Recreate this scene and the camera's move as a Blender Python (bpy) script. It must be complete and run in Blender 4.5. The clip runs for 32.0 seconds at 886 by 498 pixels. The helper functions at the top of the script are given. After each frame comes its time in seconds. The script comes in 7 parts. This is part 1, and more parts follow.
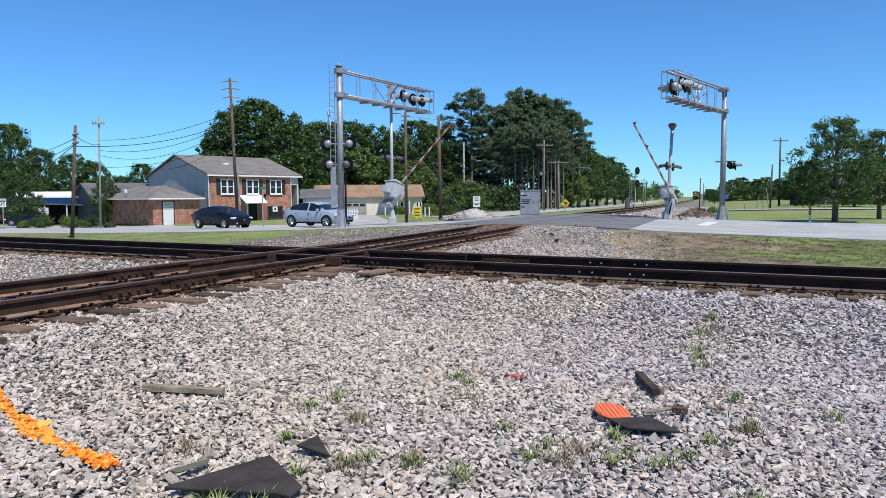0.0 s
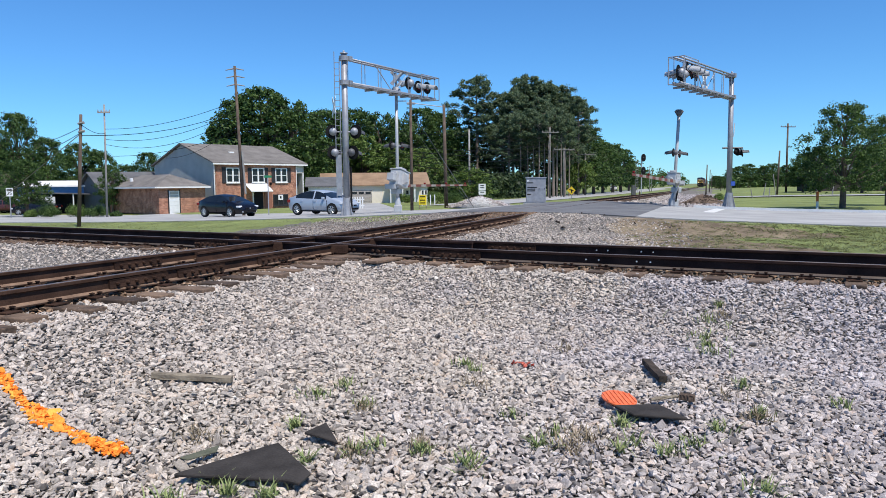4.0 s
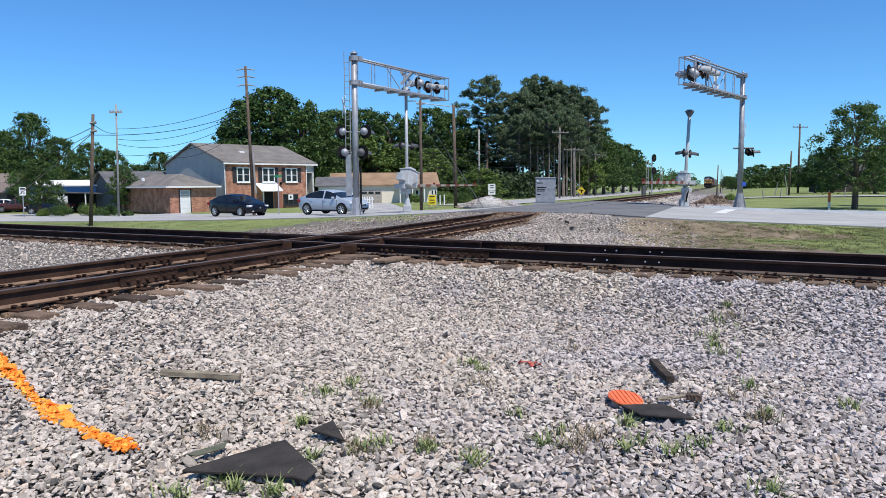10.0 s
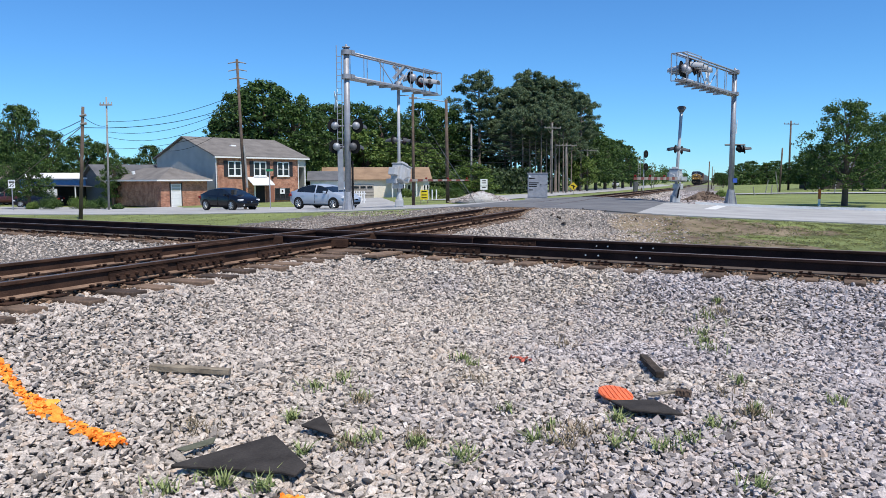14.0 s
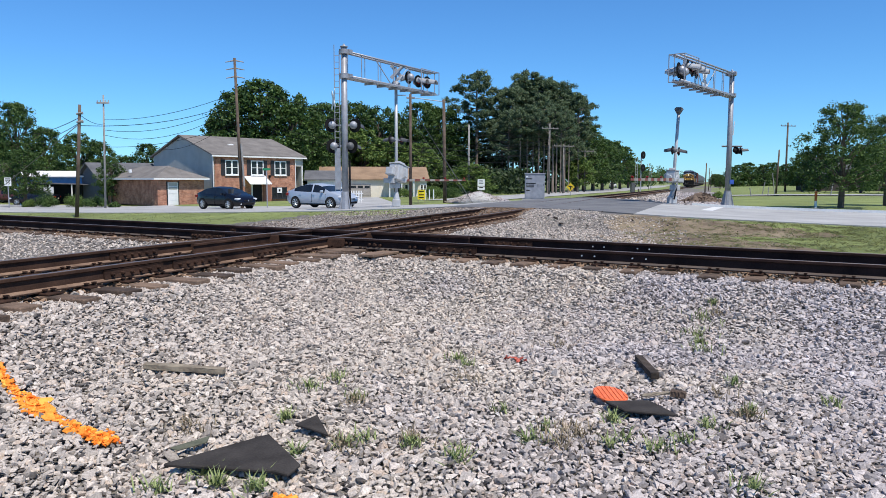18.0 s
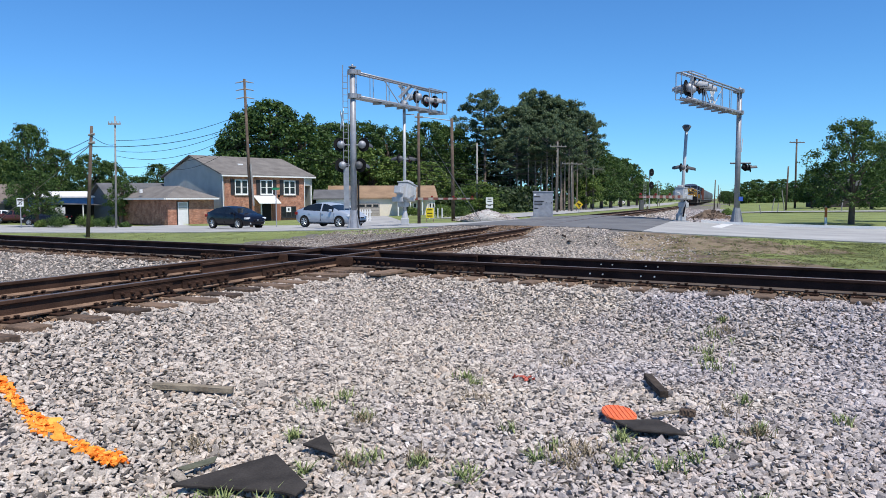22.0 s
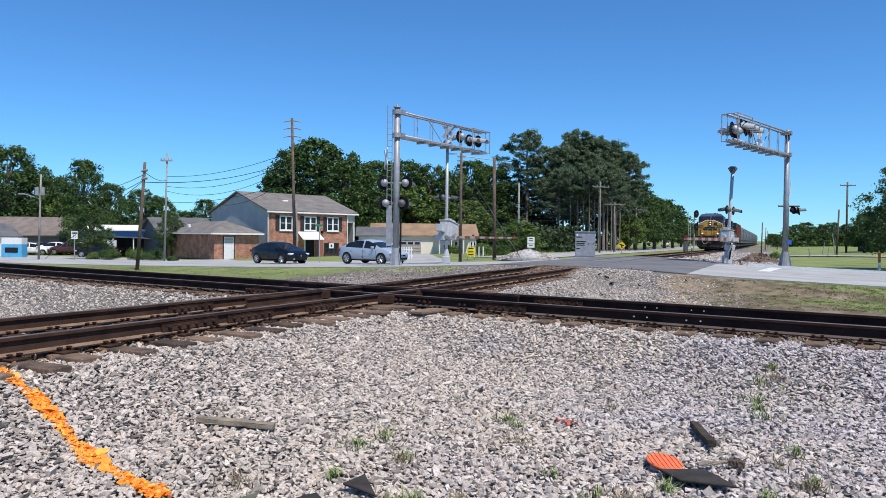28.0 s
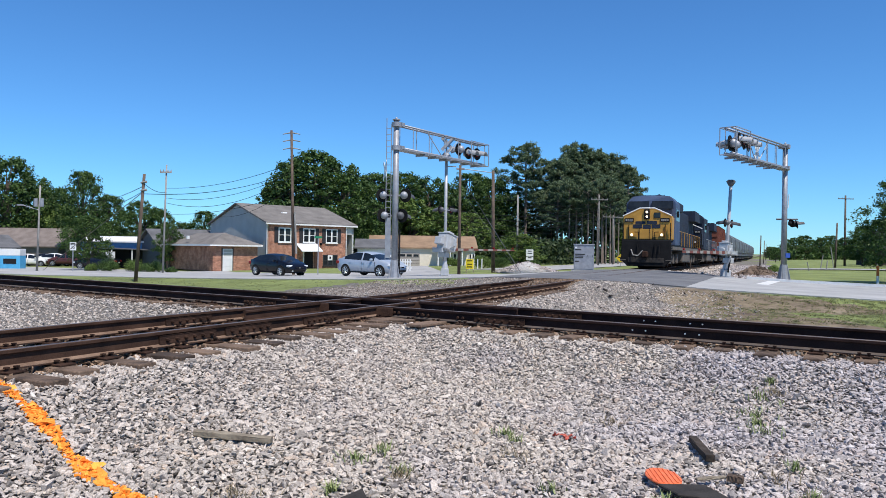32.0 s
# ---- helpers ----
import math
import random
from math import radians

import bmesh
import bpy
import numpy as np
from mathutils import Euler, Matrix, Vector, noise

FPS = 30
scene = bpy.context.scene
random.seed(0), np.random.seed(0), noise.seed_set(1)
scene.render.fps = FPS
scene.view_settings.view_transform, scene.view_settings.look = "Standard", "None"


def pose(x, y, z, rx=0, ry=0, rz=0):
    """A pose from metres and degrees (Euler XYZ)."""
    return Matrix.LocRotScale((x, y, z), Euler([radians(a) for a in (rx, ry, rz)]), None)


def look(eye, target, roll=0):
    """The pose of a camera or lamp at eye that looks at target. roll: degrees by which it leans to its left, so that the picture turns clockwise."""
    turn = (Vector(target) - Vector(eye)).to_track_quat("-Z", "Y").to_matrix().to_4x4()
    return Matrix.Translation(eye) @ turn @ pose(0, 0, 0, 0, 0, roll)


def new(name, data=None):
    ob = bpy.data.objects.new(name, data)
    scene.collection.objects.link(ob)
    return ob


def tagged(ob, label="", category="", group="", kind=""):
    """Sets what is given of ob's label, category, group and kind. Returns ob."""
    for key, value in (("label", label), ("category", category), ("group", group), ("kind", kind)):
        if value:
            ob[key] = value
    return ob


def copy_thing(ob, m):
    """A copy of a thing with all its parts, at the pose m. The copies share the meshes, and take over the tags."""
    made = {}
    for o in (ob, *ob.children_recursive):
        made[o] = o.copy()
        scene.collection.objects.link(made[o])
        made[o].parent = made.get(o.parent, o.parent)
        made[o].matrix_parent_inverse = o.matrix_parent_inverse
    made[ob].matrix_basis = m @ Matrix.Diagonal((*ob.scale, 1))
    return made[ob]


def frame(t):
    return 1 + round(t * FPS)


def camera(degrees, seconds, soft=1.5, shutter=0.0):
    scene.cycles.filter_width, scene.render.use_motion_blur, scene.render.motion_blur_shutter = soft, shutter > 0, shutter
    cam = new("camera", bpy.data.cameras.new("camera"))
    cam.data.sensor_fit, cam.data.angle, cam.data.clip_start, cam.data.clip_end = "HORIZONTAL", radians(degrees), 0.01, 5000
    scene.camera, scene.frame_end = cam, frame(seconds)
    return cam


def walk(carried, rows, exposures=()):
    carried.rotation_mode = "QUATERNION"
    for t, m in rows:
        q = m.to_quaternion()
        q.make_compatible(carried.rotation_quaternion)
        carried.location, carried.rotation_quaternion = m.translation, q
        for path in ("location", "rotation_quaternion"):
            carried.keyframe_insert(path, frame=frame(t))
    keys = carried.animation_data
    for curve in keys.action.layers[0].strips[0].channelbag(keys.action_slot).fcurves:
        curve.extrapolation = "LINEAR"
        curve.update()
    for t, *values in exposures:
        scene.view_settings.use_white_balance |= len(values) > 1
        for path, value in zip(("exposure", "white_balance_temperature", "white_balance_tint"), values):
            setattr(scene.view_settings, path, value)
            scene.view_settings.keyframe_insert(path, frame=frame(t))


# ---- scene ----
cam = camera(62.7, 32.0, 0.58)
PATH = [
    (0, (-0.004, 0.006, 1.003), (0.036, 2.0, 0.863), -0.4),
    (0.5, (-0.006, 0.006, 1.001), (0.029, 2.001, 0.854), -0.1),
    (1, (-0.009, -0.001, 1.0), (0.016, 1.993, 0.85), -0.2),
    (1.5, (-0.009, -0.004, 1.0), (0.017, 1.991, 0.851), -0.5),
    (2, (-0.008, -0.004, 1.001), (0.012, 1.99, 0.854), -0.5),
    (2.5, (-0.004, -0.004, 1.002), (0.018, 1.99, 0.853), -0.4),
    (3, (-0.004, 0.002, 1.0), (0.019, 1.996, 0.843), -0.5),
    (3.5, (-0.009, 0.008, 1.004), (0.018, 2.0, 0.835), -0.6),
    (5.5, (-0.017, 0.016, 1.001), (-0.009, 2.008, 0.823), -0.7),
    (6, (-0.004, 0.008, 0.997), (0.002, 2.0, 0.815), -0.8),
    (6.5, (-0.007, 0.003, 0.995), (-0.008, 1.995, 0.817), -0.8),
    (7, (-0.004, 0.0, 0.996), (-0.003, 1.994, 0.833), -0.6),
    (7.5, (-0.005, -0.008, 1.003), (-0.009, 1.985, 0.838), -0.5),
    (8, (0.003, -0.013, 1.0), (-0.001, 1.982, 0.849), -0.4),
    (8.5, (0.001, -0.016, 1.001), (-0.006, 1.978, 0.843), -0.4),
    (9, (0.002, -0.012, 1.001), (0.002, 1.981, 0.836), -0.4),
    (9.5, (0.002, -0.008, 1.0), (0.003, 1.985, 0.827), -0.4),
    (10, (0.006, -0.009, 0.998), (0.004, 1.984, 0.825), -0.5),
    (10.5, (0.005, -0.001, 0.999), (0.012, 1.991, 0.829), -0.2),
    (11, (0.002, -0.011, 1.002), (0.014, 1.981, 0.832), -0.3),
    (11.5, (0.001, -0.012, 0.999), (-0.004, 1.981, 0.831), -0.2),
    (12, (0.002, -0.009, 0.994), (0.007, 1.983, 0.816), -0.2),
    (12.5, (0.01, -0.004, 0.999), (0.026, 1.988, 0.812), -0.2),
    (13, (0.009, 0.002, 0.998), (0.028, 1.993, 0.809), -0.3),
    (13.5, (0.01, 0.002, 0.999), (0.028, 1.994, 0.818), -0.1),
    (14, (0.013, 0.002, 0.999), (0.033, 1.993, 0.812), -0.2),
    (14.5, (0.016, 0.004, 0.998), (0.045, 1.995, 0.813), -0.3),
    (16.5, (0.019, 0.006, 0.999), (0.045, 1.997, 0.813), 0.2),
    (17, (0.018, 0.012, 0.994), (0.048, 2.002, 0.799), -0.0),
    (17.5, (0.019, 0.008, 0.994), (0.048, 1.999, 0.801), 0.2),
    (18, (0.025, 0.008, 0.997), (0.053, 1.999, 0.81), 0.1),
    (18.5, (0.026, 0.001, 1.0), (0.048, 1.992, 0.816), 0.2),
    (19, (0.023, 0.001, 0.996), (0.05, 1.992, 0.81), 0.3),
    (19.5, (0.028, -0.005, 0.993), (0.047, 1.987, 0.818), 0.3),
    (20, (0.035, -0.004, 1.0), (0.057, 1.989, 0.837), 0.1),
    (20.5, (0.037, 0.001, 1.003), (0.063, 1.996, 0.859), -0.2),
    (21, (0.029, -0.008, 0.997), (0.04, 1.986, 0.843), -0.5),
    (21.5, (0.033, -0.002, 0.999), (0.031, 1.993, 0.86), -0.2),
    (22, (0.037, -0.005, 1.002), (0.041, 1.99, 0.865), -0.2),
    (22.5, (0.032, -0.01, 1.0), (0.031, 1.986, 0.866), -0.2),
    (23, (0.028, -0.01, 1.006), (0.013, 1.987, 0.895), -0.1),
    (23.5, (0.034, -0.014, 1.006), (0.026, 1.984, 0.9), -0.2),
    (24, (0.035, -0.013, 1.006), (0.024, 1.984, 0.899), -0.1),
    (24.5, (0.038, -0.006, 1.005), (0.021, 1.992, 0.907), 0.0),
    (25, (0.036, -0.015, 1.009), (0.006, 1.982, 0.911), 0.2),
    (25.5, (0.031, -0.013, 1.006), (0.007, 1.985, 0.917), 0.6),
    (26, (0.034, -0.014, 1.014), (-0.05, 1.983, 0.959), 0.9),
    (26.5, (0.022, -0.009, 1.019), (-0.093, 1.988, 0.978), 0.5),
    (28.5, (0.014, -0.023, 1.017), (-0.086, 1.974, 0.985), 0.8),
    (29, (0.013, -0.021, 1.016), (-0.074, 1.977, 0.985), 0.9),
    (29.5, (0.009, -0.021, 1.02), (-0.077, 1.977, 0.991), 1.1),
    (30, (0.014, -0.025, 1.021), (-0.072, 1.973, 0.988), 1.0),
    (30.5, (0.015, -0.027, 1.025), (-0.07, 1.971, 0.997), 0.9),
    (31, (0.02, -0.021, 1.021), (-0.065, 1.977, 0.998), 0.6),
    (31.5, (0.017, -0.031, 1.023), (-0.081, 1.967, 1.022), 0.8),
    (32, (0.017, -0.026, 1.029), (-0.088, 1.971, 1.03), 0.8),
]
walk(cam, [(t, look(eye, target, roll)) for t, eye, target, roll in PATH])

# ---- world, sun, exposure ----
SUN = Vector((0.28, -0.4, 0.87)).normalized()
world = bpy.data.worlds.new("world")
scene.world = world
world.use_nodes = True
wn = world.node_tree
sky = wn.nodes.new("ShaderNodeTexSky")
sky.sky_type, sky.sun_disc = "NISHITA", False
sky.sun_elevation = math.asin(SUN.z)
sky.sun_rotation = math.atan2(SUN.x, SUN.y)
sky.altitude, sky.air_density, sky.dust_density, sky.ozone_density = 800, 1.0, 0.0, 4.0
bg = wn.nodes["Background"]
tint = wn.nodes.new("ShaderNodeMix")
tint.data_type, tint.blend_type = "RGBA", "MULTIPLY"
tint.inputs["Factor"].default_value = 1.0
tint.inputs["B"].default_value = (0.52, 0.965, 1.36, 1)
wn.links.new(sky.outputs[0], tint.inputs["A"])
wn.links.new(tint.outputs["Result"], bg.inputs[0])
bg.inputs[1].default_value = 0.105
sun_data = bpy.data.lights.new("sun", "SUN")
sun_data.energy, sun_data.angle, sun_data.color = 4.8, radians(0.5), (1.0, 0.95, 0.88)
sun = new("sun", sun_data)
sun.matrix_world = SUN.to_track_quat("Z", "Y").to_matrix().to_4x4()
scene.view_settings.exposure = 0.1


# ---- materials ----
def surf(name, c1, c2, scale=4.0, rough=0.8, metal=0.0, bump=0.3, fine=60.0, per_object=0.0, spec=0.4, island=0.0, dist=0.01, gain=1.0):
    """Two-scale noise between two base colours, with fine relief."""
    m = bpy.data.materials.new(name)
    m.use_nodes = True
    nt = m.node_tree
    n, l = nt.nodes, nt.links
    b = n["Principled BSDF"]
    co = n.new("ShaderNodeTexCoord")
    na, nb = n.new("ShaderNodeTexNoise"), n.new("ShaderNodeTexNoise")
    na.inputs["Scale"].default_value, na.inputs["Detail"].default_value = scale, 6
    nb.inputs["Scale"].default_value, nb.inputs["Detail"].default_value = fine, 4
    l.new(co.outputs["Object"], na.inputs["Vector"])
    l.new(co.outputs["Object"], nb.inputs["Vector"])
    add = n.new("ShaderNodeMath")
    add.operation = "MULTIPLY_ADD"
    l.new(nb.outputs["Fac"], add.inputs[0])
    add.inputs[1].default_value = 0.5
    l.new(na.outputs["Fac"], add.inputs[2])
    ramp = n.new("ShaderNodeMapRange")
    ramp.inputs[1].default_value, ramp.inputs[2].default_value = 0.5, 1.0
    last = add.outputs[0]
    if per_object or island:
        src = n.new("ShaderNodeObjectInfo").outputs["Random"] if per_object else n.new("ShaderNodeNewGeometry").outputs["Random Per Island"]
        o = n.new("ShaderNodeMath")
        o.operation = "MULTIPLY_ADD"
        l.new(src, o.inputs[0])
        o.inputs[1].default_value = per_object or island
        l.new(last, o.inputs[2])
        o2 = n.new("ShaderNodeMath")
        o2.operation = "SUBTRACT"
        l.new(o.outputs[0], o2.inputs[0])
        o2.inputs[1].default_value = (per_object or island) / 2
        last = o2.outputs[0]
    l.new(last, ramp.inputs[0])
    mix = n.new("ShaderNodeMix")
    mix.data_type = "RGBA"
    l.new(ramp.outputs[0], mix.inputs["Factor"])
    mix.inputs["A"].default_value, mix.inputs["B"].default_value = (*c1, 1), (*c2, 1)
    l.new(mix.outputs["Result"], b.inputs["Base Color"])
    b.inputs["Roughness"].default_value, b.inputs["Metallic"].default_value = rough, metal
    b.inputs["Specular IOR Level"].default_value = spec
    if bump:
        bp = n.new("ShaderNodeBump")
        bp.inputs["Strength"].default_value, bp.inputs["Distance"].default_value = bump, dist
        l.new(nb.outputs["Fac"], bp.inputs["Height"])
        l.new(bp.outputs[0], b.inputs["Normal"])
    return m


def glow(name, c, power):
    m = bpy.data.materials.new(name)
    m.use_nodes = True
    b = m.node_tree.nodes["Principled BSDF"]
    b.inputs["Base Color"].default_value = (*c, 1)
    b.inputs["Emission Color"].default_value, b.inputs["Emission Strength"].default_value = (*c, 1), power
    return m


def paint(name, c, rough=0.35, metal=0.0, dirt=0.75, scale=3.0):
    d = tuple(x * dirt for x in c)
    return surf(name, d, c, scale, rough, metal, 0.08, 90)


M_STONE = surf("ballast_stone", (0.17, 0.155, 0.15), (0.52, 0.49, 0.47), 25, 0.9, 0, 0.4, 150, island=0.75)
# Gravel kept dark so the colour adds shadow in gaps between stones.
M_GRAVEL = surf("gravel", (0.065, 0.056, 0.048), (0.27, 0.245, 0.215), 12, 0.95, 0, 1.0, 28, dist=0.05)
M_DIRTBALLAST = surf("packed_gravel", (0.2, 0.17, 0.15), (0.42, 0.37, 0.33), 1.2, 0.95, 0, 0.8, 30, dist=0.03)
M_GRASS = surf("grass", (0.115, 0.14, 0.04), (0.25, 0.29, 0.09), 0.35, 0.9, 0, 0.9, 14, dist=0.05)
M_BLADE = surf("grass_blade", (0.1, 0.14, 0.04), (0.27, 0.31, 0.12), 3, 0.7, 0, 0.0, 30, island=0.6)
M_CONCRETE = surf("road_concrete", (0.27, 0.265, 0.255), (0.44, 0.43, 0.41), 0.5, 0.9, 0, 0.2, 30)
M_ASPHALT = surf("asphalt", (0.09, 0.09, 0.094), (0.19, 0.187, 0.183), 0.6, 0.9, 0, 0.3, 60)
M_RUST = surf("rusty_steel", (0.024, 0.014, 0.011), (0.085, 0.047, 0.032), 3, 0.95, 0.0, 0.35, 60, per_object=0.2, spec=0.1)
# Tan lighter than the web: sun on the rail foot is painted in.
M_FOOTLIT = surf("sunlit_tan_rail_foot", (0.1, 0.062, 0.044), (0.27, 0.18, 0.125), 4, 0.95, 0, 0.3, 50, spec=0.1)
M_RAILTOP = surf("worn_rail_head", (0.13, 0.1, 0.085), (0.26, 0.21, 0.18), 2, 0.5, 0.6, 0.1, 60)
M_TIE = surf("weathered_tie_wood", (0.05, 0.034, 0.025), (0.21, 0.14, 0.095), 5, 0.95, 0, 0.6, 40, per_object=0.5)
M_DARKSTEEL = surf("dark_grey_steel", (0.06, 0.06, 0.062), (0.13, 0.13, 0.135), 4, 0.5)
M_STEEL = surf("galvanised_steel", (0.24, 0.245, 0.265), (0.38, 0.385, 0.405), 4, 0.5, 0.3, 0.08, 50)
M_SILVER = paint("silver_paint", (0.5, 0.505, 0.51), 0.4, 0.1)
M_BLACK = surf("black_paint", (0.008, 0.008, 0.009), (0.018, 0.017, 0.017), 3, 0.75, 0, 0.08, 90, spec=0.12)
M_DARK = surf("dark_rubber", (0.026, 0.023, 0.021), (0.06, 0.053, 0.048), 6, 0.9, 0, 0.3, 80, spec=0.15)
M_WHITE = paint("white_paint", (0.78, 0.78, 0.76), 0.5, 0, 0.85)
M_RED = paint("red_paint", (0.5, 0.05, 0.03), 0.5)
M_YELLOWSIGN = paint("yellow_sign", (0.68, 0.46, 0.025), 0.5)
M_POLE = surf("pole_wood", (0.06, 0.042, 0.032), (0.16, 0.115, 0.085), 3, 0.9, 0, 0.4, 40)
M_GREYPOLE = surf("grey_pole_wood", (0.2, 0.19, 0.175), (0.36, 0.34, 0.31), 3, 0.9, 0, 0.4, 40)
M_BRICK = surf("red_brick", (0.17, 0.07, 0.05), (0.36, 0.17, 0.12), 1.5, 0.9, 0, 0.4, 25, per_object=0.5)
M_MORTAR = surf("mortar", (0.3, 0.26, 0.23), (0.42, 0.38, 0.34), 3, 0.95)
M_SIDING = surf("grey_siding", (0.4, 0.4, 0.365), (0.5, 0.5, 0.46), 1, 0.7)
M_ROOF = surf("grey_shingles", (0.12, 0.108, 0.097), (0.22, 0.2, 0.18), 1.0, 0.95, 0, 0.6, 12, dist=0.02)
M_ROOFDARK = surf("dark_shingles", (0.08, 0.08, 0.085), (0.15, 0.15, 0.155), 1.0, 0.95, 0, 0.6, 12)
M_ROOFTAN = surf("tan_roof", (0.2, 0.13, 0.08), (0.33, 0.22, 0.135), 0.8, 0.9, 0, 0.5, 12)
M_GLASS = surf("window_glass", (0.008, 0.01, 0.012), (0.025, 0.03, 0.034), 1, 0.12, 0, 0.0, 5, spec=0.35)
M_TRIM = paint("white_trim", (0.78, 0.77, 0.74), 0.6, 0, 0.9)
M_BARK = surf("bark", (0.06, 0.045, 0.035), (0.17, 0.13, 0.1), 4, 0.95, 0, 0.8, 25)


def leafmat(name, c1, c2):
    m = surf(name, c1, c2, 0.5, 0.55, 0, 0.0, 6, island=0.7, spec=0.3)
    b = m.node_tree.nodes["Principled BSDF"]
    n, l = m.node_tree.nodes, m.node_tree.links
    tr = n.new("ShaderNodeBsdfTranslucent")
    mx = n.new("ShaderNodeMixShader")
    mx.inputs[0].default_value = 0.32
    l.new(b.inputs["Base Color"].links[0].from_socket, tr.inputs["Color"])
    l.new(b.outputs[0], mx.inputs[1])
    l.new(tr.outputs[0], mx.inputs[2])
    l.new(mx.outputs[0], n["Material Output"].inputs["Surface"])
    return m


M_LEAF = leafmat("broad_leaves", (0.028, 0.062, 0.015), (0.11, 0.18, 0.044))
M_LEAFLIGHT = leafmat("light_leaves", (0.06, 0.11, 0.022), (0.21, 0.29, 0.07))
M_PINE = leafmat("pine_needles", (0.05, 0.085, 0.045), (0.19, 0.25, 0.125))
# Leaf green darkened: the shade below the trees is put into this colour.
M_UNDER = leafmat("undergrowth_shade_leaves", (0.022, 0.042, 0.016), (0.08, 0.115, 0.045))
M_CARBLUE = paint("dark_blue_car_paint", (0.006, 0.0065, 0.012), 0.22, 0.0, 0.9)
M_CARSILVER = paint("light_blue_car_paint", (0.43, 0.475, 0.54), 0.28, 0.25, 0.95)
M_CARGLASS = surf("car_glass", (0.006, 0.008, 0.01), (0.02, 0.024, 0.028), 1, 0.06, 0, 0.0, 5, spec=0.6)
M_MAROON = paint("maroon_car_paint", (0.09, 0.03, 0.03), 0.3)
M_TYRE = surf("tyre_rubber", (0.012, 0.012, 0.012), (0.03, 0.03, 0.03), 5, 0.85)
M_CHROME = paint("wheel_alloy", (0.55, 0.56, 0.58), 0.3, 0.8)
M_HEADLIGHT = glow("lit_headlight", (1.0, 0.85, 0.55), 1.6)
M_LENS = paint("clear_lens", (0.7, 0.72, 0.74), 0.1)
M_REDLENS = paint("red_lens", (0.25, 0.015, 0.01), 0.15)
M_LOCOYELLOW = paint("loco_yellow", (0.58, 0.3, 0.05), 0.5, 0, 0.62, 1.5)
M_LOCOBLUE = paint("loco_blue", (0.013, 0.022, 0.045), 0.8, 0, 0.7)
M_LOCOGREY = paint("loco_grey_blue", (0.07, 0.105, 0.19), 0.65, 0, 0.6, 1.5)
M_HOPPER = paint("hopper_grey", (0.14, 0.15, 0.16), 0.7, 0, 0.75)
M_BOXCAR = surf("rust_red_boxcar", (0.11, 0.03, 0.018), (0.22, 0.07, 0.04), 1.2, 0.7)
M_ORANGE = surf("orange_marking_paint", (0.8, 0.17, 0.006), (0.98, 0.42, 0.06), 14, 0.7, 0, 0.3, 90, island=0.5)
M_ORANGERED = surf("orange_red_plastic", (0.7, 0.13, 0.04), (0.88, 0.2, 0.07), 20, 0.5)
M_OLDWOOD = surf("weathered_plank", (0.14, 0.11, 0.08), (0.3, 0.25, 0.18), 6, 0.9, 0, 0.5, 50)
M_BLUEPAINT = paint("light_blue_paint", (0.09, 0.42, 0.7), 0.6)
M_FIBER = surf("dry_grass_soil", (0.1, 0.068, 0.042), (0.3, 0.235, 0.15), 1.2, 0.95, 0, 0.6, 9, dist=0.03)


# ---- mesh helpers ----
def part(name, bm, material, parent, label="", smooth=False):
    me = bpy.data.meshes.new(name)
    bm.to_mesh(me)
    bm.free()
    me.materials.append(material)
    if smooth:
        me.shade_smooth()
    ob = new(name, me)
    ob.parent = parent
    return tagged(ob, label)


def thing(name, m, label, category, group="", kind=""):
    e = new(name)
    e.matrix_world = m
    e.empty_display_size = 0.2
    return tagged(e, label, category, group, kind)


def box(bm, x0, y0, z0, x1, y1, z1, m=None, bevel=0.0):
    r = bmesh.ops.create_cube(bm, size=1.0)
    mm = Matrix.LocRotScale(((x0 + x1) / 2, (y0 + y1) / 2, (z0 + z1) / 2), None, (abs(x1 - x0), abs(y1 - y0), abs(z1 - z0)))
    bmesh.ops.transform(bm, matrix=(m @ mm) if m else mm, verts=r["verts"])
    if bevel:
        es = list({e for v in r["verts"] for e in v.link_edges})
        bmesh.ops.bevel(bm, geom=es, offset=bevel, segments=2, affect="EDGES", profile=0.5)
    return bm


def B(*a, **k):
    return box(bmesh.new(), *a, **k)


def rod(bm, a, b, r0, r1=None, seg=10):
    a, b = Vector(a), Vector(b)
    d = b - a
    r = bmesh.ops.create_cone(bm, cap_ends=True, segments=seg, radius1=r0, radius2=r0 if r1 is None else r1, depth=d.length)
    m = Matrix.Translation((a + b) / 2) @ d.to_track_quat("Z", "Y").to_matrix().to_4x4()
    bmesh.ops.transform(bm, matrix=m, verts=r["verts"])
    return bm


def R(*a, **k):
    return rod(bmesh.new(), *a, **k)


def prism(pts, y0, y1, bm=None):
    """An outline in x, z pulled along y."""
    bm = bm or bmesh.new()
    n = len(pts)
    va = [bm.verts.new((x, y0, z)) for x, z in pts]
    vb = [bm.verts.new((x, y1, z)) for x, z in pts]
    fa = bm.faces.new(va)
    fb = bm.faces.new(list(reversed(vb)))
    for i in range(n):
        j = (i + 1) % n
        bm.faces.new((va[j], va[i], vb[i], vb[j]))
    bmesh.ops.recalc_face_normals(bm, faces=bm.faces)
    return bm


def mesh_np(name, verts, faces, material, smooth=False):
    me = bpy.data.meshes.new(name)
    me.from_pydata(verts if isinstance(verts, list) else verts.tolist(), [], faces if isinstance(faces, list) else faces.tolist())
    me.materials.append(material)
    if smooth:
        me.shade_smooth()
    return new(name, me)


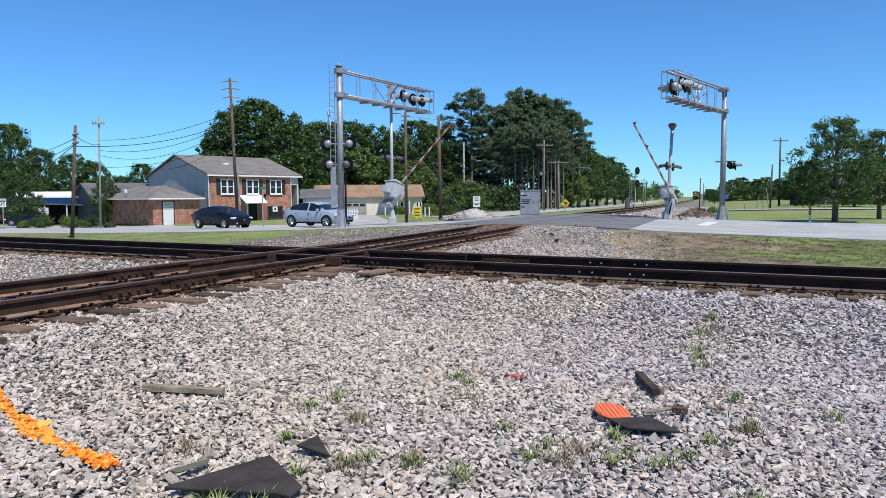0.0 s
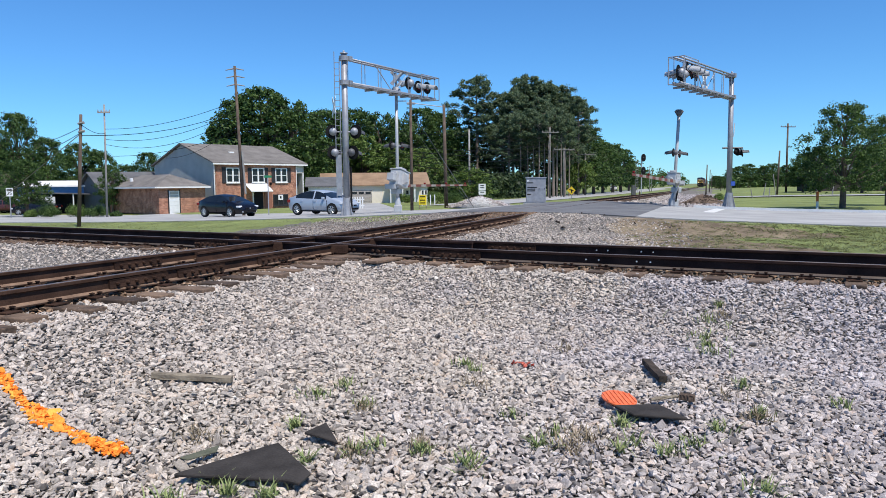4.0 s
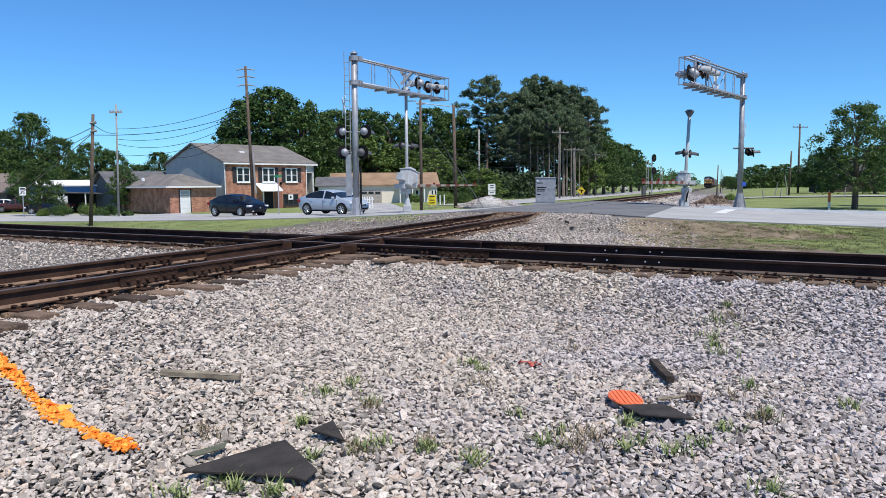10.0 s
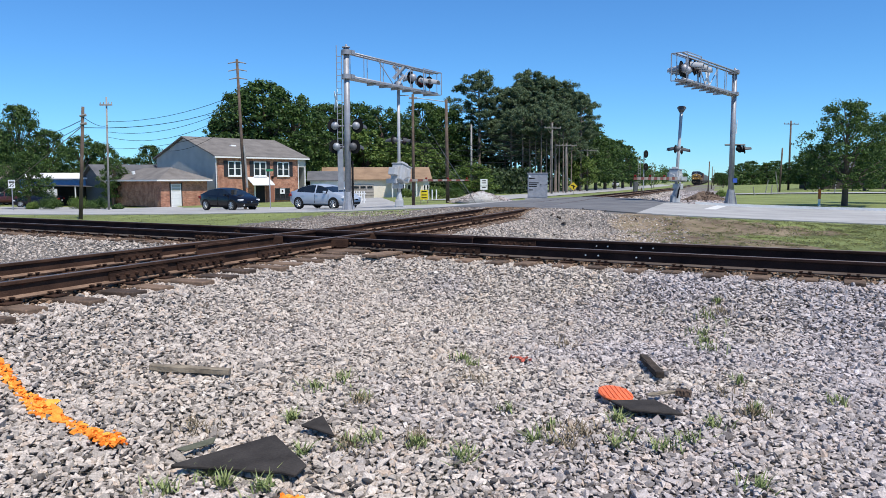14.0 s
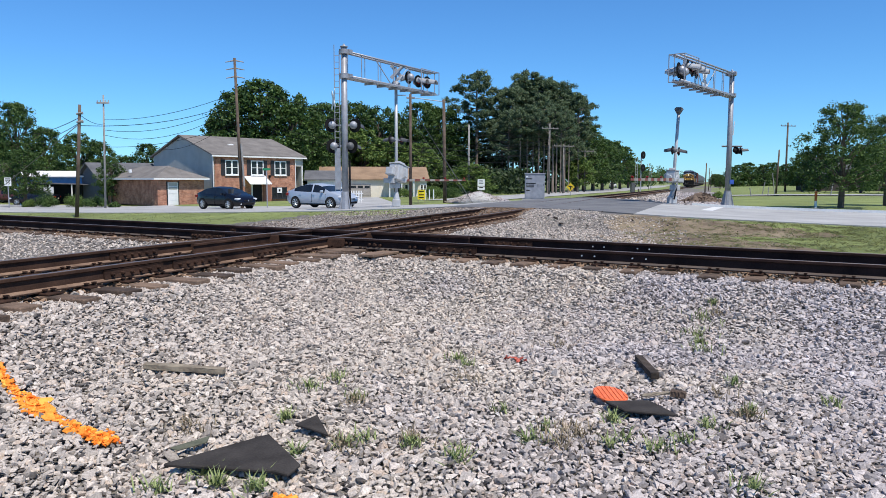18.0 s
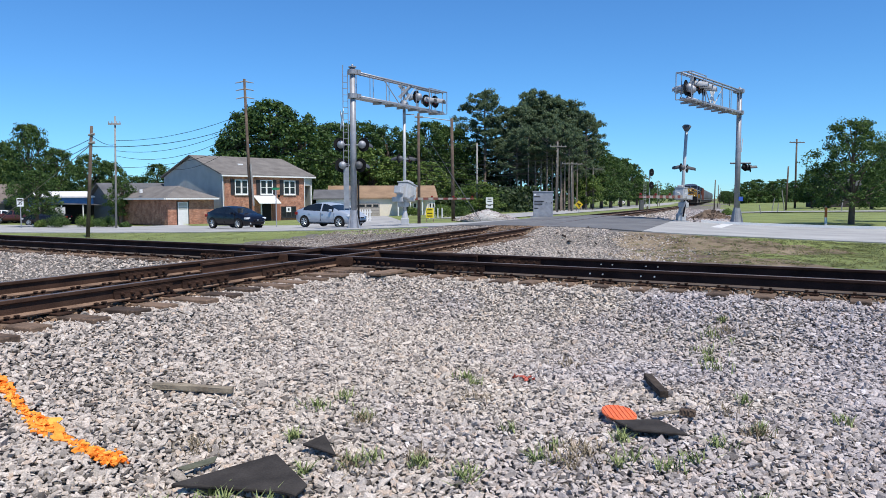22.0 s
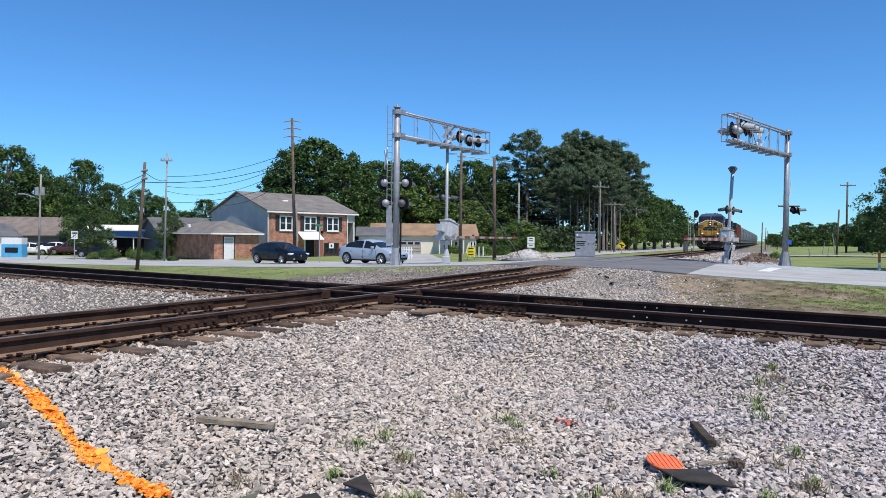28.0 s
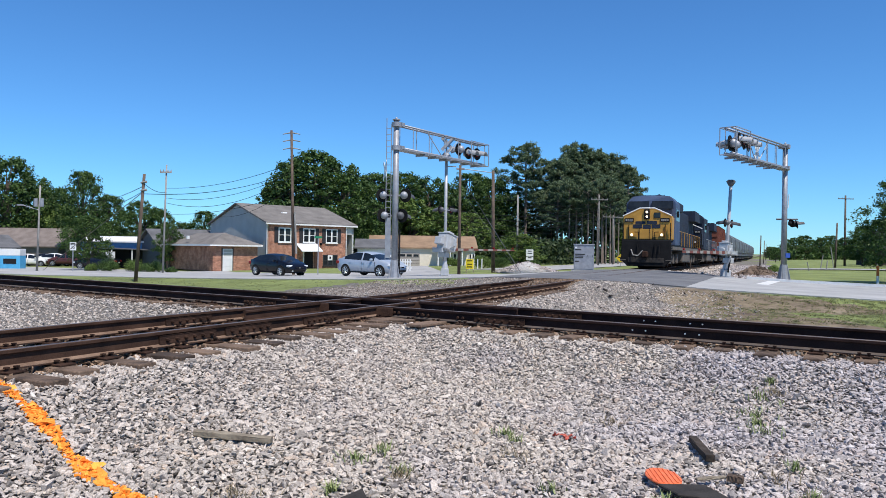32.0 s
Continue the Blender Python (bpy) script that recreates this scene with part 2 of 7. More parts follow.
# ---- plan: tracks, road, ground heights ----
T1 = Vector((0.3609, 0.9326))
T2 = Vector((0.8575, -0.5145))
C1 = Vector((-0.49, 18.26))
C2 = Vector((0.16, 12.63))
A1, A2 = math.degrees(math.atan2(T1.y, T1.x)), math.degrees(math.atan2(T2.y, T2.x))
RD = Vector((0.8575, -0.5145))
RN = Vector((0.5145, 0.8575))
R0 = Vector((3.2, 27.5))
ROADW = 17.0


def lerps(x, xs, ys):
    return np.interp(x, xs, ys)


def d1_of(x, y):
    """Distance to the right of the main track's centre line."""
    return (x - C1.x) * T1.y - (y - C1.y) * T1.x


def sag(s):
    """How far the main track falls away beyond the road crossing, and rises short of the diamond."""
    return np.interp(s, [-45, -15, -4, 0, 30, 107, 184, 326, 900], [-0.1, -0.08, 0, 0, 0, 0.38, 0.56, 0.75, 1.2])


def d2_of(x, y):
    """Distance beyond the crossing track's centre line."""
    return -(x - C2.x) * T2.y + (y - C2.y) * T2.x


def road_z(x, y):
    d = d1_of(x, y)
    r = (x - R0.x) * RN.x + (y - R0.y) * RN.y
    z = lerps(d, [-120, -80, -40, -25, -17, -8.5, -2.5, 0, 2.5, 6, 12, 30, 120], [-1.6, -1.5, -1.1, -0.8, -0.6, -0.32, -0.02, 0, -0.02, -0.2, -0.34, -0.5, -0.6])
    return z - 0.012 * np.clip(r, 0, 20) * np.clip(np.abs(d) / 8, 0, 1)


def ground_z(x, y):
    d1, d2 = d1_of(x, y), d2_of(x, y)
    near = 1 / (1 + np.exp(np.clip((d2 - 4) * 0.8, -30, 30)))
    base = np.where(d1 < 0, lerps(-d1, [0, 8, 17, 25, 45, 90, 300], [-0.45, -0.5, -0.72, -0.9, -1.4, -1.7, -2.0]), lerps(d1, [0, 8, 14, 60, 300], [-0.5, -0.5, -0.45, -0.75, -1.2]))
    base = base * (1 - near) + near * -0.63
    p = [0, 1.2, 1.5, 2.1, 2.8, 3.6, 30]
    along = (x - C1.x) * T1.x + (y - C1.y) * T1.y
    e1 = lerps(np.abs(d1), p, [-0.25, -0.25, -0.26, -0.42, -0.57, -0.63, -6]) - np.minimum(sag(along), 0)
    e2 = lerps(np.abs(d2), p, [-0.25, -0.25, -0.26, -0.42, -0.57, -0.63, -6])
    z = np.maximum(base, np.maximum(e1, e2))
    z = z - np.maximum(sag(along), 0) * np.clip(1 - (np.abs(d1) - 8) / 16, 0, 1)
    rr = (x - R0.x) * RN.x + (y - R0.y) * RN.y
    w = np.clip(1 - (np.maximum(-rr, rr - ROADW) - 0.9) / 3.0, 0, 1)
    w = w * w * (3 - 2 * w)
    return z * (1 - w) + (road_z(x, y) - 0.035) * w


def gz(x, y):
    return float(ground_z(np.array(float(x)), np.array(float(y))))


# ground: one sheet to the horizon
def axis(lo, hi, fine_lo, fine_hi, step):
    v = list(np.arange(fine_lo, fine_hi, step))
    s, a = step, fine_hi
    while a < hi:
        v.append(a)
        s *= 1.22
        a += s
    s, a = step, fine_lo
    while a > lo:
        s *= 1.22
        a -= s
        v.insert(0, a)
    return np.array(v)


gx, gy = axis(-2500, 2500, -40, 40, 0.5), axis(-600, 3500, -6, 75, 0.5)
GX, GY = np.meshgrid(gx, gy)
GZ = ground_z(GX, GY)
GZ = GZ - 0.035 * ((d2_of(GX, GY) < -0.5) & (d1_of(GX, GY) > 0.5))
nx, ny = len(gx), len(gy)
idx = np.arange(nx * ny).reshape(ny, nx)
quads = np.stack([idx[:-1, :-1], idx[:-1, 1:], idx[1:, 1:], idx[1:, :-1]], -1).reshape(-1, 4)
ground = mesh_np("ground", np.stack([GX, GY, GZ], -1).reshape(-1, 3), quads, M_GRASS, True)
tagged(ground, "grass, soil and grey gravel ground round the railway", "ground", kind="structure")
ground.data.materials.append(M_GRAVEL)
ground.data.materials.append(M_FIBER)
cx = (GX[:-1, :-1] + GX[1:, 1:]) / 2
cy = (GY[:-1, :-1] + GY[1:, 1:]) / 2
D1, D2 = d1_of(cx, cy), d2_of(cx, cy)
kind = np.zeros(cx.shape, int)
kind[((D1 > -4) & (D1 < 7.5)) | (np.abs(D2) < 2.6) | (D2 < 0)] = 1
kind[(cy > 62) & (D1 > 5.0)] = 0
kind[(D2 > 0.5) & (D2 < 16) & (D1 > 5.2) & (D1 < 9)] = 0
kind[(D2 > 2.4) & (D2 < 5.2) & (D1 > 5.2)] = 2
kind[(D2 > 0) & (D2 < 12) & (D1 > -9) & (D1 < 5.2)] = 1
jit = np.array([[noise.noise((x * 0.35, y * 0.35, 3.0)) for x, y in zip(a, b)] if abs(a[0]) >= 0 and -8 < b[0] < 80 else [0.0] * len(a) for a, b in zip(cx, cy)])
strip_ = (D2 > 2.2) & (D1 > 4.0) & ((cx - R0.x) * RN.x + (cy - R0.y) * RN.y < 0)
kind[strip_ & (D1 > 4.0 + 2 * jit)] = 2
kind[strip_ & (D1 + 5 * jit > 9.0) & (D2 + 2.0 * jit > 4.2)] = 0
ground.data.polygons.foreach_set("material_index", kind.reshape(-1).astype(np.int32))


# road
def strip(name, a0, a1, r0, r1, lift, material, na=80, nr=8, shear=0.0):
    aa, rr = np.meshgrid(np.linspace(a0, a1, na), np.linspace(r0, r1, nr))
    aa = aa + shear * rr
    X, Y = R0.x + RD.x * aa + RN.x * rr, R0.y + RD.y * aa + RN.y * rr
    Zt = road_z(X, Y) + lift
    i = np.arange(na * nr).reshape(nr, na)
    q = np.stack([i[:-1, :-1], i[:-1, 1:], i[1:, 1:], i[1:, :-1]], -1).reshape(-1, 4)
    V = np.stack([X, Y, Zt], -1).reshape(-1, 3)
    # a skirt gives the slab its thickness
    ring = np.concatenate([i[0, :], i[1:, -1], i[-1, -2::-1], i[-2:0:-1, 0]])
    low = V[ring] - np.array([0, 0, 0.22])
    k = len(V) + np.arange(len(ring))
    side = np.stack([ring, k, np.roll(k, -1), np.roll(ring, -1)], -1)
    return mesh_np(name, np.concatenate([V, low]), np.concatenate([q, side]), material)


tagged(strip("road", -120, 120, 0, ROADW, 0, M_CONCRETE, 160, 10), "pale worn concrete road across the railway", "road", kind="structure")
tagged(strip("crossing_pavement", -3.4, 4.46, -0.3, ROADW + 0.6, 0.008, M_ASPHALT, 30, 10, -0.173), "dark asphalt apron where the road meets the rails", "pavement", kind="structure")
tagged(strip("stop_line", 5.9, 6.4, 8.8, 16.7, 0.008, surf("worn_white_marking", (0.5, 0.49, 0.47), (0.72, 0.71, 0.69), 2.5, 0.8), 4, 10, -0.1), "worn white stop line painted across the lane", "road marking", kind="structure")


# ---- railway tracks ----
RAIL = [(-0.07, -0.178), (0.07, -0.178), (0.07, -0.165), (0.012, -0.145), (0.01, -0.045), (0.036, -0.032), (0.036, -0.004), (0.03, 0.0), (-0.03, 0.0), (-0.036, -0.004), (-0.036, -0.032), (-0.01, -0.045), (-0.012, -0.145), (-0.07, -0.165)]
GA = 0.7535
rng = random.Random(7)


def shared(name, bm, material):
    me = bpy.data.meshes.new(name)
    bm.to_mesh(me)
    bm.free()
    me.materials.append(material)
    return me


def put(name, me, parent, m, label=""):
    o = new(name, me)
    o.parent = parent
    o.matrix_basis = m
    return tagged(o, label)


TIES = [shared("tie", B(-1.3 - e, -0.115, -0.178, 1.3 + f, 0.115, 0, bevel=0.012), M_TIE) for e, f in ((0, 0), (0.06, -0.05), (-0.06, 0.08), (0.1, 0.02))]
PLATE = shared("tie_plate", B(-0.19, -0.09, 0, 0.19, 0.09, 0.018, bevel=0.004), M_RUST)
bm = bmesh.new()
for sx in (-0.1, 0.1):
    for sy in (-0.05, 0.05):
        box(bm, sx - 0.012, sy - 0.012, 0, sx + 0.012, sy + 0.012, 0.03)
        box(bm, sx - 0.02, sy - 0.02, 0.03, sx + 0.02, sy + 0.02, 0.045)
SPIKES = shared("spikes", bm, M_RUST)
bm = bmesh.new()
prism([(0.012, -0.15), (0.045, -0.14), (0.034, -0.1), (0.034, -0.06), (0.04, -0.045), (0.012, -0.045)], -0.46, 0.46, bm)
for k in (-0.36, -0.21, -0.07, 0.07, 0.21, 0.36):
    rod(bm, (0.03, k, -0.095), (0.075, k, -0.095), 0.02, seg=6)
    rod(bm, (0.075, k, -0.095), (0.088, k, -0.095), 0.011, seg=6)
JOINT = shared("joint_bar", bm, M_RUST)
bm = bmesh.new()
box(bm, 0.012, -0.09, -0.15, 0.1, 0.09, -0.03, bevel=0.01)
rod(bm, (0.1, -0.03, -0.08), (0.135, -0.03, -0.08), 0.026, seg=6)
rod(bm, (0.1, 0.05, -0.08), (0.13, 0.05, -0.08), 0.02, seg=6)
BLOCK = shared("guard_block", bm, M_RUST)
bm = bmesh.new()
for k in (-0.05, 0.05):
    rod(bm, (0.01, k, -0.09), (0.05, k, -0.09), 0.022, seg=6)
BOLTS = shared("bolt_pair", bm, M_RUST)
bm = bmesh.new()
for k in (-0.465, -0.275, 0.275, 0.465):
    rod(bm, (0.0, k, -0.085), (0.014, k, -0.085), 0.012, seg=8)
HOLES = shared("bolt_holes", bm, M_WHITE)


def track(name, c, ang, s0, s1, near, label, joints, steel):
    t = thing(name, pose(c.x, c.y, 0, 0, 0, ang - 90), label, "railway track", kind="structure")
    for sx in (-GA, GA):
        for a, b in zip([s0, -15, -4, 30, 107, 184, 326], [-15, -4, 30, 107, 184, 326, 900]) if s1 > 100 else ((s0, s1),):
            za, zb_ = (-float(sag(a)), -float(sag(b))) if s1 > 100 else (0, 0)
            # rail_foot strips paint the lit upper side of the foot in a lighter colour
            for nm, prof, mt, lb in (("rail", [(x + sx, z) for x, z in RAIL], steel, ""), ("rail_foot", [(sx - 0.071, -0.166), (sx - 0.012, -0.1455), (sx - 0.012, -0.141), (sx - 0.071, -0.161)], M_FOOTLIT if steel == M_RUST else M_RAILTOP, "tan rail foot lightened for sun on it" if steel == M_RUST else "brown rail foot lightened for sun on it"), ("rail_foot", [(sx + 0.071, -0.161), (sx + 0.012, -0.141), (sx + 0.012, -0.1455), (sx + 0.071, -0.166)], M_FOOTLIT if steel == M_RUST else M_RAILTOP, "tan rail foot lightened for sun on it" if steel == M_RUST else "brown rail foot lightened for sun on it"), ("rail_head", [(sx - 0.029, 0.0), (sx + 0.029, 0.0), (sx + 0.026, 0.003), (sx - 0.026, 0.003)], M_RAILTOP, "worn brown running surface")):
                bm = prism(prof, a, b)
                for v in bm.verts:
                    v.co.z += za if abs(v.co.y - a) < 0.01 else zb_
                part(nm, bm, mt, t, lb)
    k = math.ceil(near[0] / 0.52)
    while k * 0.52 < near[1]:
        s = k * 0.52
        up = -float(sag(s)) if s1 > 100 else 0.0
        tie = put("tie", rng.choice(TIES), t, pose(rng.uniform(-0.08, 0.08) + (0.12 if up > 0 else 0), s + rng.uniform(-0.03, 0.03), up - 0.198 + rng.uniform(-0.012, 0), 0, 0, rng.uniform(-2, 2)))
        for sx in (-GA, GA):
            put("tie_plate", PLATE, t, pose(sx, s, up - 0.199))
            if abs(s) < 14:
                put("spikes", SPIKES, t, pose(sx, s, up - 0.186, 0, 0, rng.uniform(-4, 4)))
        k += 1
    bm = bmesh.new()
    for a, b in ((max(s0, near[0] - 30), near[0]), (near[1], min(s1, near[1] + 90))):
        s = math.ceil(a / 0.52) * 0.52
        while s < b:
            if not any(abs(s - g) < w for g, w in SKIP.get(name, ())):
                dz = float(sag(s)) if s1 > 100 else 0.0
                box(bm, -1.3, s - 0.115, -0.37 - dz, 1.3, s + 0.115, -0.2 - dz)
            s += 0.52
    tagged(part("far_ties", bm, M_TIE, t), kind="stuff")
    for sx, s, out in joints:
        put("joint_bar", JOINT, t, pose(sx, s, -float(sag(s)) if s1 > 100 else 0.0, 0, 0, 0 if out > 0 else 180))
    return t


SKIP = {"main_track": ((18.5, 10.5),)}
# Rusty steel darkened: shade below the rail heads is put into the colour.
M_RUSTDARK = surf("shade_dark_rail_steel", (0.017, 0.010, 0.009), (0.05, 0.029, 0.024), 3, 0.9, 0.0, 0.25, 60, spec=0.1)
main_track = track("main_track", C1, A1, -45, 900, (-22, 8.2), "rusty main railway track on wooden ties and grey ballast",
                   [(GA, -7.4, 1), (-GA, -8.6, 1), (GA, -10.2, 1), (-GA, -6.1, 1), (GA, 2.6, 1), (-GA, 3.6, 1), (GA, -2.7, 1), (GA, -9.1, 1)], M_RUST)
cross_track = track("crossing_track", C2, A2, -60, 60, (-14, 13), "dark rusty crossing track on wooden ties and grey ballast",
                    [(GA, 0.65, 1), (-GA, 0.95, 1), (GA, -4.9, 1), (-GA, -5.4, 1), (GA, 10.2, 1)], M_RUSTDARK)
# the diamond, where the two tracks cross
XP = Vector((-2.136, 14.0))
diamond = thing("rail_crossing_diamond", pose(XP.x, XP.y, 0, 0, 0, 0), "rusty steel crossing frame bolted between two tracks", "rail crossing", kind="structure")
for ang, steel, q in ((A1 - 90, M_RUST, -0.006), (A2 - 90, M_RUSTDARK, -0.008)):
    tm = pose(0, 0, q, 0, 0, ang)
    for sx in (-GA, GA):
        for off, half in ((0.115, 2.9), (-0.125, 1.55)):
            x = sx - math.copysign(off, sx)
            g = part("guard_rail", prism([(a * 0.9 + x, b) for a, b in RAIL], -half, half), steel, diamond)
            g.matrix_basis = tm
        for k in (-2.6, -1.9, 1.9, 2.6):
            put("bolt_pair", BOLTS, diamond, tm @ pose(sx + 0.012 * (1 if sx > 0 else -1), k, 0, 0, 0, 0 if sx > 0 else 180))
    for k in (-2.2, -1.3, 0.0, 1.3, 2.2):
        b = part("tie_beam", B(-1.55, k - 0.15, -0.21, 1.55, k + 0.15, -0.165, bevel=0.01), M_TIE, diamond)
        b.matrix_basis = tm
for sx in (-GA, GA):
    for sy in (-GA, GA):
        u = (T1 * 0).to_3d()
        # corner castings where the rails meet
        n1, n2 = Vector((T1.y, -T1.x)), Vector((T2.y, -T2.x))
        det = n1.x * n2.y - n1.y * n2.x
        px, py = (sx * n2.y - sy * n1.y) / det, (n1.x * sy - n2.x * sx) / det
        part("corner_casting", B(px - 0.24, py - 0.2, -0.175, px + 0.24, py + 0.2, -0.012, bevel=0.02), M_RUST, diamond)
for s in (-5.7, -3.9, -4.6):
    put("guard_block", BLOCK, main_track, pose(-GA, s, -float(sag(s))))
    put("bolt_pair", BOLTS, main_track, pose(GA + 0.01, s + 0.8, -float(sag(s + 0.8))))
for s, sx in ((2.96, -GA), (3.3, GA)):
    put("bolt_holes", HOLES, cross_track, pose(sx + 0.011, s, 0))
for s in (-1.4, -0.9):
    put("bolt_pair", BOLTS, cross_track, pose(GA + 0.01, s, 0))
put("guard_block", BLOCK, cross_track, pose(-GA, -0.35, 0.02))


# ---- ballast stones ----
def stone_material():
    m = bpy.data.materials.new("ballast_stones")
    m.use_nodes = True
    n, l = m.node_tree.nodes, m.node_tree.links
    b = n["Principled BSDF"]
    geo = n.new("ShaderNodeNewGeometry")
    co = n.new("ShaderNodeTexCoord")
    ramp = n.new("ShaderNodeValToRGB")
    cr = ramp.color_ramp
    cols = [(0.0, (0.12, 0.11, 0.105)), (0.13, (0.3, 0.28, 0.265)), (0.35, (0.42, 0.392, 0.372)), (0.6, (0.5, 0.462, 0.432)), (0.82, (0.57, 0.53, 0.5)), (0.93, (0.47, 0.39, 0.33)), (1.0, (0.68, 0.66, 0.635))]
    cr.elements[0].position, cr.elements[0].color = 0.0, (*cols[0][1], 1)
    cr.elements[1].position, cr.elements[1].color = 1.0, (*cols[-1][1], 1)
    for p, c in cols[1:-1]:
        e = cr.elements.new(p)
        e.color = (*c, 1)
    l.new(geo.outputs["Random Per Island"], ramp.inputs[0])
    big = n.new("ShaderNodeTexNoise")
    big.inputs["Scale"].default_value, big.inputs["Detail"].default_value = 0.55, 3
    l.new(co.outputs["Object"], big.inputs["Vector"])
    # dusty, sand-coloured stones on one side, clean bluish ones towards the other
    sep = n.new("ShaderNodeSeparateXYZ")
    l.new(co.outputs["Object"], sep.inputs[0])
    zone = n.new("ShaderNodeMath")
    zone.operation = "MULTIPLY_ADD"
    l.new(sep.outputs[0], zone.inputs[0])
    zone.inputs[1].default_value = -0.09
    deep = n.new("ShaderNodeMath")
    deep.operation = "MULTIPLY_ADD"
    l.new(sep.outputs[1], deep.inputs[0])
    deep.inputs[1].default_value = 0.03
    l.new(big.outputs["Fac"], deep.inputs[2])
    less = n.new("ShaderNodeMath")
    less.operation = "SUBTRACT"
    l.new(deep.outputs[0], less.inputs[0])
    less.inputs[1].default_value = 0.17
    l.new(less.outputs[0], zone.inputs[2])
    rr = n.new("ShaderNodeValToRGB")
    rr.color_ramp.elements[0].position, rr.color_ramp.elements[0].color = 0.22, (1.01, 0.97, 1.0, 1)
    rr.color_ramp.elements[1].position, rr.color_ramp.elements[1].color = 0.52, (1.1, 1.03, 0.93, 1)
    e = rr.color_ramp.elements.new(0.8)
    e.color = (1.08, 1.01, 0.93, 1)
    l.new(zone.outputs[0], rr.inputs[0])
    fine = n.new("ShaderNodeTexNoise")
    fine.inputs["Scale"].default_value, fine.inputs["Detail"].default_value = 90, 5
    l.new(co.outputs["Object"], fine.inputs["Vector"])
    fr = n.new("ShaderNodeMapRange")
    fr.inputs[1].default_value, fr.inputs[2].default_value, fr.inputs[3].default_value, fr.inputs[4].default_value = 0.3, 0.7, 0.6, 1.18
    l.new(fine.outputs["Fac"], fr.inputs[0])
    m1, m2 = n.new("ShaderNodeMix"), n.new("ShaderNodeMix")
    for mm in (m1, m2):
        mm.data_type, mm.blend_type = "RGBA", "MULTIPLY"
        mm.inputs["Factor"].default_value = 1
    l.new(ramp.outputs[0], m1.inputs["A"])
    l.new(rr.outputs[0], m1.inputs["B"])
    l.new(m1.outputs["Result"], m2.inputs["A"])
    l.new(fr.outputs[0], m2.inputs["B"])
    l.new(m2.outputs["Result"], b.inputs["Base Color"])
    b.inputs["Roughness"].default_value = 0.88
    b.inputs["Specular IOR Level"].default_value = 0.3
    bp = n.new("ShaderNodeBump")
    bp.inputs["Strength"].default_value, bp.inputs["Distance"].default_value = 0.35, 0.004
    l.new(fine.outputs["Fac"], bp.inputs["Height"])
    l.new(bp.outputs[0], b.inputs["Normal"])
    return m


M_BALLAST = stone_material()


def rock_shapes(kinds, points):
    """Crushed stones: hulls of a few random points, with sharp facets."""
    out = []
    for k in range(kinds):
        r = random.Random(k * 7 + points)
        bm = bmesh.new()
        for _ in range(points):
            d = Vector((r.uniform(-1, 1), r.uniform(-1, 1), r.uniform(-1, 1)))
            d = d.normalized()
            d *= r.uniform(0.46, 0.58) * (abs(d.x) ** 4 + abs(d.y) ** 4 + abs(d.z) ** 4) ** -0.25
            bm.verts.new((d.x * 1.1, d.y, d.z * 0.9))
        res = bmesh.ops.convex_hull(bm, input=bm.verts)
        bmesh.ops.delete(bm, geom=[v for v in bm.verts if not v.link_faces], context="VERTS")
        bmesh.ops.triangulate(bm, faces=bm.faces)
        bm.verts.index_update()
        bmesh.ops.recalc_face_normals(bm, faces=bm.faces)
        out.append((np.array([v.co[:] for v in bm.verts]), np.array([[v.index for v in f.verts] for f in bm.faces])))
        bm.free()
    return out


def scatter(name, pts, sizes, shapes, material, label, category, seed, sink=0.25):
    """Stones at the points given, as one mesh."""
    r = np.random.default_rng(seed)
    V, F, base = [], [], 0
    which = r.integers(0, len(shapes), len(pts))
    for k, (sv, sf) in enumerate(shapes):
        sel = np.nonzero(which == k)[0]
        if not len(sel):
            continue
        n = len(sel)
        q = r.normal(size=(n, 4)) * np.array([1.0, 0.24, 0.24, 1.0])
        q /= np.linalg.norm(q, axis=1, keepdims=True)
        w, x, y, z = q.T
        Rm = np.stack([1 - 2 * (y * y + z * z), 2 * (x * y - z * w), 2 * (x * z + y * w), 2 * (x * y + z * w), 1 - 2 * (x * x + z * z), 2 * (y * z - x * w), 2 * (x * z - y * w), 2 * (y * z + x * w), 1 - 2 * (x * x + y * y)], -1).reshape(n, 3, 3)
        sc = sizes[sel][:, None] * np.stack([r.uniform(0.9, 1.4, n), r.uniform(0.75, 1.1, n), r.uniform(0.4, 0.68, n)], -1)
        v = np.einsum("nij,nkj->nki", Rm, sv[None] * sc[:, None, :]) + pts[sel][:, None, :]
        v[:, :, 2] += (sizes[sel] * (0.5 - sink) * r.uniform(-0.6, 1.25, n))[:, None]
        V.append(v.reshape(-1, 3))
        F.append((sf[None] + (np.arange(n) * len(sv))[:, None, None] + base).reshape(-1, 3))
        base += n * len(sv)
    ob = mesh_np(name, np.concatenate(V), np.concatenate(F), material)
    return tagged(ob, label, category, kind="stuff")


def field(x0, x1, y0, y1, step, seed, keep):
    r = np.random.default_rng(seed)
    X, Y = np.meshgrid(np.arange(x0, x1, step), np.arange(y0, y1, step))
    X, Y = X.ravel(), Y.ravel()
    X = X + r.uniform(-0.55, 0.55, X.size) * step
    Y = Y + r.uniform(-0.55, 0.55, Y.size) * step
    k = keep(X, Y)
    X, Y = X[k], Y[k]
    return np.stack([X, Y, ground_z(X, Y)], -1)


def wedge(X, Y, m=1.0):
    return (X > -0.72 * Y - m) & (X < 0.66 * Y + m)


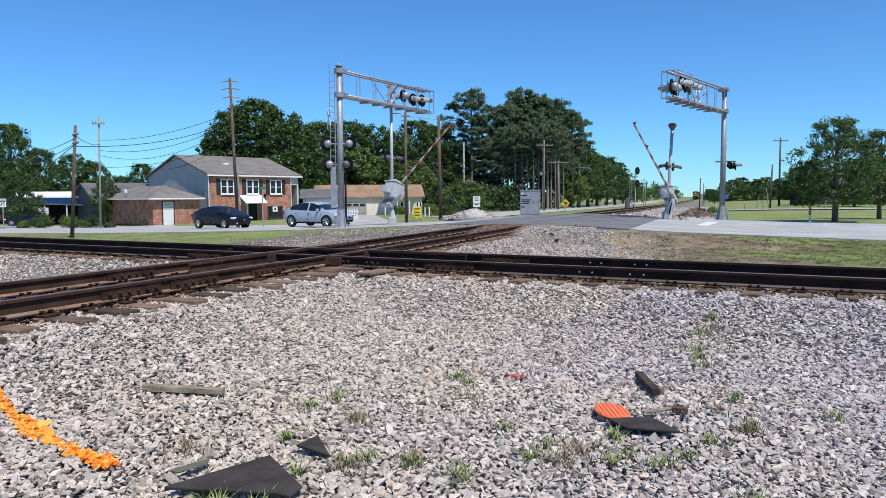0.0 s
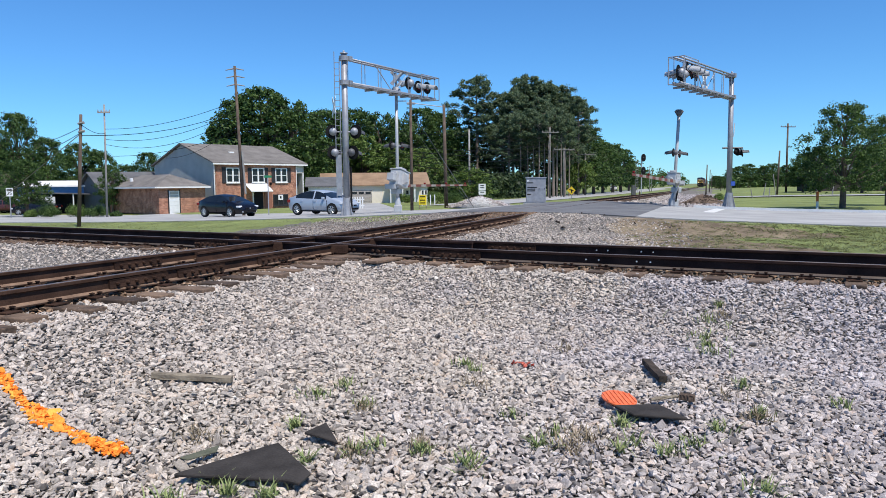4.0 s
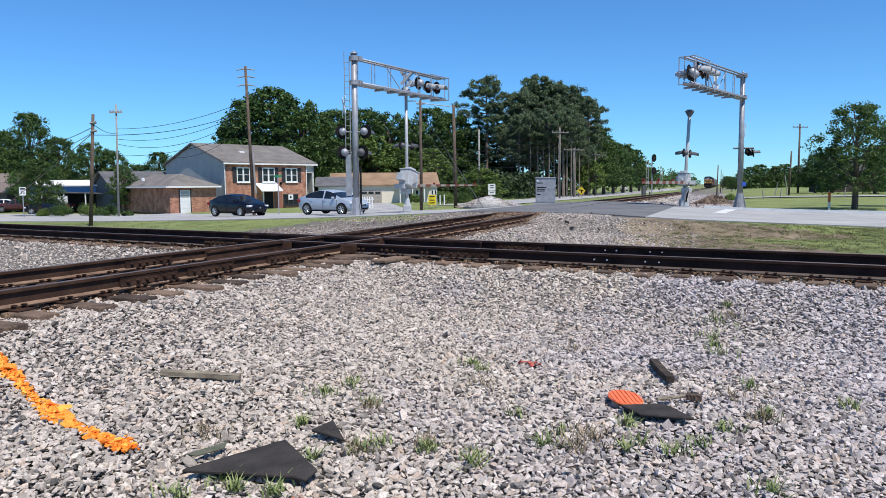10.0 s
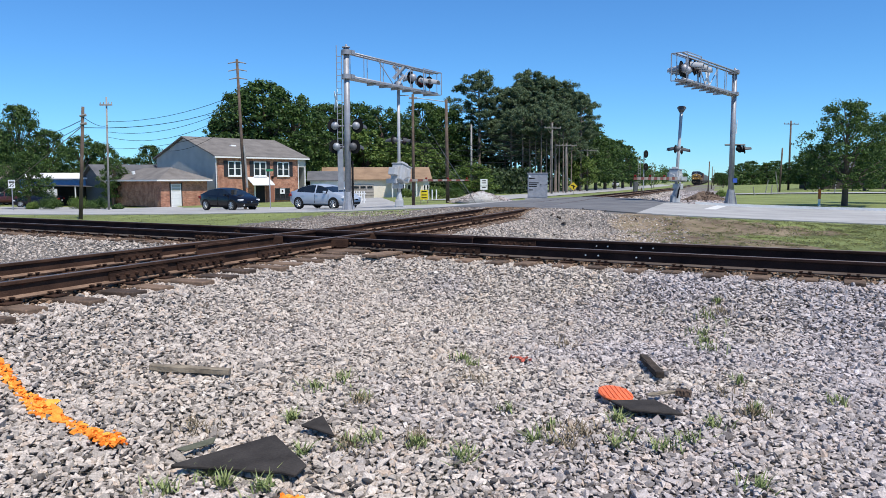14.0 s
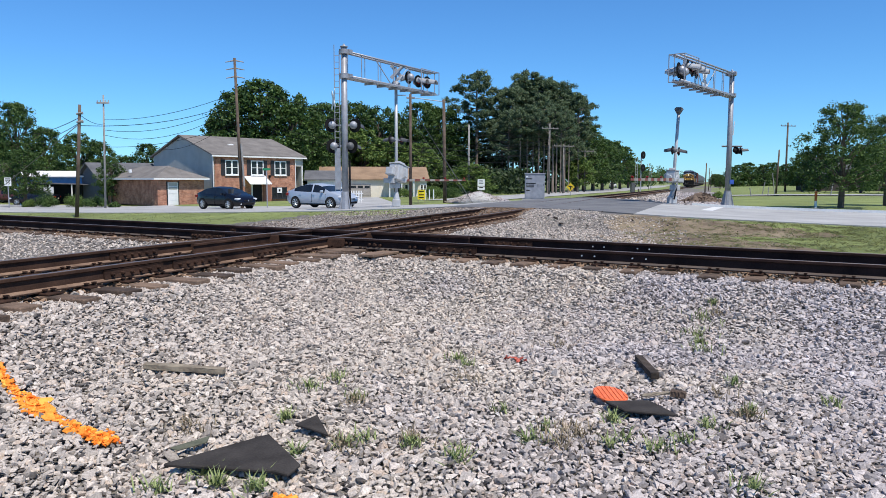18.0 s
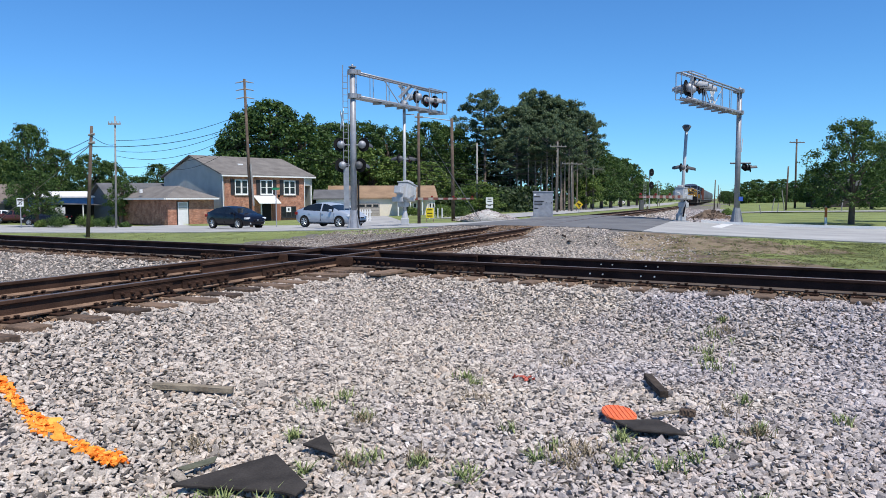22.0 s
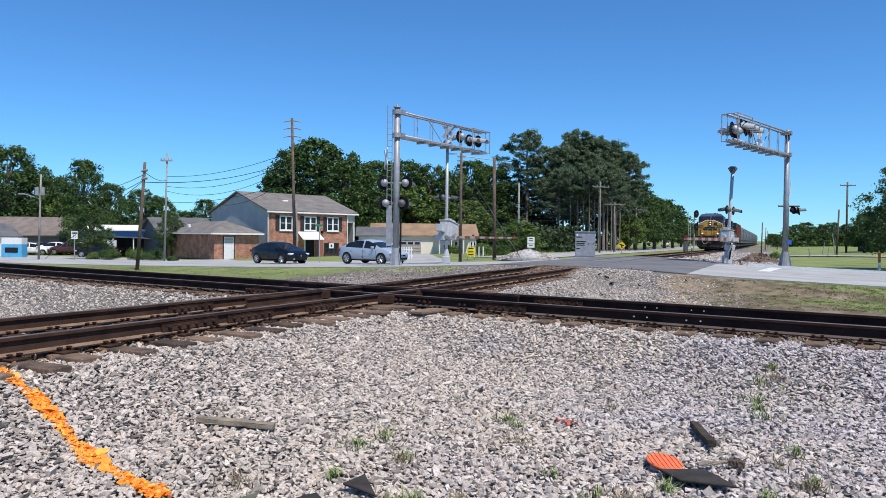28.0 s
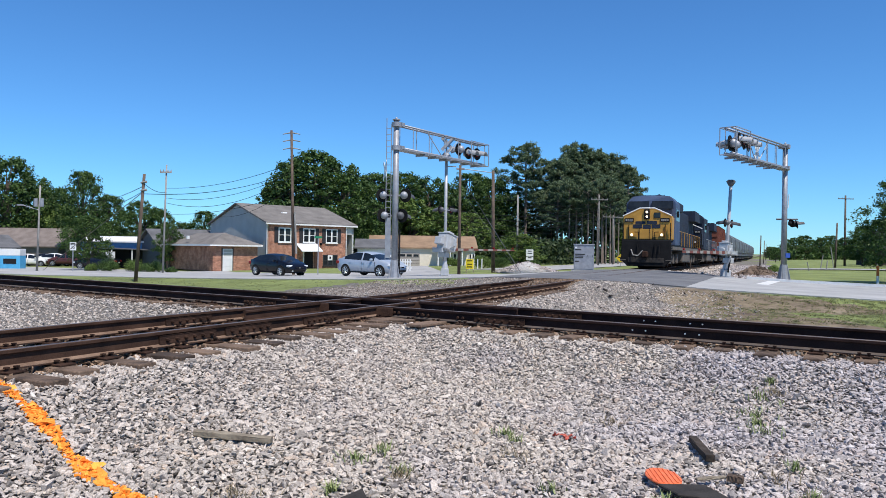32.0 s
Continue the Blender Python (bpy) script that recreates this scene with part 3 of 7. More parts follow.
def off_rails(X, Y, w1=1.0, w2=1.0):
    a, b = np.abs(d1_of(X, Y)), np.abs(d2_of(X, Y))
    return (a > w1) & (b > w2)


# the line of orange marking paint sprayed over the stones
LINE = [(-4.525, 6.333), (-3.869, 5.753), (-3.208, 5.288), (-3.019, 5.099), (-2.785, 4.887), (-2.456, 4.616), (-2.18, 4.417), (-1.963, 4.304)]
LINE2 = [(-0.82, 3.46), (-0.74, 3.58), (-0.63, 3.48)]


def near_line(X, Y, line, w):
    d = np.full(X.shape, 9.0)
    for (ax, ay), (bx, by) in zip(line, line[1:]):
        ux, uy = bx - ax, by - ay
        t = np.clip(((X - ax) * ux + (Y - ay) * uy) / (ux * ux + uy * uy), 0, 1)
        d = np.minimum(d, np.hypot(X - ax - t * ux, Y - ay - t * uy))
    return d < w


FULL, CHEAP = rock_shapes(16, 11), rock_shapes(8, 8)
near_pts = field(-10, 9, 2.6, 14, 0.031, 1, lambda X, Y: wedge(X, Y) & (d2_of(X, Y) < -0.9) & (d1_of(X, Y) > 0.9))
rs = np.random.default_rng(3)
lit = near_line(near_pts[:, 0], near_pts[:, 1], LINE, 0.058 + 0.02 * np.sin(near_pts[:, 0] * 9) + rs.uniform(-0.03, 0.02, len(near_pts))) | near_line(near_pts[:, 0], near_pts[:, 1], LINE2, 0.06)
lit &= rs.uniform(size=len(near_pts)) < 0.95
size = rs.uniform(0.02, 0.05, len(near_pts)) * np.where(rs.uniform(size=len(near_pts)) < 0.07, 1.6, 1.0)
scatter("ballast", near_pts[~lit], size[~lit], FULL, M_BALLAST, "loose crushed grey and pinkish ballast stones", "gravel", 5)
sprayed = field(-5, 0, 3.2, 6.8, 0.017, 19, lambda X, Y: near_line(X, Y, LINE, 0.05 + 0.02 * np.sin(X * 9)) | near_line(X, Y, LINE2, 0.055))
sprayed = sprayed[np.random.default_rng(20).uniform(size=len(sprayed)) < 0.8]
coated = np.concatenate([near_pts[lit], sprayed]) + np.array([0, 0, 0.008])
scatter("orange_paint_mark", coated, np.concatenate([size[lit] * 1.03, np.random.default_rng(21).uniform(0.014, 0.034, len(sprayed))]), FULL, M_ORANGE, "bright orange marking paint sprayed on the stones", "paint mark", 6)
mid = field(-24, 14, 8, 40, 0.063, 2, lambda X, Y: wedge(X, Y, 3) & ((d2_of(X, Y) > -0.9) | (d1_of(X, Y) < 0.9)) & ((np.abs(d1_of(X, Y)) < 3.4) | (np.abs(d2_of(X, Y)) < 2.6) | ((d2_of(X, Y) < 13) & (d1_of(X, Y) > -8) & (d1_of(X, Y) < 4.0 + 3 * np.random.default_rng(77).uniform(size=X.shape) ** 3)) | (d2_of(X, Y) < 0)) & off_rails(X, Y, 0.95, 0.95) & ((X - R0.x) * RN.x + (Y - R0.y) * RN.y < -0.25))
soiled = (d2_of(mid[:, 0], mid[:, 1]) > 2.4) & (d1_of(mid[:, 0], mid[:, 1]) < -1.2)
scatter("ballast_shoulder", mid[~soiled], np.random.default_rng(4).uniform(0.035, 0.072, int((~soiled).sum())), CHEAP, M_BALLAST, "grey and pinkish ballast stones beside the rails", "gravel", 7)
scatter("soiled_ballast", mid[soiled] - np.array([0, 0, 0.012]), np.random.default_rng(14).uniform(0.036, 0.075, int(soiled.sum())), CHEAP, surf("soiled_ballast_stone", (0.13, 0.1, 0.08), (0.42, 0.36, 0.31), 0.8, 0.95, 0, 0.3, 60, island=0.6), "brown soiled ballast and dirt round the signal foot", "gravel", 17)
inner = field(-16, 12, 5, 30, 0.07, 8, lambda X, Y: wedge(X, Y, 2) & ~off_rails(X, Y, 1.0, 1.0) & ((X - R0.x) * RN.x + (Y - R0.y) * RN.y < -0.5) & (np.hypot(X - XP.x, Y - XP.y) > 1.6))
around = field(-8, 8, -3, 3.6, 0.12, 61, lambda X, Y: ~(wedge(X, Y) & (Y > 2.6)))
scatter("ballast_around", around, np.random.default_rng(62).uniform(0.07, 0.13, len(around)), CHEAP, M_BALLAST, "loose grey ballast stones round the viewpoint", "gravel", 63)
inner[:, 2] += 0.025
scatter("crib_ballast", inner, np.random.default_rng(9).uniform(0.03, 0.065, len(inner)), CHEAP, surf("rusty_ballast", (0.11, 0.066, 0.04), (0.36, 0.235, 0.15), 3, 0.95, 0, 0.3, 60, island=0.7), "rust-stained stones between the wooden ties", "gravel", 10)


# ---- things lying on the ballast ----
def slab(name, pts, thick, tilt, material, label, category):
    """A flat piece with the outline given on the ground."""
    cx_, cy_ = sum(p[0] for p in pts) / len(pts), sum(p[1] for p in pts) / len(pts)
    bm = bmesh.new()
    va = [bm.verts.new((x - cx_, y - cy_, 0)) for x, y in pts]
    f = bm.faces.new(va)
    r = bmesh.ops.extrude_face_region(bm, geom=[f])
    bmesh.ops.translate(bm, vec=(0, 0, thick), verts=[v for v in r["geom"] if isinstance(v, bmesh.types.BMVert)])
    bmesh.ops.recalc_face_normals(bm, faces=bm.faces)
    bmesh.ops.bevel(bm, geom=list(bm.edges), offset=0.006, segments=1, affect="EDGES")
    me = bpy.data.meshes.new(name)
    bm.to_mesh(me)
    bm.free()
    me.materials.append(material)
    ob = new(name, me)
    ob.matrix_world = pose(cx_, cy_, gz(cx_, cy_) + 0.05, *tilt)
    return tagged(ob, label, category)


slab("rubber_sheet", [(-1.465, 3.914), (-0.978, 4.357), (-0.705, 3.904), (-0.748, 3.773), (-0.84, 3.821)], 0.022, (1.5, 0, 0), M_DARK, "torn black rubber crossing panel lying on the ballast", "rubber sheet")
slab("rubber_scrap", [(-0.86, 4.551), (-0.741, 4.716), (-0.623, 4.429), (-0.752, 4.506)], 0.02, (6, 4, 0), M_DARK, "small black rubber scrap lying on the ballast", "rubber scrap")
slab("rubber_scrap", [(-1.517, 4.157), (-1.349, 4.38), (-1.339, 4.292), (-1.461, 4.147)], 0.015, (4, 8, 0), surf("dusty_rubber", (0.07, 0.075, 0.05), (0.13, 0.13, 0.09), 8, 0.9), "dusty narrow rubber scrap half buried in ballast", "rubber scrap")
slab("rubber_mat", [(1.249, 5.036), (1.581, 5.095), (1.674, 4.735), (1.323, 4.817)], 0.02, (-2, 2, 0), M_DARK, "dark grey rubber mat piece lying over orange plastic", "rubber mat")
disc = slab("orange_disc", [(1.335 + 0.125 * math.cos(a * math.tau / 18), 5.235 + 0.185 * math.sin(a * math.tau / 18)) for a in range(18)], 0.018, (1, 3, 0), M_ORANGERED, "orange-red ribbed plastic disc lying on the ballast", "plastic disc")
bm = bmesh.new()
for k in range(7):
    a = -0.1 + k * 0.033
    w = 0.165 * math.sqrt(1 - (a / 0.125) ** 2)
    box(bm, a - 0.005, -w, 0.018, a + 0.005, w, 0.023)
part("ribs", bm, M_ORANGERED, disc)


def plank(name, a, b, w, h, material, label, category, lift=0.03):
    a, b = Vector((*a, gz(*a) + lift)), Vector((*b, gz(*b) + lift))
    L = (b - a).length
    bm = B(0, -w / 2, 0, L, w / 2, h, bevel=0.006)
    bmesh.ops.subdivide_edges(bm, edges=[e for e in bm.edges if e.calc_length() > L * 0.7], cuts=7)
    r = random.Random(len(name))
    for v in bm.verts:
        v.co += Vector((0, r.uniform(-1, 1), r.uniform(-1, 1))) * 0.004
    me = bpy.data.meshes.new(name)
    bm.to_mesh(me)
    bm.free()
    me.materials.append(material)
    ob = new(name, me)
    ob.matrix_world = Matrix.Translation(a) @ (b - a).to_track_quat("X", "Z").to_matrix().to_4x4()
    return tagged(ob, label, category)


plank("wooden_plank", (-2.259, 5.691), (-1.629, 5.689), 0.07, 0.045, M_OLDWOOD, "weathered grey-brown broken plank lying on the ballast", "plank")
plank("wood_chunk", (1.856, 6.34), (1.82, 5.734), 0.07, 0.05, surf("charred_wood", (0.018, 0.014, 0.011), (0.07, 0.05, 0.035), 8, 0.95, 0, 0.5, 60), "dark rotten wood chunk lying on the ballast", "wood chunk", 0.035)
plank("twig", (1.56, 5.22), (1.79, 5.29), 0.035, 0.018, M_OLDWOOD, "thin pale twig lying on the stones", "twig", 0.045)
plank("twig", (-4.35, 7.0), (-4.0, 7.15), 0.03, 0.02, M_OLDWOOD, "short pale stick beside the orange paint", "twig", 0.045)
plank("broken_tie_piece", (1.8, 5.29), (1.9, 5.24), 0.06, 0.045, M_TIE, "small brown wood fragment on the ballast", "wood chunk", 0.03)
red_pts = np.array([(0.68 + 0.02 * k + 0.015 * math.sin(k * 5), 6.45 - 0.012 * k + 0.03 * math.sin(k * 3), gz(0.7, 6.6) + 0.035) for k in range(9)])
scatter("red_paint_mark", red_pts, np.full(9, 0.036), FULL, surf("faded_red_paint", (0.4, 0.05, 0.03), (0.55, 0.16, 0.11), 9, 0.9), "faint red paint on a few stones", "paint mark", 12)
lumps = np.array([(x, y, gz(x, y) + 0.04) for x, y in [(3.92, 24.43), (4.07, 23.88), (4.13, 23.22), (5.25, 25.84), (4.86, 22.59), (3.22, 19.58), (6.38, 23.01), (5.91, 25.24)]])
scatter("dark_lumps", lumps, np.array([0.2, 0.25, 0.28, 0.15, 0.16, 0.13, 0.15, 0.12]) * 0.6, FULL, surf("dark_clod", (0.03, 0.024, 0.02), (0.09, 0.07, 0.055), 9, 0.95), "dark clods and broken pieces on the ballast", "debris", 13)


# grass tufts among the stones
def tufts(name, spots, label, category, seed, h=(0.03, 0.09), w=0.005, material=None, bend=(0.02, 0.11)):
    r = random.Random(seed)
    V, F = [], []
    for x, y, rad, n in spots:
        for _ in range(n):
            a, d = r.uniform(0, math.tau), rad * abs(r.gauss(0, 0.5))
            bx_, by_ = x + d * math.cos(a), y + d * math.sin(a) * 1.2
            z = gz(bx_, by_) + 0.01
            hh, lean, b = r.uniform(*h), r.uniform(*bend), r.uniform(0, math.tau)
            cx_, sx_ = math.cos(b), math.sin(b)
            px_, py_ = -sx_ * w, cx_ * w
            k = len(V)
            V += [(bx_ - px_, by_ - py_, z), (bx_ + px_, by_ + py_, z), (bx_ + cx_ * lean * 0.4 + px_ * 0.8, by_ + sx_ * lean * 0.4 + py_ * 0.8, z + hh * 0.6), (bx_ + cx_ * lean * 0.4 - px_ * 0.8, by_ + sx_ * lean * 0.4 - py_ * 0.8, z + hh * 0.6), (bx_ + cx_ * lean, by_ + sx_ * lean, z + hh)]
            F += [(k, k + 1, k + 2, k + 3), (k + 3, k + 2, k + 4)]
    me = bpy.data.meshes.new(name)
    me.from_pydata(V, [], F)
    me.materials.append(material or M_BLADE)
    return tagged(new(name, me), label, category, kind="stuff")


TUFTS = [(-0.94, 5.59), (-0.75, 5.83), (-0.97, 4.83), (-0.52, 4.34), (-0.39, 4.43), (-0.11, 4.33), (0.16, 4.13), (-1.23, 3.91), (-0.78, 4.2), (0.51, 5.0), (0.61, 4.41), (0.77, 4.61), (1.25, 4.77), (1.1, 4.3), (1.23, 4.41), (1.39, 4.24), (1.58, 4.38), (1.84, 4.64), (2.43, 5.65), (2.23, 4.93), (2.92, 5.11), (1.71, 3.66), (3.27, 8.28), (2.69, 7.1), (0.25, 6.47), (0.34, 6.26), (-1.42, 3.69), (-1.12, 3.76), (-0.9, 3.72), (-0.55, 5.28)]
tr = random.Random(5)
tufts("grass_tufts", [(x, y, tr.uniform(0.06, 0.16), tr.randint(25, 60)) for x, y in TUFTS] + [(4.95, 9.75, 0.25, 120), (5.15, 9.6, 0.22, 90), (4.75, 9.9, 0.18, 60), (2.75, 7.35, 0.3, 70), (2.6, 6.8, 0.25, 50), (3.0, 7.9, 0.3, 60)], "sparse green grass tufts growing through ballast", "grass", 21)
tufts("dry_weeds", [(-0.55, 5.2, 0.16, 60), (-0.1, 4.4, 0.14, 60), (0.95, 4.5, 0.24, 110), (-1.55, 4.65, 0.2, 70), (3.2, 8.0, 0.3, 60), (2.2, 5.4, 0.2, 50), (0.3, 5.8, 0.2, 40), (1.3, 7.0, 0.2, 50), (-0.5, 4.3, 0.15, 60), (0.8, 4.35, 0.2, 60), (2.2, 4.85, 0.12, 50)], "dry brown weeds growing through ballast", "weeds", 22, (0.03, 0.09), 0.004, surf("dry_weed", (0.14, 0.11, 0.07), (0.3, 0.24, 0.15), 5, 0.9, 0, 0, 30, island=0.5))
vr = random.Random(9)
verge = []
for _ in range(6500):
    x, y = vr.uniform(5.5, 22), vr.uniform(9, 25)
    r_ = (x - R0.x) * RN.x + (y - R0.y) * RN.y
    if -7.5 < r_ < -0.3 and d2_of(x, y) > 2.6 and d1_of(x, y) > 4.5 and vr.random() < min(1, (d1_of(x, y) - 4) / 7) * min(1, (d2_of(x, y) - 2) / 3.5):
        verge.append((x, y, 0.3, 16))
for _ in range(2600):
    x, y = vr.uniform(-30, -4), vr.uniform(17, 42)
    r_ = (x - R0.x) * RN.x + (y - R0.y) * RN.y
    if -9 < r_ < -0.3 and d2_of(x, y) > 2.8 and d1_of(x, y) < -7.5:
        verge.append((x, y, 0.4, 11))
tufts("verge_grass", verge, "short rough grass on the verge", "grass", 23, (0.006, 0.03), 0.011, leafmat("verge_blade", (0.1, 0.115, 0.04), (0.26, 0.265, 0.1)), (0.05, 0.13))


# ---- signals ----
def crossbuck(parent, m, paint_m=None):
    for a in (-45, 45):
        b = part("crossbuck_blade", B(-0.61, -0.012, -0.115, 0.61, 0.012, 0.115, bevel=0.01), paint_m or M_WHITE, parent, "white crossbuck blade" if paint_m is None else "grey back of a crossbuck blade")
        b.matrix_basis = m @ pose(0, 0.004 * a / 45, 0, 0, a, 0)


def light_head(parent, m, disc_r=0.3, shell=None, hood_m=None):
    """A flashing light: round black background, domed housing, hood and lens; faces -y."""
    bm = bmesh.new()
    bmesh.ops.create_uvsphere(bm, u_segments=14, v_segments=8, radius=0.19)
    bmesh.ops.transform(bm, matrix=Matrix.Translation((0, 0.1, 0)) @ Matrix.Diagonal((1, 1, 1, 1)), verts=bm.verts)
    h = part("light_housing", bm, shell or M_STEEL, parent, "dark domed light housing" if shell else "grey domed light housing", True)
    h.matrix_basis = m
    part("background_disc", R((0, -0.03, 0), (0, -0.005, 0), disc_r, seg=24), M_BLACK, h, "round black background")
    part("lens", R((0, -0.06, 0), (0, -0.032, 0), 0.13, 0.14, seg=16), M_REDLENS, h, "dark red lens")
    bm = bmesh.new()
    n = 12
    rings = [[bm.verts.new((0.19 * k * math.cos(math.pi * (1.16 * i / n - 0.08)), yy, 0.19 * k * math.sin(math.pi * (1.16 * i / n - 0.08)) + zz)) for i in range(n + 1)] for yy, zz, k in ((-0.03, 0, 1), (-0.58, -0.1, 0.88), (-0.58, -0.1, 0.83), (-0.03, 0, 0.94))]
    for a, b in zip(rings, rings[1:] + rings[:1]):
        for i in range(n):
            bm.faces.new((a[i], a[i + 1], b[i + 1], b[i]))
    bmesh.ops.recalc_face_normals(bm, faces=bm.faces)
    part("hood", bm, hood_m or M_DARKSTEEL, h, "half-round light hood")
    return h


def cantilever(x, y, ang, h, zb, zt, arm, label, heads, ladder):
    z0 = gz(x, y)
    t = thing("signal_cantilever", pose(x, y, z0), label, "signal cantilever", "crossing signal cantilevers")
    bm = R((0, 0, 0.3), (0, 0, h), 0.165, 0.14, seg=18)
    rod(bm, (0, 0, h), (0, 0, h + 0.05), 0.19, seg=18)
    rod(bm, (0, 0, h + 0.05), (0, 0, h + 0.16), 0.07, 0.04, seg=10)
    part("mast", bm, M_STEEL, t, smooth=True)
    bm = B(-0.42, -0.42, 0, 0.42, 0.42, 0.05)
    for k in range(4):
        g = prism([(0.16, 0.05), (0.4, 0.05), (0.19, 0.95), (0.16, 0.95)], -0.02, 0.02)
        bmesh.ops.transform(g, matrix=pose(0, 0, 0, 0, 0, 45 + 90 * k), verts=g.verts)
        me = bpy.data.meshes.new("tmp")
        g.to_mesh(me)
        g.free()
        bm.from_mesh(me)
        bpy.data.meshes.remove(me)
    rod(bm, (0, 0, 0.05), (0, 0, 0.9), 0.3, 0.19, seg=12)
    part("base", bm, M_STEEL, t, "flared steel base on bolts")
    part("foundation", B(-0.6, -0.6, -0.4, 0.6, 0.6, 0.0), M_CONCRETE, t, "concrete footing")
    am = pose(0, 0, 0, 0, 0, ang)
    zb, zt = zb - z0, zt - z0

    def hung(name, bm, mat, label="", smooth=False):
        o = part(name, bm, mat, t, label, smooth)
        o.matrix_basis = am
        return o
    for sx in (-0.16, 0.16):
        hung("top_chord", R((sx, 0.1, zt), (sx, arm, zt), 0.05), M_STEEL, "steel tube chord", True)
        hung("bottom_chord", R((sx, 0.1, zb), (sx, arm, zb), 0.06), M_STEEL, "steel tube chord", True)
        n = 5
        for k in range(n + 1):
            yy = 0.5 + (arm - 0.55) * (k + (0.5 if sx > 0 else 0)) / (n + 0.5)
            hung("upright", R((sx, yy, zb), (sx, yy, zt), 0.02, seg=6), M_STEEL)
        if sx > 0:
            for a, b in ((0.28, 0.46), (0.66, 0.5)):
                hung("brace", R((sx, arm * a, zt), (sx, arm * b, zb), 0.024, seg=6), M_STEEL)
    hung("walkway", B(-0.3, 0.1, zb - 0.09, 0.3, arm, zb - 0.05), M_STEEL, "steel grating walkway")
    for k in range(6):
        yy = arm * (0.25 + 0.13 * k)
        hung("walkway_bracket", B(-0.3, yy - 0.03, zb - 0.2, 0.5, yy + 0.03, zb - 0.1), M_STEEL)
    for xx in (-0.4, 0.4):
        hung("cage_rail", R((xx, arm - 1.9, zt + 0.02), (xx, arm + 0.05, zt + 0.02), 0.025, seg=6), M_STEEL, "pipe railing round the lights")
        for yy in (arm - 1.9, arm + 0.05):
            hung("cage_post", R((xx, yy, zb - 0.08), (xx, yy, zt + 0.02), 0.025, seg=6), M_STEEL)
    for zz in (zb - 0.08, zt + 0.02):
        hung("cage_rail", R((-0.4, arm + 0.05, zz), (0.4, arm + 0.05, zz), 0.025, seg=6), M_STEEL, "pipe railing round the lights")
    for c in ((0.0, zb), (0.0, zt)):
        bm = R((0, 0, c[1] - 0.11), (0, 0, c[1] + 0.11), 0.24, seg=18)
        box(bm, -0.3, 0.05, c[1] - 0.1, 0.3, 0.3, c[1] + 0.1)
        hung("clamp", bm, M_STEEL, "bolted clamp collar")
    for yy, zz, turn, r in heads:
        # Bright silver hoods: sunlight on their tops is put into the colour.
        light_head(t, am @ pose(0, yy, (zb + zt) / 2 + zz, 0, 0, turn) @ Matrix.Scale(1.15, 4), r, M_STEEL, M_SILVER)
    if not ladder:
        crossbuck(t, am @ pose(0.28, arm * 0.44, (zb + zt) / 2, 0, 0, 90))
    if ladder:
        bm = bmesh.new()
        for xx in (-0.46, -0.22):
            rod(bm, (xx, -0.1, 0.9), (xx, -0.1, h + (0.1 if xx < -0.4 else -0.2)), 0.022, seg=6)
        zz = 1.1
        while zz < h - 0.3:
            rod(bm, (-0.46, -0.1, zz), (-0.22, -0.1, zz), 0.014, seg=6)
            zz += 0.3
        part("ladder", bm, M_STEEL, t, "narrow steel ladder")
        part("ladder_guard", B(-0.47, -0.16, 1.0, -0.2, -0.13, 3.0), M_STEEL, t, "sheet steel climbing guard")
    return t


road_rot = math.degrees(math.atan2(RD.y, RD.x))
CANT_L = cantilever(-4.26, 35.8, road_rot, 7.82, 6.02, 7.17, 8.3, "grey steel signal cantilever with ladder beside the road",
                    [(5.75, 0.05, -90, 0.3), (6.7, -0.05, 84, 0.3), (7.65, 0.0, 84, 0.3)], True)
for sx, zz, turn in ((-0.62, 4.1, 205), (0.5, 4.1, 150), (-0.55, 3.1, 205), (0.34, 3.1, 150)):
    light_head(CANT_L, pose(sx, -0.1, zz, 0, 0, turn), 0.34, M_DARKSTEEL if sx == 0.34 else None)
part("light_bracket", R((-0.7, 0, 4.1), (0.6, 0, 4.1), 0.04), M_STEEL, CANT_L)
part("light_bracket", R((-0.6, 0, 3.1), (0.5, 0, 3.1), 0.04), M_STEEL, CANT_L)
crossbuck(CANT_L, pose(-0.5, -0.25, 5.3, 0, 0, -72))
part("conduit", R((0.24, -0.12, 0.2), (0.24, -0.12, 2.4), 0.05), M_BLACK, CANT_L, "black cable conduit")
CANT_R = cantilever(17.58, 43.2, 140.3, 7.85, 6.0, 7.25, 8.5, "grey steel signal cantilever on the grassy roadside",
                    [(8.2, -0.1, 95, 0.34), (7.75, -0.15, 80, 0.32), (7.1, 0.18, -80, 0.34), (6.5, 0.14, -80, 0.34), (5.85, 0.1, -80, 0.34)], False)
for sx, zz, turn in ((0.34, 3.32, 105), (0.62, 3.26, 80)):
    light_head(CANT_R, pose(sx, -0.15, zz, -14, 0, turn) @ Matrix.Scale(0.72, 4), 0.34, M_BLACK, M_DARKSTEEL)
part("light_bracket", R((-0.45, 0, 3.55), (0.75, 0, 3.55), 0.05), M_DARKSTEEL, CANT_R)
part("number_plate", B(0.02, -0.2, 1.32, 0.27, -0.17, 1.58), paint("blue_plate", (0.05, 0.12, 0.5), 0.5), CANT_R, "small blue notice plate")
part("cable", R((0.17, -0.06, 4.2), (0.2, -0.1, 5.0), 0.025), M_WHITE, CANT_R, "loose white cable cover")


# Faded red and white stripes, both darkened to carry the arms' shaded side.
M_FADEDRED = surf("faded_red_stripe_in_shade", (0.1, 0.03, 0.024), (0.22, 0.07, 0.05), 3, 0.7)
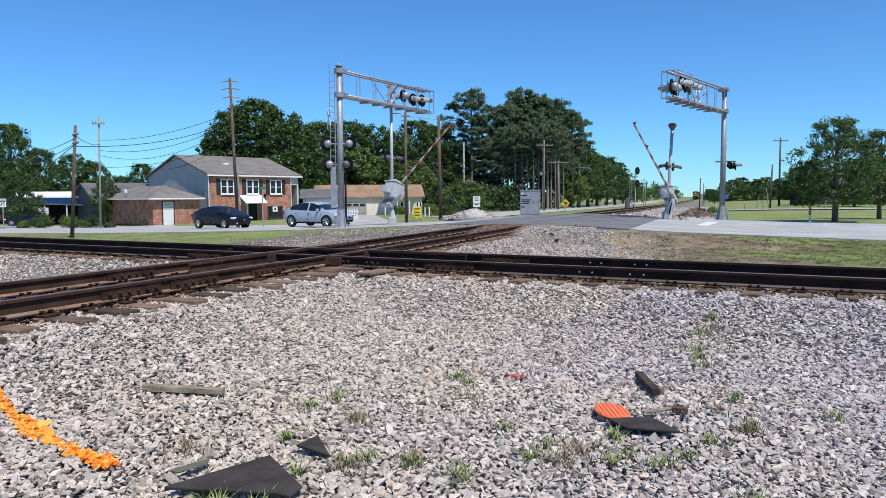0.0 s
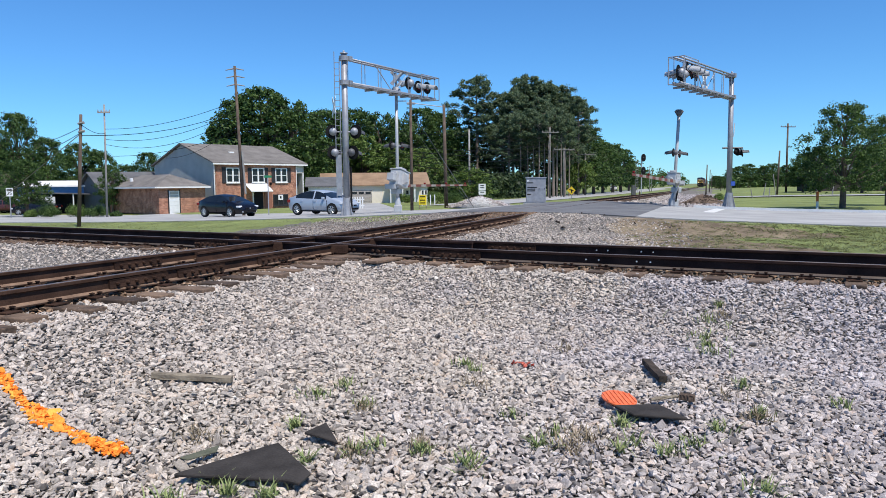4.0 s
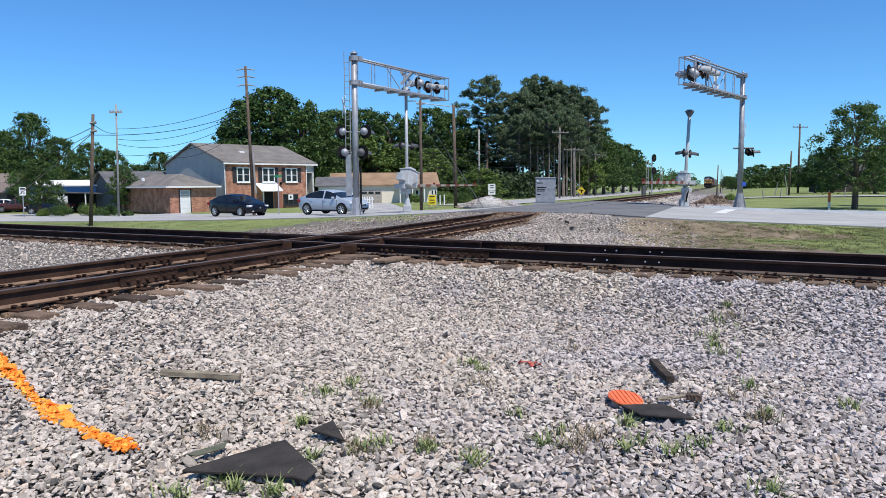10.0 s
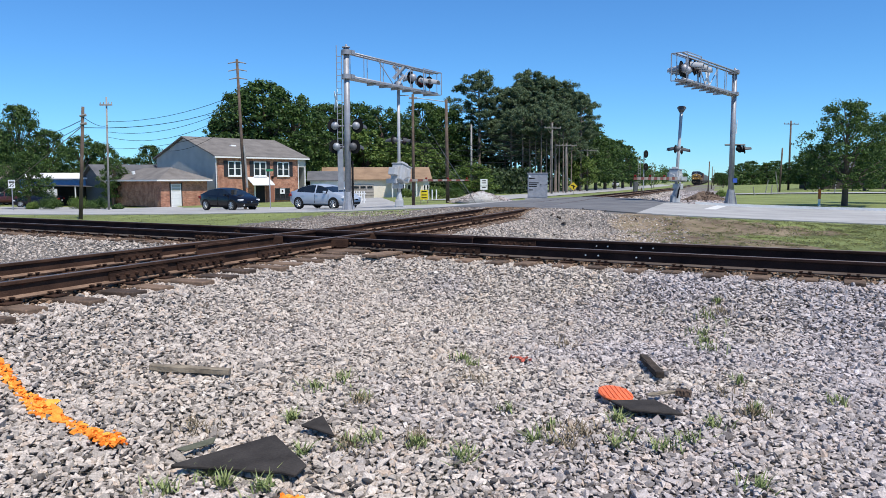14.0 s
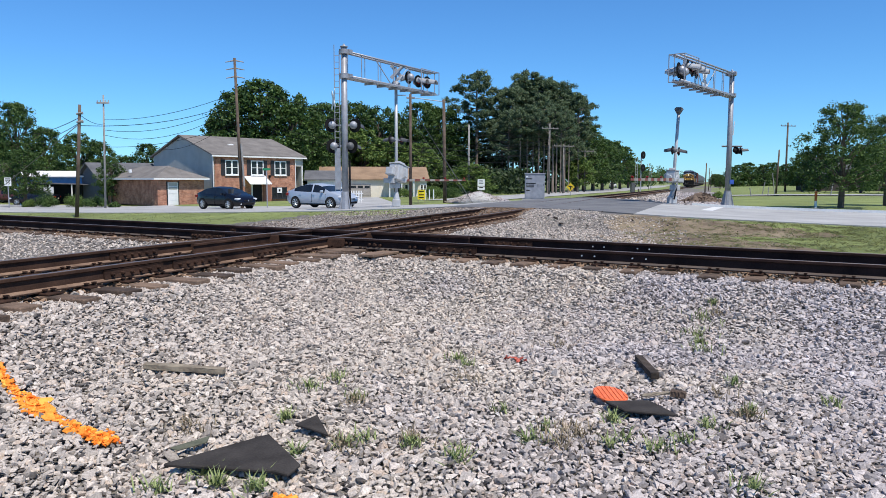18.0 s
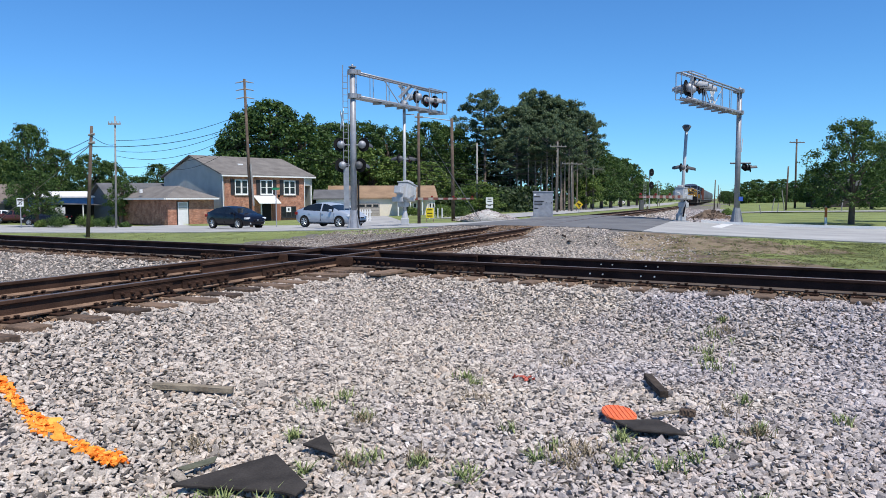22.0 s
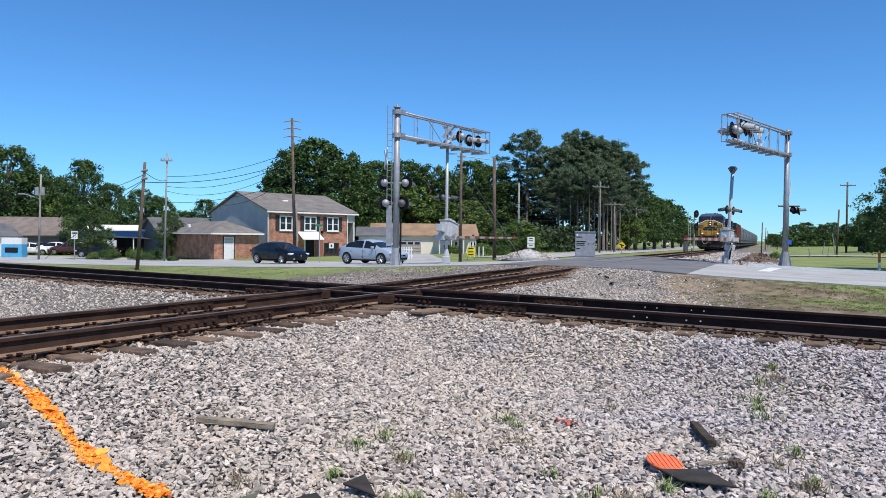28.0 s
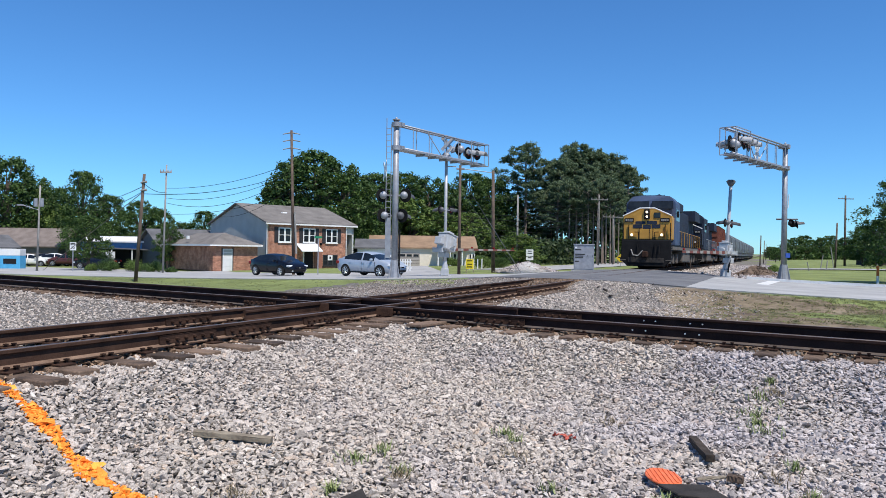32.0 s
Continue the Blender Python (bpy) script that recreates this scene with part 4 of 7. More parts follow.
M_ARMWHITE = surf("white_stripe_in_shade", (0.2, 0.18, 0.15), (0.36, 0.33, 0.29), 3, 0.7)


def gate(x, y, ang, h, label, bell, arm_len, k_=1.0, lean=0.0, up=0.0, tip=0.0, head=3.05):
    z0 = gz(x, y)
    t = thing("crossing_gate", pose(x, y, z0, 0, lean, 0), label, "crossing gate", "crossing gates")
    part("mast", R((0, 0, 0.3), (0, 0, h), 0.085, seg=14), M_SILVER, t, smooth=True)
    bm = B(-0.34, -0.34, 0, 0.34, 0.34, 0.06)
    box(bm, -0.22, -0.22, 0.06, 0.22, 0.22, 0.45, bevel=0.04)
    rod(bm, (0, 0, 0.43), (0, 0, 0.85), 0.19, 0.1, seg=12)
    part("base", bm, M_SILVER, t, "silver cast junction base")
    part("foundation", B(-0.5, -0.5, -0.4, 0.5, 0.5, 0), M_CONCRETE, t, "concrete footing")
    am = pose(0, 0, 0, 0, 0, ang)
    kk = am @ pose(0.4 * k_, 0, 1.5 + up, tip) @ Matrix.Scale(k_, 4) @ pose(0, 0, -1.5)
    for nm, bm, lb in (("mechanism_case", B(-0.62, -0.5, 1.1, 0.05, 0.5, 2.0, bevel=0.05), "silver gate mechanism case"),
                       ("mechanism_cover", B(-0.7, -0.35, 1.25, -0.62, 0.4, 1.9, bevel=0.02), "bolted cover"),
                       ("motor_cover", R((-0.3, -0.62, 1.72), (-0.3, -0.48, 1.72), 0.2, 0.17, seg=14), "round motor cover"),
                       ("case_lid", B(-0.66, -0.54, 2.0, 0.09, 0.54, 2.06, bevel=0.015), "overhanging lid"),
                       ("hinge_block", B(-0.2, 0.5, 1.3, 0.0, 0.62, 1.7, bevel=0.02), "cast hinge block"),
                       ("lower_box", B(-0.34, -0.2, 0.8, 0.12, 0.24, 1.08, bevel=0.03), "lower terminal box"),
                       ("side_conduit", R((-0.36, 0.46, 1.15), (-0.05, 0.2, 0.5), 0.05, seg=8), "silver flexible conduit"),
                       ("crank_housing", R((-0.66, 0.1, 1.5), (-0.8, 0.1, 1.5), 0.17, 0.14, seg=14), "round crank housing"),
                       ("relay_box", B(-0.58, -0.86, 1.3, -0.12, -0.5, 1.72, bevel=0.03), "silver relay box"),
                       ("top_cap", B(-0.45, -0.3, 2.06, -0.05, 0.3, 2.2, bevel=0.05), "raised case cap"),
                       ("shaft_boss", R((-0.3, 0.6, 1.5), (-0.3, 0.78, 1.5), 0.16, 0.13, seg=14), "main shaft boss"),
                       ("side_bracket", prism([(0.05, 1.2), (0.3, 1.35), (0.3, 1.75), (0.05, 1.9)], -0.1, 0.1), "gusset bracket")):
        o = part(nm, bm, M_SILVER, t, lb)
        o.matrix_basis = am @ pose(0, 0, up * 0.8) if nm in ("lower_box", "side_conduit") else kk
    for yy in (-0.3, -0.1, 0.1, 0.3):
        for zz in (1.2, 1.95):
            o = part("case_bolt", R((-0.64, yy, zz), (-0.6, yy, zz), 0.025, seg=6), M_DARKSTEEL, t)
            o.matrix_basis = kk
    o = part("cable_conduit", R((-0.3, 0.3, 1.2), (-0.2, 0.25, 0.3), 0.045), M_BLACK, t, "black cable conduit")
    o.matrix_basis = am
    for sx in (-1, 1):
        light_head(t, am @ pose(0, sx * 0.5, head, 0, 0, 90 * sx) @ Matrix.Scale(0.78, 4), 0.3, M_DARKSTEEL)
    o = part("light_bracket", R((0, -0.6, head), (0, 0.6, head), 0.04), M_STEEL, t, "steel crossarm")
    o.matrix_basis = am
    if bell:
        bm = R((0, 0, h - 0.05), (0, 0, h + 0.2), 0.1, 0.25, seg=14)
        rod(bm, (0, 0, h + 0.2), (0, 0, h + 0.3), 0.25, 0.16, seg=16)
        part("bell", bm, M_DARKSTEEL, t, "grey electronic bell", True)
    else:
        o = part("bell", R((0, -0.12, h - 0.2), (0, 0.14, h - 0.2), 0.24, 0.2, seg=18), M_STEEL, t, "round grey gong bell", True)
        o.matrix_basis = am
        crossbuck(t, am @ pose(0.08, 0, h + 0.5, 0, 0, 50) @ Matrix.Scale(0.8, 4), M_STEEL)
        part("sign_post", R((0, 0, h - 0.1), (0, 0, h + 0.75), 0.05), M_STEEL, t)
    part("small_bracket", B(-0.05, -0.03, h - 0.75, 0.55 if not bell else 0.05, 0.03, h - 0.7), M_STEEL, t)
    arm = new("gate_arm")
    arm.parent = t
    arm.matrix_basis = am @ pose(-0.3, 0.1, 1.5)
    tagged(arm, "red and white striped crossing gate arm")
    n = 14
    for k in range(n):
        a, b = 0.55 + (arm_len - 0.55) * k / n, 0.55 + (arm_len - 0.55) * (k + 1) / n
        w = (0.085 - 0.03 * k / n) * (1.0 if bell else 0.85)
        part("arm_stripe", B(-0.012, a, -w, 0.012, b - 0.004, w), M_FADEDRED if k % 2 else M_ARMWHITE, arm, "red stripe" if k % 2 else "white stripe")
    bm = B(-0.05, -0.2, -0.1, 0.05, 0.6, 0.1, bevel=0.02)
    for sx in (-0.13, 0.5):
        box(bm, sx - 0.02, -0.6, -0.1, sx + 0.02, 0.3, 0.06)
    box(bm, -0.15, -0.7, -0.16, 0.52, -0.5, 0.1, bevel=0.02)
    part("counterweight", bm, M_SILVER, arm, "silver counterweight arm")
    for a in (0.38, 0.68, 0.97):
        bm = R((-0.045, arm_len * a, 0.12), (0.045, arm_len * a, 0.12), 0.05, seg=10)
        part("arm_lamp", bm, M_REDLENS, arm, "small red lamp")
    return t, arm


GATE_L, ARM_L = gate(-1.97, 40.0, road_rot, 6.8, "silver crossing gate mast with lowered arm by the road", False, 8.45, 0.95, 0.0, 0.32, -14, 3.67)
GATE_R, ARM_R = gate(13.2, 40.0, 144.0, 5.0, "silver crossing gate mast with bell by the track", True, 7.1, 0.72, 2.6, 0.0, 0.0, 2.95)

# equipment cabinet with stencilled writing that cannot be read
cab = thing("equipment_cabinet", pose(6.5, 46.3, gz(6.5, 46.3), 0, 0, -8), "light grey steel signal equipment cabinet on the verge", "cabinet")
part("body", B(-0.62, -0.5, 0.06, 0.62, 0.5, 1.62, bevel=0.02), M_STEEL, cab)
part("roof_lid", B(-0.66, -0.54, 1.62, 0.66, 0.54, 1.68, bevel=0.015), M_STEEL, cab)
part("plinth", B(-0.78, -0.56, -0.2, 0.78, 0.56, 0.08), M_CONCRETE, cab)
part("door", B(-0.57, -0.52, 0.14, 0.57, -0.5, 1.54), M_STEEL, cab, "flush cabinet door")
for k, (z, w) in enumerate(((1.3, 0.36), (1.02, 0.6), (0.91, 0.5), (0.8, 0.5), (0.58, 0.24))):
    part("stencil_line", B(-0.54, -0.526, z, -0.54 + w, -0.5215, z + 0.06), M_BLACK, cab, "black stencilled line")
for x in (0.2, 0.53):
    part("latch", R((x, -0.55, 0.95), (x, -0.52, 0.95), 0.03, seg=8), M_BLACK, cab)
part("lamp", R((-0.5, -0.56, 1.46), (-0.5, -0.5, 1.46), 0.06, seg=10), M_WHITE, cab)


# ---- poles and wires ----
def pole(x, y, top, material, label, lean=0.0, r=0.15, arms=(), lean_y=0.0):
    z = gz(x, y)
    t = thing("utility_pole", pose(x, y, z), label, "utility pole")
    L = Vector((lean, lean_y, top - z))
    part("shaft", R((0, 0, -0.3), L, r, r * 0.72, seg=12), material, t, smooth=True)
    for frac, w, ang in arms:
        c = L * frac
        m = pose(c.x, c.y, c.z, 0, 0, ang)
        o = part("crossarm", B(-w / 2, -0.16, -0.06, w / 2, -0.05, 0.06), material, t)
        o.matrix_basis = m
        for k in (-0.46, -0.2, 0.2, 0.46):
            o = part("insulator", R((k * w, -0.1, 0.06), (k * w, -0.1, 0.22), 0.05, 0.03, seg=8), M_GREYPOLE, t)
            o.matrix_basis = m
    return t, Vector((x, y, z)) + L


PA, tA = pole(-17.4, 35.8, 4.62, M_POLE, "leaning brown wooden pole on the grass verge", 0.4, 0.095)
P2, t2 = pole(-25.85, 57.9, 7.6, M_GREYPOLE, "grey steel pole at the roadside", 0.2, 0.085, ((0.93, 0.95, 0),))
for zz in (5.0, 4.6):
    part("insulator", R((0.25, -0.05, zz), (0.55, -0.05, zz + 0.05), 0.05, 0.07, seg=8), M_GREYPOLE, PA, "grey porcelain insulator")
PB, tB = pole(-13.05, 50.2, 9.2, M_POLE, "tall brown wooden pole before the brick house", -0.3, 0.12)
for k in (0.985, 0.935, 0.88):
    for sx in (-1, 1):
        part("insulator_arm", R((-0.3 * k, 0, k * (9.2 - gz(-13.05, 50.2))), (-0.3 * k + sx * 0.62, 0, k * (9.2 - gz(-13.05, 50.2)) - 0.12 * sx * sx), 0.05, 0.03, seg=8), M_GREYPOLE, PB, "grey standoff insulator")
part("riser_pipe", R((0.2, -0.16, 1.5), (0.05, -0.14, 4.4), 0.07), M_GREYPOLE, PB, "grey riser pipe")
PC, tC = pole(-1.45, 48.4, 6.65, M_POLE, "grey-brown wooden pole behind the gate", 0.0, 0.11)
PD, tD = pole(0.9, 52.6, 6.75, M_POLE, "wooden pole with guy wires beside gravel heap", -0.1, 0.14)
PE, tE = pole(3.9, 79.0, 7.0, M_GREYPOLE, "pale slim wooden pole before the woods", 0.0, 0.12)
for x, y, top, h in ((15.0, 94, 8.3, 0), (18.6, 104, 6.2, 1), (25.4, 122, 6.2, 1)):
    pole(x, y, top, surf("weathered_pole", (0.1, 0.095, 0.085), (0.22, 0.205, 0.185), 3, 0.9), "pale wooden pole with crossarm before dark woods", 0, 0.13, ((0.93, 2.4, 20),) if not h else ((0.96, 3.4, 20),))
PR, tR = pole(55.9, 115, 10.2, M_POLE, "dark wooden pole with crossarm in the field", 0, 0.17, ((0.95, 2.6, 10),))
pole(45.0, 95, 5.1, M_POLE, "short wooden pole in the grass field", 0.2, 0.13)
pole(60.5, 115, 4.3, M_POLE, "low leaning wooden pole in the field", -0.8, 0.14, ((0.93, 3.4, 10),))
PS, tS = pole(-37.75, 60, 6.0, M_GREYPOLE, "grey street pole with lamp and transformers", 0.2, 0.09)
for k in (-1, 1):
    part("transformer", R((0.15 + k * 0.26, -0.1, 5.5), (0.15 + k * 0.26, -0.1, 6.2), 0.16, seg=12), M_STEEL, PS, "grey transformer drum")
part("lamp_arm", R((0.15, 0, 5.2), (-1.1, -0.3, 5.6), 0.03), M_STEEL, PS, "steel lamp arm")
part("lamp_head", B(-1.6, -0.4, 5.54, -1.08, -0.2, 5.66, bevel=0.03), M_STEEL, PS, "grey street lamp head")
for k in range(5):
    s = 75 + 55 * k * (1 + 0.2 * k)
    p = C1 + T1 * s
    pole(p.x + 6.5, p.y, 3.2 + 0.5 * k, M_POLE, "weathered lineside pole beside the track", 0.1, 0.085)


def wire(a, b, sag, r=0.018, name="overhead_wire", label="thin black overhead cable hung between poles"):
    a, b = Vector(a), Vector(b)
    bm = bmesh.new()
    n = 10
    rings = []
    for i in range(n + 1):
        t = i / n
        p = a.lerp(b, t) - Vector((0, 0, sag * 4 * t * (1 - t)))
        rings.append([bm.verts.new(p + Vector((0, r * math.cos(q), r * math.sin(q)))) for q in (0.5, 2.6, 4.7)])
    for u, v in zip(rings, rings[1:]):
        for i in range(3):
            j = (i + 1) % 3
            bm.faces.new((u[i], u[j], v[j], v[i]))
    me = bpy.data.meshes.new(name)
    bm.to_mesh(me)
    bm.free()
    me.materials.append(M_BLACK)
    return tagged(new(name, me), label, "cable", "overhead cables")


bp = Vector((-13.3, 50.2, 0))
wire(tA - Vector((0, 0, 0.5)), t2 - Vector((0, 0, 2.2)), 0.2, 0.02)
wire(t2 - Vector((0, 0, 1.9)), bp + Vector((0, 0, 6.9)), 0.5, 0.02)
wire(t2 - Vector((0, 0, 2.7)), bp + Vector((0, 0, 6.2)), 0.75, 0.02)
wire(t2 - Vector((0, 0, 3.1)), bp + Vector((0, 0, 5.9)), 1.0, 0.02)
wire(tA - Vector((0, 0, 0.6)), (-45, 80, 6.2), 0.5, 0.02)
wire(tA - Vector((0, 0, 0.85)), (-45, 80, 5.0), 0.5, 0.02)
wire(tA - Vector((0, 0, 1.0)), bp + Vector((0, 0, 6.3)), 0.5, 0.02)
wire(bp + Vector((0, 0, 5.2)), (-28, 77, 4.2), 0.6, 0.02)
wire(bp + Vector((0, 0, 5.0)), (-1.5, 48.4, 2.9), 0.5, 0.025)
wire(bp + Vector((0, 0, 5.1)), (3.9, 79, 4.6), 0.8, 0.025)
wire(bp + Vector((0, 0, 7.4)), (3.9, 79, 6.4), 0.8, 0.025)
wire(t2 - Vector((0, 0, 4.0)), (-13.2, 50.2, 4.9), 0.5, 0.02)
for k in range(5):
    wire((-1.45, 48.4, 3.6 - 0.3 * k), (15.0, 94, 6.4 - 0.8 * k), 0.6, 0.025)
    wire((3.9, 79, 6.2 - 0.5 * k), (15.0, 94, 6.6 - 0.55 * k), 0.3, 0.025)
ga, gb = Vector((-1.4, 48.4, 5.9)), Vector((2.6, 46.4, gz(2.6, 46.4)))
for k, rr_ in ((0.0, 0.026), (0.45, 0.05)):
    gw = wire(ga.lerp(gb, k), gb, 0.0, rr_, "guy_wire", "pale guarded guy wire anchored before the gravel heap")
    gw.data.materials[0] = M_GREYPOLE
wire(tC - Vector((0, 0, 1.6)), (2.5, 46.5, gz(2.5, 46.5)), 0.0, 0.016, "guy_wire", "thin guy wire running down from the pole").data.materials[0] = M_GREYPOLE
gw = wire((-17.0, 35.8, 3.75), (-38.5, 62, gz(-38.5, 62)), 0.0, 0.028, "guy_wire", "long pale slanting guy wire across the road")
gw.data.materials[0] = M_OLDWOOD
zd = 6.6 - gz(0.9, 52.6)
part("lamp_arm", R((-0.1, 0, zd), (-2.2, -0.2, zd + 0.25), 0.03), M_STEEL, PD, "curved steel lamp arm")
part("lamp_head", B(-2.75, -0.32, zd + 0.18, -2.15, -0.08, zd + 0.32, bevel=0.03), M_STEEL, PD, "grey street lamp head")


# gravel heap
hp = np.random.default_rng(31)
hx, hy = hp.normal(0, 1.05, 7000), hp.normal(0, 0.85, 7000)
hr = np.hypot(hx / 2.4, hy / 1.9)
sel = hr < 1
hpts = np.stack([3.3 + hx[sel], 52.3 + hy[sel], gz(3.3, 52.3) + 0.72 * (1 - hr[sel]) ** 1.0], -1)
bm = bmesh.new()
bmesh.ops.create_cone(bm, cap_ends=True, segments=28, radius1=2.2, radius2=0.25, depth=0.76)
for v in bm.verts:
    v.co.x *= 1 + 0.06 * math.sin(v.co.y * 3)
heap = thing("gravel_heap", pose(3.3, 52.3, gz(3.3, 52.3)), "conical heap of pale grey gravel", "gravel heap")
o = part("heap_core", bm, surf("heap_gravel", (0.3, 0.29, 0.275), (0.6, 0.58, 0.55), 6, 0.95, 0, 0.8, 22, dist=0.05), heap, smooth=True)
o.matrix_basis = pose(0, 0, 0.34)
s_ = scatter("heap_gravel", hpts - np.array([3.3, 52.3, gz(3.3, 52.3)]), hp.uniform(0.08, 0.16, len(hpts)), CHEAP, M_BALLAST, "", "", 33)
s_.parent = heap


# ---- buildings ----
def gable_roof(L, W, z, rise, over=0.35, thick=0.14):
    """A pitched roof over x 0..L, y 0..W, with its ridge along x."""
    bm = bmesh.new()
    k = rise / (W / 2)
    o = over
    prof = [(-o, z - k * o), (W / 2, z + rise), (W + o, z - k * o), (W + o, z - k * o + thick), (W / 2, z + rise + thick), (-o, z - k * o + thick)]
    va = [bm.verts.new((-o, y, q)) for y, q in prof]
    vb = [bm.verts.new((L + o, y, q)) for y, q in prof]
    for i in range(6):
        j = (i + 1) % 6
        bm.faces.new((va[i], va[j], vb[j], vb[i]))
    for v in (va, vb):
        bm.faces.new((v[0], v[1], v[4], v[5]))
        bm.faces.new((v[1], v[2], v[3], v[4]))
    bmesh.ops.recalc_face_normals(bm, faces=bm.faces)
    return bm


def hip_roof(L, W, z, rise, over=0.4, thick=0.1):
    bm = bmesh.new()
    o, h = over, min(L, W) / 2
    lo = [bm.verts.new(p) for p in ((-o, -o, z), (L + o, -o, z), (L + o, W + o, z), (-o, W + o, z))]
    hi = [bm.verts.new((p.co.x, p.co.y, z + thick)) for p in lo]
    if L >= W:
        r = [bm.verts.new((h, W / 2, z + rise)), bm.verts.new((L - h, W / 2, z + rise))]
        fs = [(hi[0], hi[1], r[1], r[0]), (hi[1], hi[2], r[1]), (hi[2], hi[3], r[0], r[1]), (hi[3], hi[0], r[0])]
    else:
        r = [bm.verts.new((L / 2, h, z + rise)), bm.verts.new((L / 2, W - h, z + rise))]
        fs = [(hi[0], hi[1], r[0]), (hi[1], hi[2], r[1], r[0]), (hi[2], hi[3], r[1]), (hi[3], hi[0], r[0], r[1])]
    for f in fs:
        bm.faces.new(f)
    for i in range(4):
        j = (i + 1) % 4
        bm.faces.new((lo[i], lo[j], hi[j], hi[i]))
    bm.faces.new(list(reversed(lo)))
    bmesh.ops.recalc_face_normals(bm, faces=bm.faces)
    return bm


def brick_wall_material():
    m = surf("brick_courses", (0.17, 0.068, 0.045), (0.46, 0.235, 0.155), 1.6, 0.9, 0, 0.3, 9)
    n, l = m.node_tree.nodes, m.node_tree.links
    b = n["Principled BSDF"]
    old = b.inputs["Base Color"].links[0].from_socket
    co = n.new("ShaderNodeTexCoord")
    sep, com = n.new("ShaderNodeSeparateXYZ"), n.new("ShaderNodeCombineXYZ")
    l.new(co.outputs["Object"], sep.inputs[0])
    ad = n.new("ShaderNodeMath")
    l.new(sep.outputs[0], ad.inputs[0])
    l.new(sep.outputs[1], ad.inputs[1])
    l.new(ad.outputs[0], com.inputs[0])
    l.new(sep.outputs[2], com.inputs[1])
    br = n.new("ShaderNodeTexBrick")
    br.inputs["Scale"].default_value = 1.0
    br.inputs["Brick Width"].default_value, br.inputs["Row Height"].default_value, br.inputs["Mortar Size"].default_value = 0.22, 0.075, 0.008
    br.inputs["Color1"].default_value, br.inputs["Color2"].default_value, br.inputs["Mortar"].default_value = (0.8, 0.75, 0.7, 1), (1.45, 1.35, 1.25, 1), (1.3, 1.6, 1.8, 1)
    l.new(com.outputs[0], br.inputs["Vector"])
    mx = n.new("ShaderNodeMix")
    mx.data_type, mx.blend_type = "RGBA", "MULTIPLY"
    mx.inputs["Factor"].default_value = 1
    l.new(old, mx.inputs["A"])
    l.new(br.outputs["Color"], mx.inputs["B"])
    l.new(mx.outputs["Result"], b.inputs["Base Color"])
    return m


M_BRICKWALL = brick_wall_material()
M_SHUTTER = paint("dark_shutter", (0.03, 0.028, 0.03), 0.6)
M_CREAM = paint("cream_siding", (0.78, 0.7, 0.58), 0.7, 0, 0.9)
M_DARKGAP = paint("dark_interior", (0.01, 0.01, 0.012), 0.9)
M_BLUEGREY = paint("blue_grey_siding", (0.2, 0.23, 0.27), 0.7)


def window(parent, m, w, h, shutters=True, panes=2, frame_mat=None):
    """A framed double window set on a wall whose outside is -y."""
    fm = frame_mat or M_TRIM
    f = 0.1
    o = part("window", B(-w / 2, -0.06, h - f, w / 2, 0.04, h), fm, parent, "white framed window" if fm == M_TRIM else "dark framed window")
    o.matrix_basis = m
    for sx in (-1, 1):
        part("frame_jamb", B(sx * w / 2, -0.06, f, sx * (w / 2 - f), 0.04, h - f), fm, o)
    part("frame_foot", B(-w / 2, -0.06, 0, w / 2, 0.04, f), fm, o)
    for k in range(1, panes):
        x = -w / 2 + w * k / panes
        part("mullion", B(x - 0.09, -0.055, f, x + 0.09, 0.04, h - f), fm, o)
    for k in range(panes):
        x0, x1 = -w / 2 + w * k / panes + 0.09, -w / 2 + w * (k + 1) / panes - 0.09
        part("pane", B(x0, -0.02, f, x1, 0.0, h / 2 - 0.015), M_GLASS, o)
        part("pane", B(x0, -0.035, h / 2 + 0.015, x1, -0.015, h - f), M_GLASS, o)
        part("sash_bar", B(x0, -0.045, h / 2 - 0.025, x1, -0.005, h / 2 + 0.025), fm, o)
    part("sill", B(-w / 2 - 0.05, -0.12, -0.08, w / 2 + 0.05, 0.02, 0), fm, o)
    if shutters:
        for sx in (-1, 1):
            part("shutter", B(sx * (w / 2 + 0.24) - 0.22, -0.05, -0.02, sx * (w / 2 + 0.24) + 0.22, 0.0, h + 0.02), M_SHUTTER, o, "dark shutter")
    return o


TH = 47.0
hz = -1.42
house = thing("brick_house", pose(-21.5, 72.0, hz, 0, 0, TH), "two-storey red brick house with grey shingle roof", "house")
HL, HW, HE = 10.8, 12.2, 4.93
part("wall", B(0, 0, 0, HL - 1.0, 0.25, HE), M_BRICKWALL, house, "red brick front wall")
part("wall", B(0, HW - 0.25, 0, HL, HW, HE), M_BRICKWALL, house, "red brick wall")
part("recessed_wall", B(HL - 1.0, 1.2, 0, HL, 1.4, HE), M_SIDING, house, "grey siding")
part("recess_side", B(HL - 1.15, 0.25, 0, HL - 1.0, 1.2, HE), M_BRICKWALL, house)
part("upper_corner_panel", B(HL - 1.0, 0, HE - 1.0, HL, 0.2, HE), M_SIDING, house, "grey siding panel")
part("corner_post", B(HL - 0.12, 0, 0, HL, 0.12, HE - 1.0), M_TRIM, house, "white post")
bm = prism([(0, 0), (HW, 0), (HW, HE), (HW / 2, HE + 1.98), (0, HE)], 0, 0.2)
